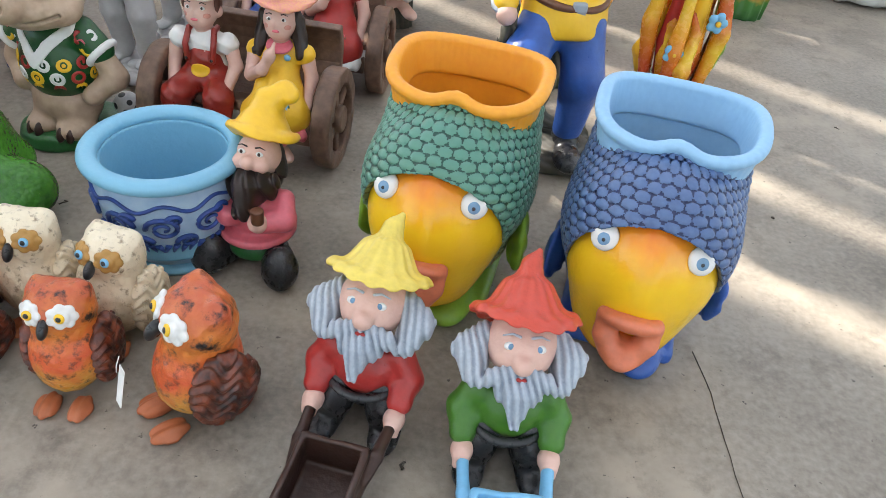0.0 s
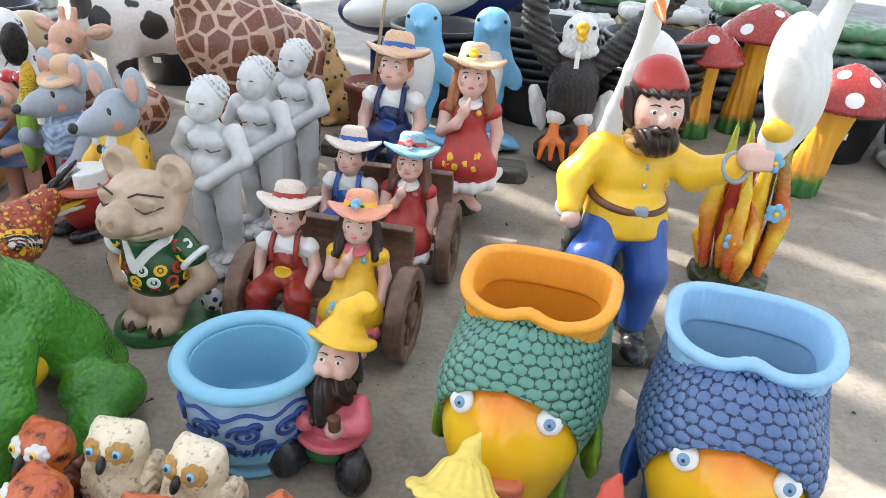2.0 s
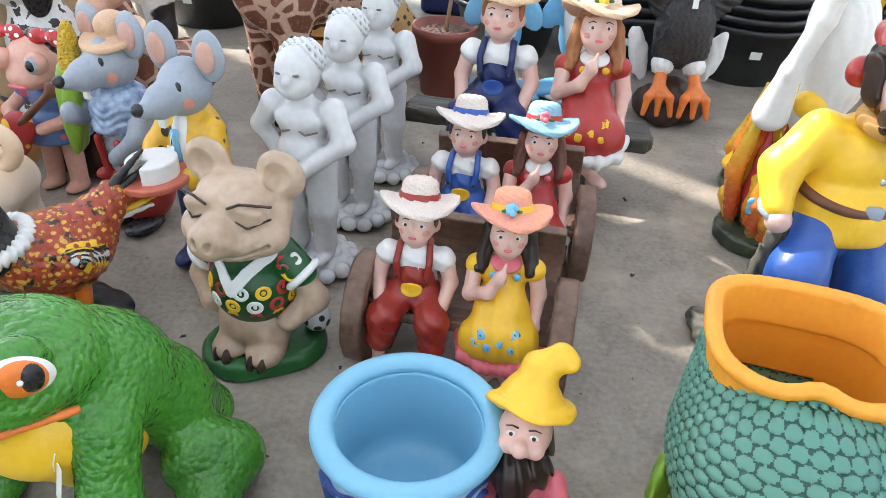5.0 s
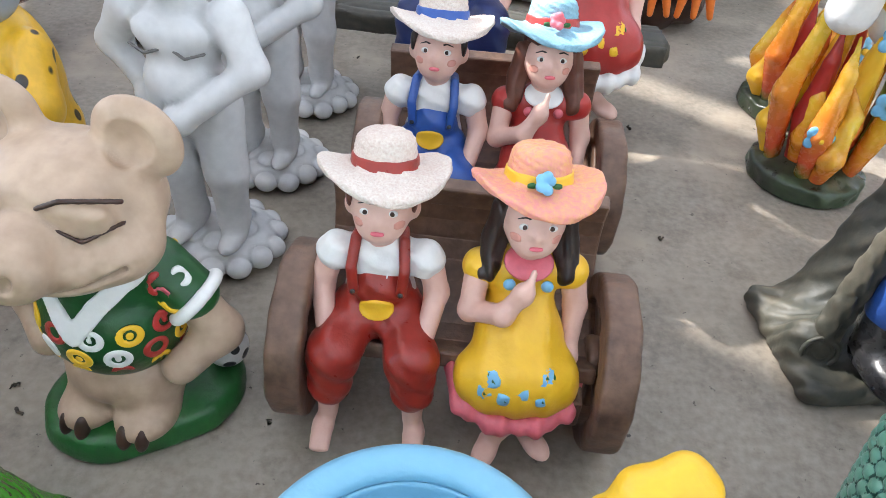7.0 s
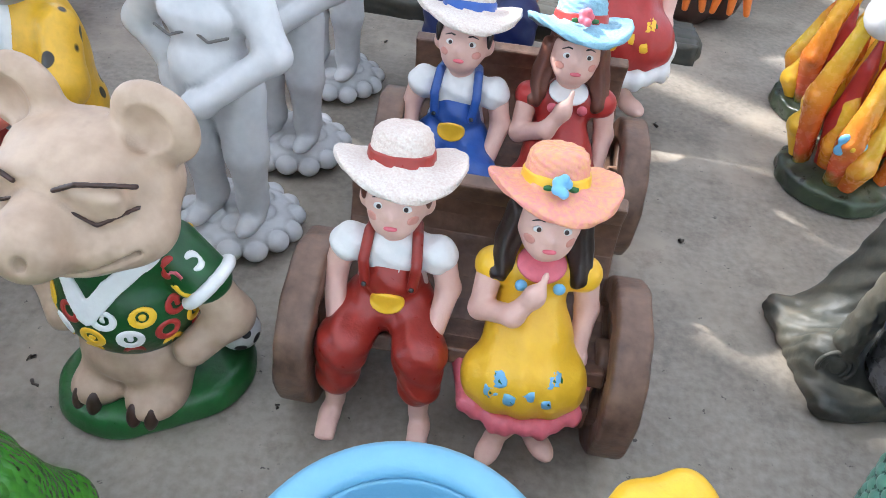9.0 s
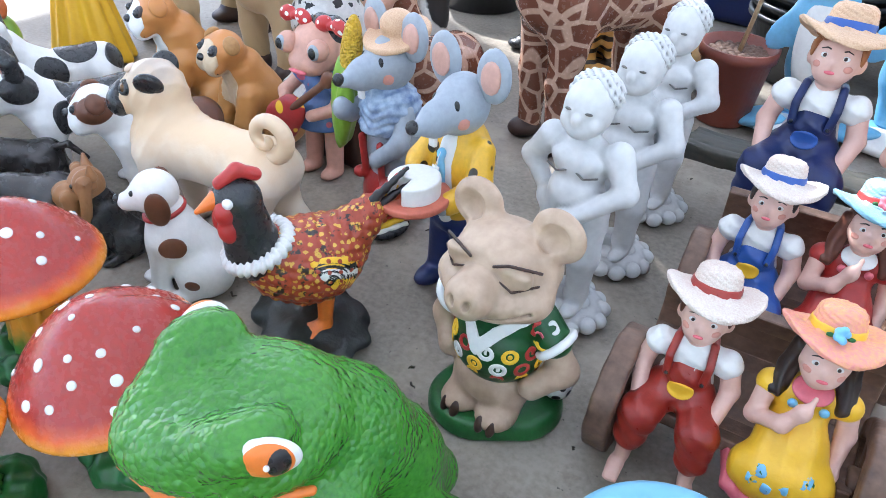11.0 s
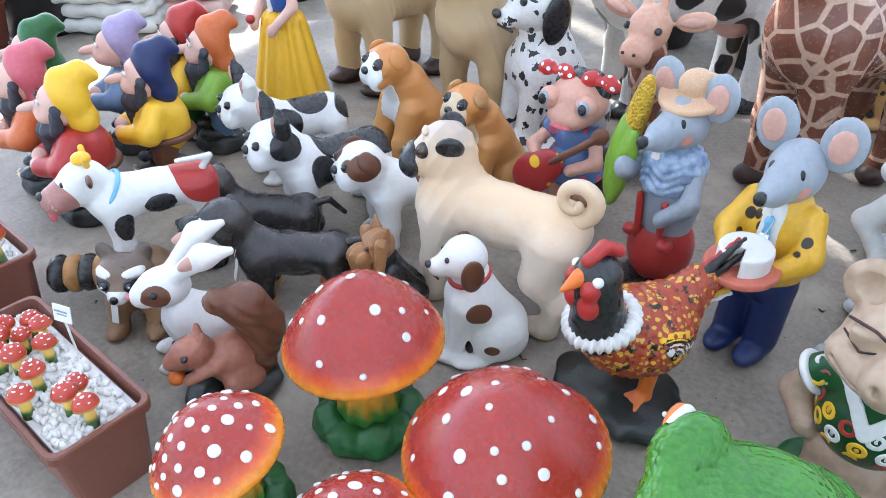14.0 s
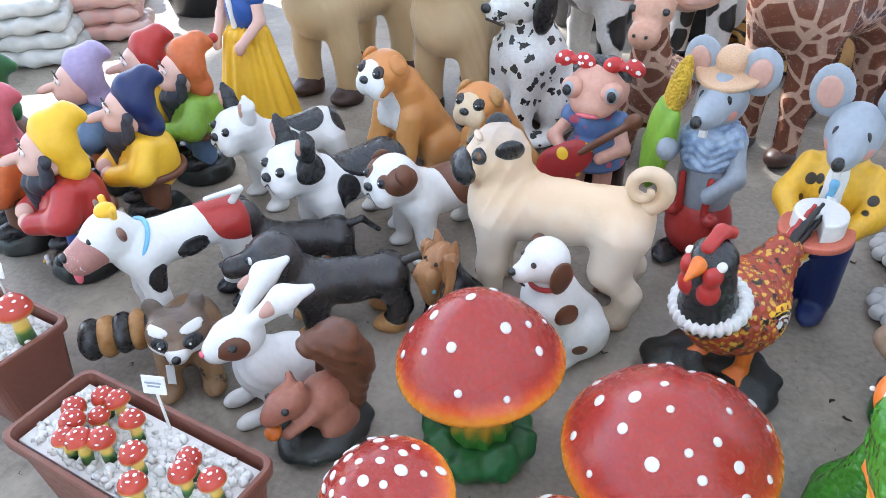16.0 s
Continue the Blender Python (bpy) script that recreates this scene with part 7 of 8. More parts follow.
BEARDK = mat("dark_beard_paint", (0.06, 0.065, 0.085), 0.45, 0.25, (0.02, 0.02, 0.03))
LILAC = mat("lilac_paint", (0.4, 0.33, 0.52), 0.45)
GREYB = mat("grey_blue_paint", (0.12, 0.2, 0.33), 0.45)
PINKH = mat("pink_hood_paint", (0.62, 0.13, 0.17), 0.45)
OHOOD = mat("orange_hood_paint", (0.62, 0.15, 0.04), 0.45)
for lab, x, y, args, yw in (("dwarf statue with yellow hood and red coat", -3.86, 2.14, (YELLOW, RED, BLUE, True), -36), ("dwarf statue with blue hood and yellow coat", -3.83, 2.48, (NAVY, YELLOW, BROWN, True), -36), ("dwarf statue with pink hood and orange coat", -4.2, 2.19, (PINKH, OHOOD, BROWN, True), -36),
                            ("beardless dwarf statue with lilac hood and blue coat", -4.2, 2.62, (LILAC, GREYB, OHOOD, False), -36), ("dwarf statue with red hood and yellow coat", -4.09, 2.86, (RED, YELLOW, GREEN, True), -36), ("dwarf statue with orange hood and green coat", -3.88, 2.84, (OHOOD, LGREEN, GREYB, True), -36), ("dwarf statue with green hood and brown coat", -4.45, 2.4, (GREEN, BROWN, NAVY, True), -36)):
    figure("dwarf_statue", lab + " on rock base", "statue", x, y, yw, dwarf(*args), group="dwarf statues", scale=1.1)
g = [G(YELLOW, [D(0, 0, 0.2, 0.19, 0.2, 0.02, 0.1), S(0, 0, 0.42, 0.1, 0.09, 0.05)], 0.03, disp=lambda P: 0.008 * np.sin(13 * np.arctan2(P[..., 1], P[..., 0])), q=64), G(BLUE, [S(0, 0, 0.53, 0.08, 0.065, 0.1)], 0, q=40), G(WHITE, [L([(0, -0.06, 0.47), (0, -0.068, 0.58)], 0.012)], 0, q=24), G(SKIN, mir(L([(0.09, 0, 0.6), (0.115, -0.02, 0.5), (0.08, -0.1, 0.42)], 0.026, 0.02), S(0.07, -0.115, 0.4, 0.022, 0.022, 0.028)) + flat([L([(0, 0, 0.6), (0, 0, 0.7)], 0.03), S(0, -0.01, 0.75, 0.06, 0.06, 0.075)]), 0.015, q=70), G(BLUE, mir(S(0.09, 0, 0.6, 0.045)), 0, q=40), G(HAIR, [S(0, 0.02, 0.77, 0.072, 0.065, 0.075)], 0, q=36), G(RED, [S(-0.07, -0.13, 0.43, 0.022)], 0, q=16)]
figure("lady_statue", "lady statue in flowing yellow skirt and blue bodice", "statue", -3.93, 3.36, -12, g, scale=1.05)

# big animals behind
DALM = spotted("dalmatian_paint", (0.76, 0.75, 0.72), (0.02, 0.02, 0.02), 17, 0.3, jag=0.05)
figure("dog_statue", "seated white Dalmatian statue with black spots", "statue", -2.66, 3.72, -34, sitting(DALM, 0.78, None, ("drop", BLACK), muzzle=0.03))
LION = fade("lion_paint", [(0.0, (0.22, 0.12, 0.06)), (0.06, (0.5, 0.36, 0.19)), (0.5, (0.56, 0.42, 0.25)), (1.0, (0.5, 0.33, 0.15))], bump=0.4)
for x, y in ((-3.72, 3.98), (-3.02, 3.95)):
    g = quadruped(LION, 0.62, 0.62, 0.16, 0.06, (-0.36, 0.78, 0.15), (0.06, 0.08, 0.03), ("fold", LION), sock=DBROWN, relief=wr)
    figure("lion_statue", "large tan lion statue standing behind the dogs", "statue", x, y, -12, g, group="lion statues", scale=1.05)
GIR = spotted("giraffe_paint", (0.56, 0.36, 0.26), (0.17, 0.06, 0.035), 9.5, 0.06, "net", rough=0.28)
pats = GIR
g = [G(GIR, flat([L([(0, -0.2, 0.66), (0, 0.0, 0.68), (0, 0.25, 0.6)], [0.2, 0.19, 0.17]), L([(0, -0.22, 0.72), (0, -0.3, 1.0), (0, -0.36, 1.5)], [0.17, 0.11, 0.08])]) + mir(L([(0.1, -0.22, 0.6), (0.1, -0.23, 0.3), (0.1, -0.23, 0.04)], [0.1, 0.06, 0.05]), L([(0.1, 0.24, 0.55), (0.11, 0.27, 0.3), (0.11, 0.25, 0.04)], [0.1, 0.06, 0.05])), 0.05, q=110, hi=0.014), G(DBROWN, mir(S(0.1, -0.25, 0.04, 0.06, 0.08, 0.045), S(0.11, 0.23, 0.04, 0.06, 0.08, 0.045)), 0, q=60), G(CREAM, [S(0, -0.46, 1.55, 0.07, 0.15, 0.075)], 0, q=30)]
figure("giraffe_statue", "tall giraffe statue with glossy brown patches", "statue", -1.52, 3.98, -34, g)
g = [G(GIR, flat([L([(0, 0.12, 0.32), (0, 0.05, 0.5), (0, 0.02, 0.62)], [0.085, 0.07, 0.06]), L([(0, 0.2, 0.28), (0, 0.4, 0.26)], 0.13)]) + mir(L([(0.07, 0.15, 0.25), (0.08, 0.12, 0.03)], 0.05, 0.04)), 0.04, q=70)]
hd = [S(0, -0.02, 0.7, 0.075, 0.085, 0.085), S(0, -0.1, 0.635, 0.058, 0.06, 0.055)]
PINKG = mat("giraffe_face_paint", (0.6, 0.36, 0.26), 0.4, 0.2, (0.45, 0.2, 0.12))
g += [G(PINKG, hd + mir(S(0.15, 0.02, 0.745, 0.075, 0.016, 0.036, (0, -16, 0)), L([(0.03, 0.0, 0.77), (0.035, 0.01, 0.83)], 0.016, 0.014)), 0.025, q=64), G(BLACK, mir(S(0.06, -0.075, 0.715, 0.014), S(0.022, -0.158, 0.645, 0.007)), 0, q=50), G(EARIN, mir(S(0.15, 0.006, 0.745, 0.052, 0.008, 0.02, (0, -16, 0))), 0, q=50)]
figure("giraffe_statue", "young giraffe statue with pink ears", "statue", -2.15, 3.42, -8, g)
COWB = spotted("cow_paint", (0.72, 0.7, 0.66), (0.02, 0.02, 0.02), 5, 0.36, jag=0.06)
g = quadruped(COWB, 0.85, 0.8, 0.2, 0.06, (-0.5, 0.95, 0.14), (0.12, 0.09, 0.05), ("side", BLACK), sock=BLACK) + [G(EARIN, [S(0, 0.22, 0.4, 0.1, 0.1, 0.07)], 0, q=30)]
figure("cow_statue", "large black and white cow statue behind giraffes", "statue", -2.28, 4.5, -50, g)
LEO = spotted("leopard_paint", (0.6, 0.36, 0.13), (0.03, 0.02, 0.015), 22, 0.27)
g = sitting(LEO, 0.6, None, ("fold", LEO), muzzle=0.04) + [G(RED, [S(0, -0.19, 0.42, 0.035, 0.03, 0.03)], 0, q=20), G(WHITE, mir(L([(0.02, -0.215, 0.46), (0.02, -0.22, 0.43)], 0.007, 0.003)), 0, q=20), G(LEO, [S(0, -0.16, 0.39, 0.045, 0.05, 0.02)], 0, q=24)]
figure("leopard_statue", "roaring spotted leopard statue", "statue", -1.38, 4.8, -60, g, scale=1.03)
TIG = mat("tiger_paint", (0.6, 0.32, 0.08), 0.45)
n, l = TIG.node_tree.nodes, TIG.node_tree.links
wv = n.new("ShaderNodeTexWave")
wv.inputs["Scale"].default_value, wv.inputs["Distortion"].default_value, wv.bands_direction = 6, 6, "Z"
tc = next(x for x in n if x.bl_idname == "ShaderNodeTexCoord")
l.new(tc.outputs["Object"], wv.inputs["Vector"])
rr = n.new("ShaderNodeMapRange")
rr.inputs["From Min"].default_value, rr.inputs["From Max"].default_value = 0.68, 0.76
l.new(wv.outputs["Fac"], rr.inputs["Value"])
mx = n.new("ShaderNodeMix")
mx.data_type = "RGBA"
bs = n["Principled BSDF"].inputs["Base Color"]
l.new(bs.links[0].from_socket, mx.inputs["A"])
mx.inputs["B"].default_value = (0.02, 0.015, 0.012, 1)
l.new(rr.outputs[0], mx.inputs["Factor"])
l.new(mx.outputs["Result"], bs)
figure("tiger_statue", "seated striped tiger statue behind the giraffe", "statue", -1.78, 4.85, -30, sitting(TIG, 0.72, WHITE, ("fold", TIG), broad=1.1))
g = [G(NAVY, [S(0, 0, 0.62, 0.75, 0.3, 0.28, (0, -14, 0)), L([(0.6, 0, 0.72), (0.95, 0, 0.95), (1.15, 0, 1.1)], [0.15, 0.08, 0.1])], 0.08, q=64), G(WHITE, [S(-0.05, -0.14, 0.6, 0.6, 0.22, 0.17, (0, -14, 0))], 0, q=50), G(NAVY, [B(0, 0, 0.14, 0.4, 0.2, 0.14, 0.05)], 0, q=40), G(NAVY, mir(S(1.15, 0, 1.1, 0.06, 0.2, 0.05))[:1], 0, q=30)]
figure("whale_statue", "large dark blue whale statue with white belly", "statue", -1.05, 6.1, -6, g)


# ---- long planters of pebbles and toadstools ----
TERRA = mat("brown_plastic", (0.2, 0.075, 0.05), 0.42, 0.1, (0.15, 0.05, 0.035))
PEB = mat("white_pebbles", (0.75, 0.74, 0.71), 0.6, 0.12, (0.55, 0.53, 0.5))
MCAP = fade("small_cap_paint", [(0.0, (0.75, 0.42, 0.1)), (0.006, (0.5, 0.06, 0.03)), (0.04, (0.42, 0.04, 0.03))], wob=0.002, rough=0.35)
MSTEM = fade("small_stem_paint", [(0.0, (0.03, 0.12, 0.03)), (0.02, (0.1, 0.22, 0.04)), (0.03, (0.75, 0.5, 0.1)), (0.07, (0.8, 0.6, 0.25))], wob=0.004)
mini_cap = lambda: lathe([(0.002, 0.03), (0.012, 0.027), (0.022, 0.018), (0.0275, 0.006), (0.028, 0.0), (0.02, -0.003), (0.004, 0.0)], 24)
mini_stem = lambda: lathe([(0.014, 0.0), (0.012, 0.03), (0.01, 0.06), (0.009, 0.066)], 14)


def mini(x, y, z, s, tilt, seed):
    t = thing("toadstool_ornament", "tiny red toadstool stuck in white pebbles", "ornament", x, y, seed * 40, z, group="tiny toadstools")
    t.scale = (s, s, s)
    part("stem", mini_stem(), MSTEM, t)
    c = part("cap", mini_cap(), MCAP, t, m=pose(0, 0, 0.06, tilt[0], tilt[1], 0))
    r = random.Random(seed)
    for i in range(11):
        a, f = i * 2.4, math.sqrt((i + 0.5) / 11) * 0.023
        zz = 0.03 - 0.024 * (f / 0.0275) ** 2
        d = 0.3 + 0.2 * r.random()
        part("dot", DOT, None, c, m=pose(f * math.cos(a), f * math.sin(a), zz, 0, 0, 0) @ Matrix.Diagonal((d, d, 0.35, 1)))


def planter(x, y, yaw, minis, seed, sign):
    ln, wd, ht = 0.3, 0.118, 0.25
    p = thing("planter_box", "long brown plastic planter box filled with white pebbles", "planter", x, y, yaw, group="planter boxes")
    bm = bmesh.new()
    loops = []
    for sx, z in ((0.8, 0.0), (0.82, 0.006), (0.97, ht - 0.03), (1.06, ht - 0.03), (1.07, ht - 0.005), (1.05, ht), (0.97, ht), (0.94, ht - 0.05), (0.5, ht - 0.05)):
        hx, hy, rc, row = ln - (1 - sx) * 0.13, wd - (1 - sx) * 0.13, 0.03, []
        for cx, cy, a0 in ((1, 1, 0), (-1, 1, 90), (-1, -1, 180), (1, -1, 270)):
            for k in range(5):
                a = radians(a0 + 22.5 * k)
                row.append(bm.verts.new((cx * (hx - rc) + rc * math.cos(a), cy * (hy - rc) + rc * math.sin(a), z)))
        loops.append(row)
    for a, b in zip(loops, loops[1:]):
        for j in range(20):
            bm.faces.new((a[j], a[(j + 1) % 20], b[(j + 1) % 20], b[j])).smooth = False
    bm.faces.new(loops[0][::-1])
    bm.faces.new(loops[-1])
    bmesh.ops.recalc_face_normals(bm, faces=bm.faces[:])
    part("box", bm, TERRA, p)
    r = random.Random(seed)
    bm = bmesh.new()
    for i in range(620):
        s = r.uniform(0.007, 0.014)
        m = pose(r.uniform(-0.27, 0.27), r.uniform(-0.088, 0.088), ht - 0.028 + r.uniform(-0.008, 0.009), r.uniform(0, 360), r.uniform(0, 360), 0) @ Matrix.Diagonal((s * 1.3, s, s * 0.75, 1))
        bmesh.ops.create_icosphere(bm, subdivisions=1, radius=1, matrix=m)
    for f in bm.faces:
        f.smooth = True
    part("gravel_bed", box(0.283, 0.1, 0.01, 0.002, pose(0, 0, ht - 0.038)), PEB, p)
    tagged(part("pebbles", bm, PEB, p, "loose white pebbles"), kind="stuff")
    for i, (u, v, s) in enumerate(minis):
        w = p.matrix_basis @ Vector((min(0.25, u + 0.05), v, ht - 0.028))
        mini(w.x, w.y, w.z, s, (r.uniform(-10, 10), r.uniform(-10, 10)), i + seed)
    w = p.matrix_basis @ Vector(sign)
    sg = thing("price_sign", "small white plastic price sign stuck in pebbles", "sign", w.x, w.y, yaw + 20, w.z)
    part("stake", box(0.0035, 0.0015, 0.065, 0.0008, pose(0, 0, 0.065)), PAPER, sg)
    part("plate", box(0.028, 0.0018, 0.024, 0.0015, pose(0, 0, 0.145, -12, 0, 0)), PAPER, sg)
    for k in range(3):
        part("text_line", box(0.019 - 0.004 * k, 0.0004, 0.0022, 0, pose(0, -0.0025, 0.153 - 0.01 * k, -12, 0, 0)), mat("faded_ink", (0.35, 0.38, 0.45), 0.7), sg)
    return p


planter(-2.94, 1.4, -7.5, [(-0.2, 0.055, 1), (-0.155, 0.06, 1.05), (-0.235, 0.0, 1), (-0.2, -0.03, 1.05), (-0.165, 0.012, 0.9), (-0.175, -0.07, 1), (-0.135, -0.06, 1.1), (-0.095, -0.035, 1.1), (-0.08, 0.035, 1.05), (0.0, -0.03, 1.1), (0.11, 0.02, 1.0), (0.13, -0.015, 1.1), (0.2, 0.0, 1.1), (0.06, -0.085, 1.1)], 11, (0.02, 0.085, 0.235))
planter(-3.74, 1.61, -8, [(0.21, 0.03, 1.7), (0.06, -0.03, 1.6), (-0.12, 0.04, 1.5)], 47, (0.12, 0.08, 0.235))

# ---- stacks behind ----
TUB = mat("black_plastic", (0.012, 0.012, 0.013), 0.38, 0.2, (0.03, 0.03, 0.03), 30, 0.1)


def tub_stack(x, y, n, R, yaw=0):
    """Nested black tubs with rolled rims."""
    for i in range(n):
        z = i * 0.06
        t = thing("plant_tub", "black plastic plant tub nested in a stack", "pot", x, y, yaw, z, group="black tubs")
        prof = [(R * 0.72, 0.0), (R * 0.74, 0.01), (R * 0.95, 0.3), (R * 1.03, 0.305), (R * 1.04, 0.335), (R * 0.98, 0.34), (R * 0.93, 0.3), (R * 0.71, 0.03), (R * 0.1, 0.03)]
        part("tub", lathe(prof, 48), TUB, t)
        lab = part("label", box(0.03, 0.002, 0.022, 0.0005, pose(0, -R * 0.935, 0.2, 12, 0, 0)), PAPER, t, "small white paper label") if i == 0 else None


for x, y, n, R in ((-0.78, 5.3, 5, 0.33), (-0.08, 5.35, 6, 0.34), (0.62, 5.3, 6, 0.33), (1.75, 5.25, 1, 0.34), (2.5, 5.5, 2, 0.34), (-1.95, 5.35, 3, 0.36), (-2.75, 5.4, 2, 0.36), (-5.35, 4.85, 1, 0.34), (-4.4, 5.5, 2, 0.34), (-6.1, 3.35, 3, 0.3)):
    tub_stack(x, y, n, R)


def bag_mesh(col, seed):
    r = random.Random(seed)
    ph = r.random() * 6
    dp = lambda P: 0.007 * np.sin(P[..., 0] * 35 + ph + 2 * np.sin(P[..., 1] * 22)) + 0.005 * np.sin(P[..., 1] * 60 + ph) * np.sin(P[..., 0] * 48)
    return mesh_of("soil_bag", [G(col, [B(0, 0, 0.06, 0.3, 0.19, 0.045, 0.04), S(0, 0, 0.06, 0.27, 0.17, 0.062)], 0.03, disp=dp, q=50, hi=0.014)])


PWHITE = mat("white_plastic_sack", (0.6, 0.6, 0.57), 0.35, 0.2, (0.35, 0.36, 0.33), 14, 0.6)
PGREY = mat("grey_plastic_sack", (0.12, 0.13, 0.13), 0.3, 0.25, (0.04, 0.05, 0.05), 14, 0.6)
PGREEN = mat("green_plastic_sack", (0.05, 0.2, 0.07), 0.35, 0.25, (0.3, 0.35, 0.3), 14, 0.5)
PREDS = mat("red_striped_sack", (0.45, 0.1, 0.07), 0.4, 0.25, (0.6, 0.55, 0.45), 14, 0.5)
PSTRAW = mat("straw_sack", (0.5, 0.42, 0.2), 0.45, 0.25, (0.35, 0.28, 0.1), 14, 0.5)
PPINK = mat("pink_plastic_sack", (0.6, 0.33, 0.28), 0.35, 0.25, (0.55, 0.45, 0.4), 14, 0.6)
bags = {m: [bag_mesh(m, i) for i in range(2)] for m in (PWHITE, PGREY, PGREEN, PREDS, PSTRAW, PPINK)}
words = {PWHITE: "white", PGREY: "dark grey", PGREEN: "green", PREDS: "red striped", PSTRAW: "straw coloured", PPINK: "pink"}
rb = random.Random(9)
for x, y, seq in ((-0.55, 6.1, [PGREY, PGREY, PWHITE, PGREY, PGREY]), (0.05, 6.05, [PGREY, PGREY, PWHITE, PWHITE, PWHITE, PWHITE]), (0.72, 6.05, [PREDS, PREDS, PREDS, PREDS, PSTRAW, PSTRAW, PWHITE]), (1.38, 6.1, [PGREY] * 7 + [PGREEN]), (1.55, 6.75, [PGREY] * 9), (0.4, 6.8, [PGREY] * 6 + [PGREEN]), (-0.3, 6.75, [PGREY] * 7), (2.05, 6.05, [PGREEN, PGREY, PGREY, PGREY, PGREY, PGREEN, PGREEN]), (2.75, 5.95, [PWHITE, PWHITE, PGREEN, PWHITE, PGREEN]), (2.35, 5.0, [PWHITE, PWHITE, PWHITE]), (3.3, 5.4, [PWHITE, PGREEN, PWHITE]),
                  (-5.65, 4.15, [PPINK] * 4), (-6.2, 4.7, [PPINK] * 3), (-5.75, 3.62, [PWHITE] * 4), (-4.8, 6.3, [PWHITE] * 4), (-3.7, 6.4, [PGREY] * 5), (-2.6, 6.5, [PGREY] * 6)):
    z = 0.0
    yw = rb.uniform(-8, 8) + (40 if x < -5 else 0)
    for m in seq:
        ob = new("soil_bag", rb.choice(bags[m]))
        ob.matrix_basis = pose(x + rb.uniform(-0.03, 0.03), y + rb.uniform(-0.03, 0.03), z, 0, 0, yw + rb.uniform(-5, 5) + rb.choice((0, 180)))
        tagged(ob, "%s plastic soil bag lying in a stack" % words[m], "bag", "soil bags")
        z += 0.098
tpot = thing("plant_pot", "dark red plastic plant pot standing on the floor", "pot", -6.05, 2.95)
part("pot", lathe([(0.12, 0.0), (0.16, 0.27), (0.175, 0.27), (0.178, 0.31), (0.165, 0.31), (0.15, 0.26), (0.02, 0.25)], 40), CLAYPOT, tpot)

# ---- price tags ----
def price_tag(x, y, z, yaw, ln=0.085, tilt=-14, text=""):
    """A paper strip on a thread, with its written lines."""
    t = thing("price_tag", "white paper price tag hanging on a thread", "tag", x, y, yaw, z, group="price tags")
    part("strip", box(0.0125, 0.0012, ln / 2, 0.0006, pose(0, 0, -ln / 2, tilt, 0, 0)), PAPER, t)
    part("thread", tube([(0, 0.0, -0.006), (0.008, 0.002, 0.02), (0.012, 0.01, 0.045)], 0.0012, 6), PAPER, t)
    if text:
        cu = bpy.data.curves.new("text", "FONT")
        cu.body, cu.size, cu.extrude = text, 0.017, 0.0002
        cu.materials.append(INK)
        ob = new("text", cu)
        ob.parent = t
        ob.matrix_basis = pose(0.006, -0.0018 - 0.24 * ln * 0.25, -ln * 0.95, 90 + tilt, 0, 0) @ pose(0, 0, 0, 0, 0, 90)
    else:
        for k in range(2):
            part("text_line", box(0.0016, 0.0003, ln * 0.26, 0, pose(-0.003 + 0.006 * k, -0.0016, -ln * 0.55, tilt, 0, 0)), INK, t)


price_tag(-0.735, 2.388, 0.3, 0, text="R$39,00")
for x, y, z, yw, ln in ((-1.845, 2.185, 0.37, -42, 0.085), (-2.42, 2.46, 0.48, -60, 0.075), (-2.93, 2.03, 0.2, -30, 0.075), (0.13, 4.3, 0.68, 0, 0.09), (-0.475, 1.275, 0.2, -45, 0.095), (-3.14, 1.72, 0.13, 14, 0.06), (-1.24, 1.62, 0.33, -40, 0.08), (-2.0, 1.93, 0.12, -30, 0.05), (-1.53, 2.64, 0.47, -14, 0.05)):
    price_tag(x, y, z, yw, ln)

# ---- litter and cracks on the floor ----
rl = random.Random(21)
LITTER = mat("dry_litter", (0.06, 0.045, 0.03), 0.8, 0.2)
for i in range(46):
    x, y = rl.uniform(-4.5, 1.8), rl.uniform(1.2, 4.6)
    if i < 8:
        x, y = ((-0.93, 2.32), (-1.3, 2.0), (-1.42, 2.35), (-1.39, 2.3), (-2.06, 2.33), (-0.9, 2.1), (0.6, 1.9), (-1.55, 2.05))[i]
    pts = [(x, y, 0.004)]
    for k in range(3):
        pts.append((pts[-1][0] + rl.uniform(-0.012, 0.012), pts[-1][1] + rl.uniform(-0.012, 0.012), 0.005))
    bmx = tube(pts, rl.uniform(0.002, 0.005), 6, 0.0015)
    me = bpy.data.meshes.new("leaf_scrap")
    bmx.to_mesh(me)
    bmx.free()
    me.materials.append(LITTER)
    tagged(new("leaf_scrap", me), "dry brown leaf scrap lying on concrete floor", "litter", "floor litter")
crk = [(0.765, 1.78, 0.0015)]
for k in range(16):
    crk.append((crk[-1][0] + 0.005 + rl.uniform(-0.008, 0.008), crk[-1][1] - 0.045, 0.0015))
me = bpy.data.meshes.new("floor_crack")
bmx = tube(crk, 0.0014, 5, 0.0007)
bmx.to_mesh(me)
bmx.free()
me.materials.append(LITTER)
tagged(new("floor_crack", me), "thin dark crack across the concrete floor", "crack", kind="structure")

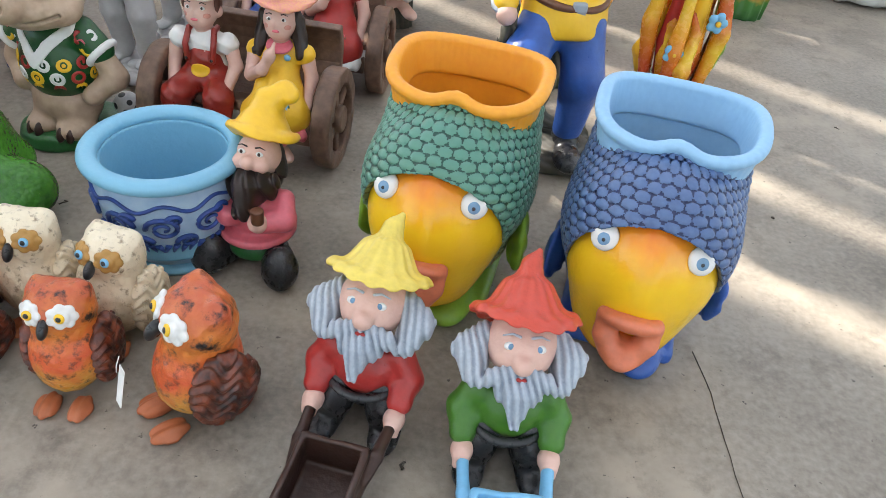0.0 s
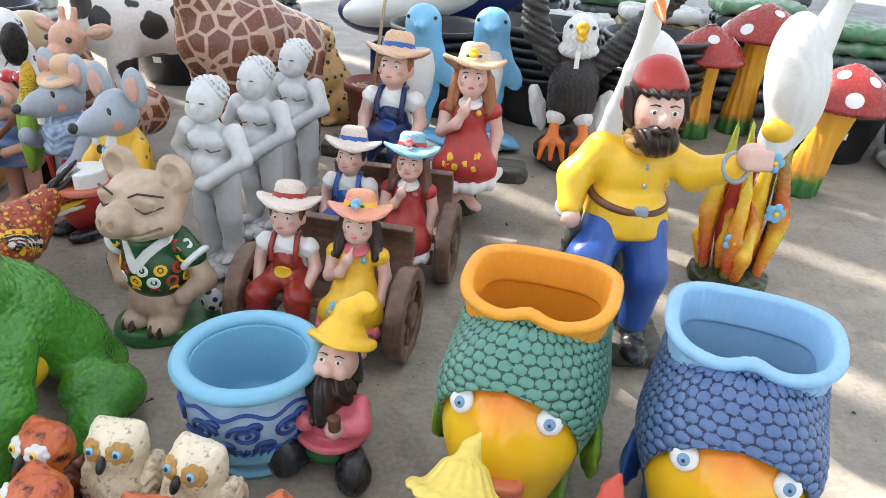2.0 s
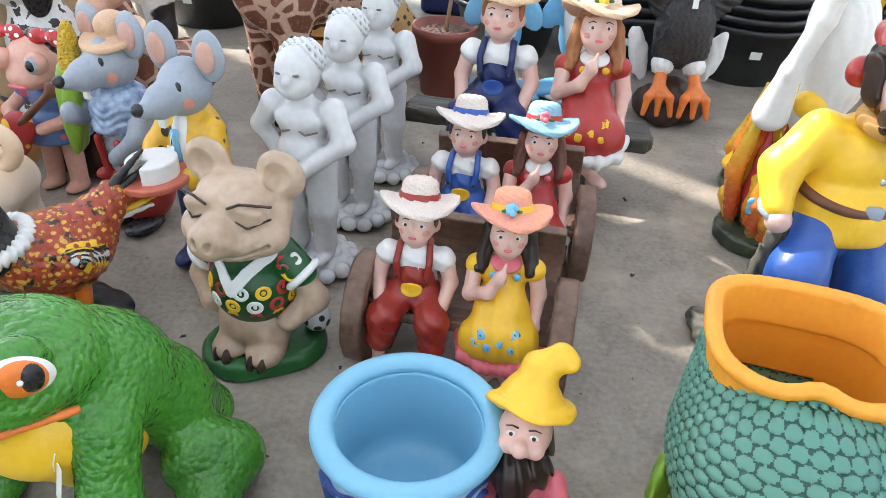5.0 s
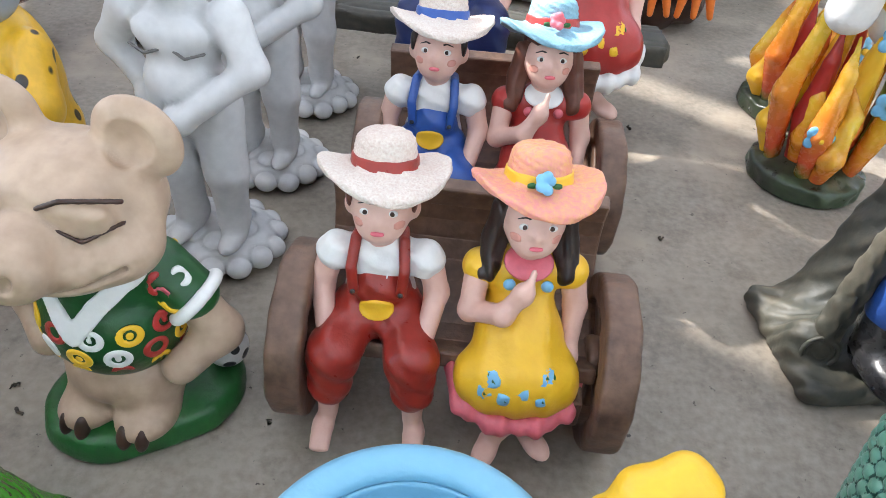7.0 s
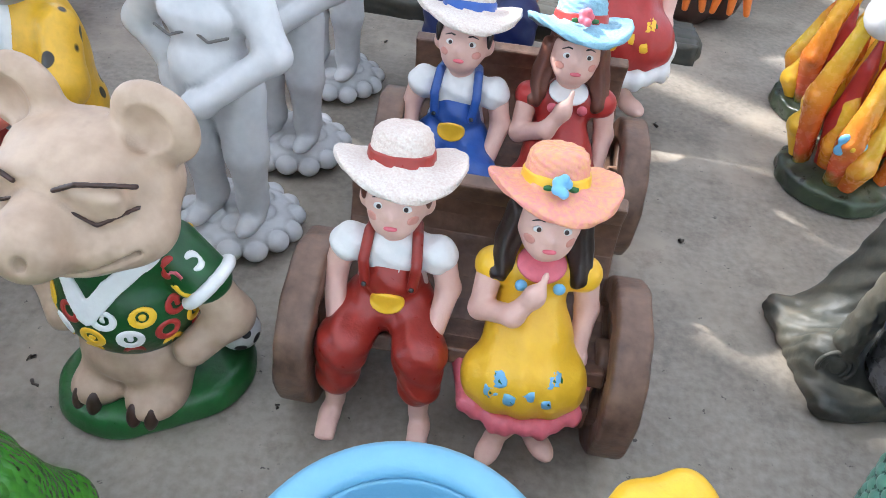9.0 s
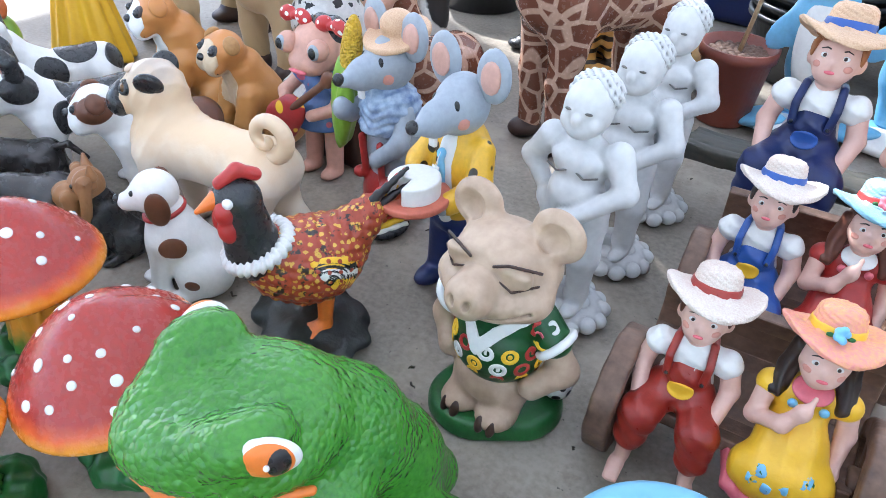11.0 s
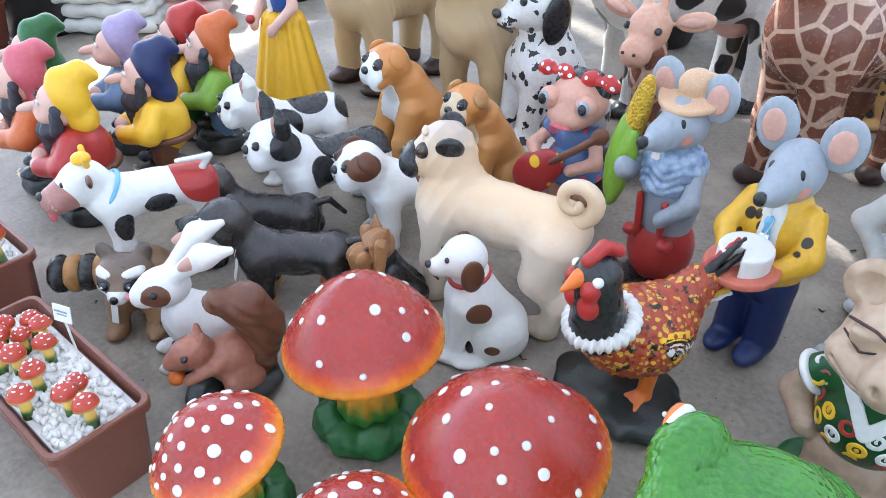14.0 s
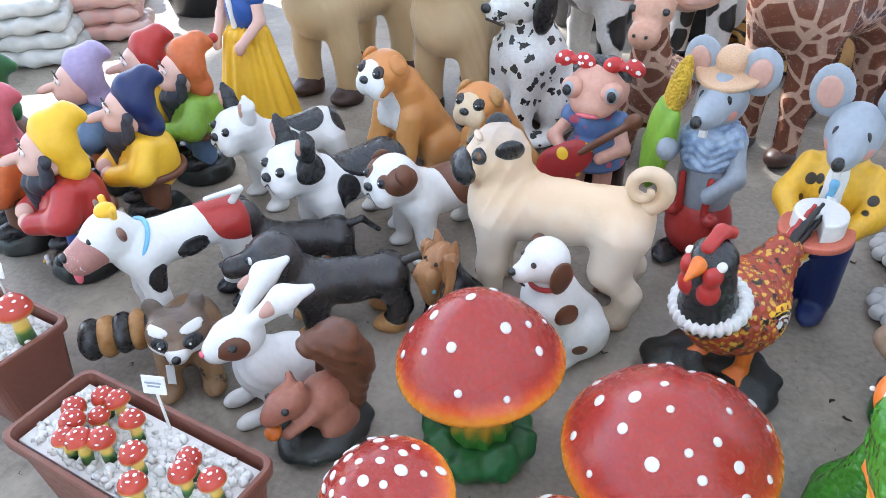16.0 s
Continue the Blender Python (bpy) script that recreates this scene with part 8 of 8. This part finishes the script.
# ---- roof ----
# Unseen roof added to soften the light; its gaps throw the floor's sun streaks.
ROOF = bpy.data.materials.new("translucent_roof_sheet")
ROOF.use_nodes = True
n, l = ROOF.node_tree.nodes, ROOF.node_tree.links
tr, df, ms = n.new("ShaderNodeBsdfTranslucent"), n.new("ShaderNodeBsdfDiffuse"), n.new("ShaderNodeMixShader")
nz = n.new("ShaderNodeTexNoise")
nz.inputs["Scale"].default_value = 1.5
cr = n.new("ShaderNodeValToRGB")
cr.color_ramp.elements[0].color, cr.color_ramp.elements[1].color = (0.68, 0.7, 0.72, 1), (0.8, 0.82, 0.84, 1)
l.new(nz.outputs["Fac"], cr.inputs["Fac"])
l.new(cr.outputs["Color"], tr.inputs["Color"])
df.inputs["Color"].default_value = (0.7, 0.71, 0.72, 1)
ms.inputs["Fac"].default_value = 0.3
l.new(tr.outputs[0], ms.inputs[1])
l.new(df.outputs[0], ms.inputs[2])
l.new(ms.outputs[0], n["Material Output"].inputs["Surface"])
RZ = 3.4
shift = sd * (RZ / sd.z)
u, v = Vector((0.85, -0.527, 0)).normalized(), Vector((0.527, 0.85, 0)).normalized()
s0 = shift.dot(v)
gaps = [(2.33, 0.14), (2.86, 0.1), (3.25, 0.07), (3.75, 0.07), (4.56, 0.13)]
edges = [-9.0] + [e for c, w in gaps for e in (c - w / 2, c + w / 2)] + [14.0]
bm = bmesh.new()
for a, b in zip(edges[::2], edges[1::2]):
    quad = []
    for uu, vv in ((-1, a), (1, a), (1, b), (-1, b)):
        p = u * (uu * 11.0) + v * (vv + s0)
        quad.append(bm.verts.new((p.x + (0.0), p.y, RZ)))
    bm.faces.new(quad)
bmesh.ops.bisect_plane(bm, geom=bm.verts[:] + bm.edges[:] + bm.faces[:], plane_co=(-7.9, 0, 0), plane_no=(-1, 0, 0), clear_outer=True)
rf = new("unseen_roof", bpy.data.meshes.new("unseen_roof"))
bm.to_mesh(rf.data)
bm.free()
rf.data.materials.append(ROOF)
so = rf.modifiers.new("thick", "SOLIDIFY")
so.thickness = 0.004
tagged(rf, "unseen translucent roof sheets added to shape the light, with narrow gaps", "roof", kind="structure")
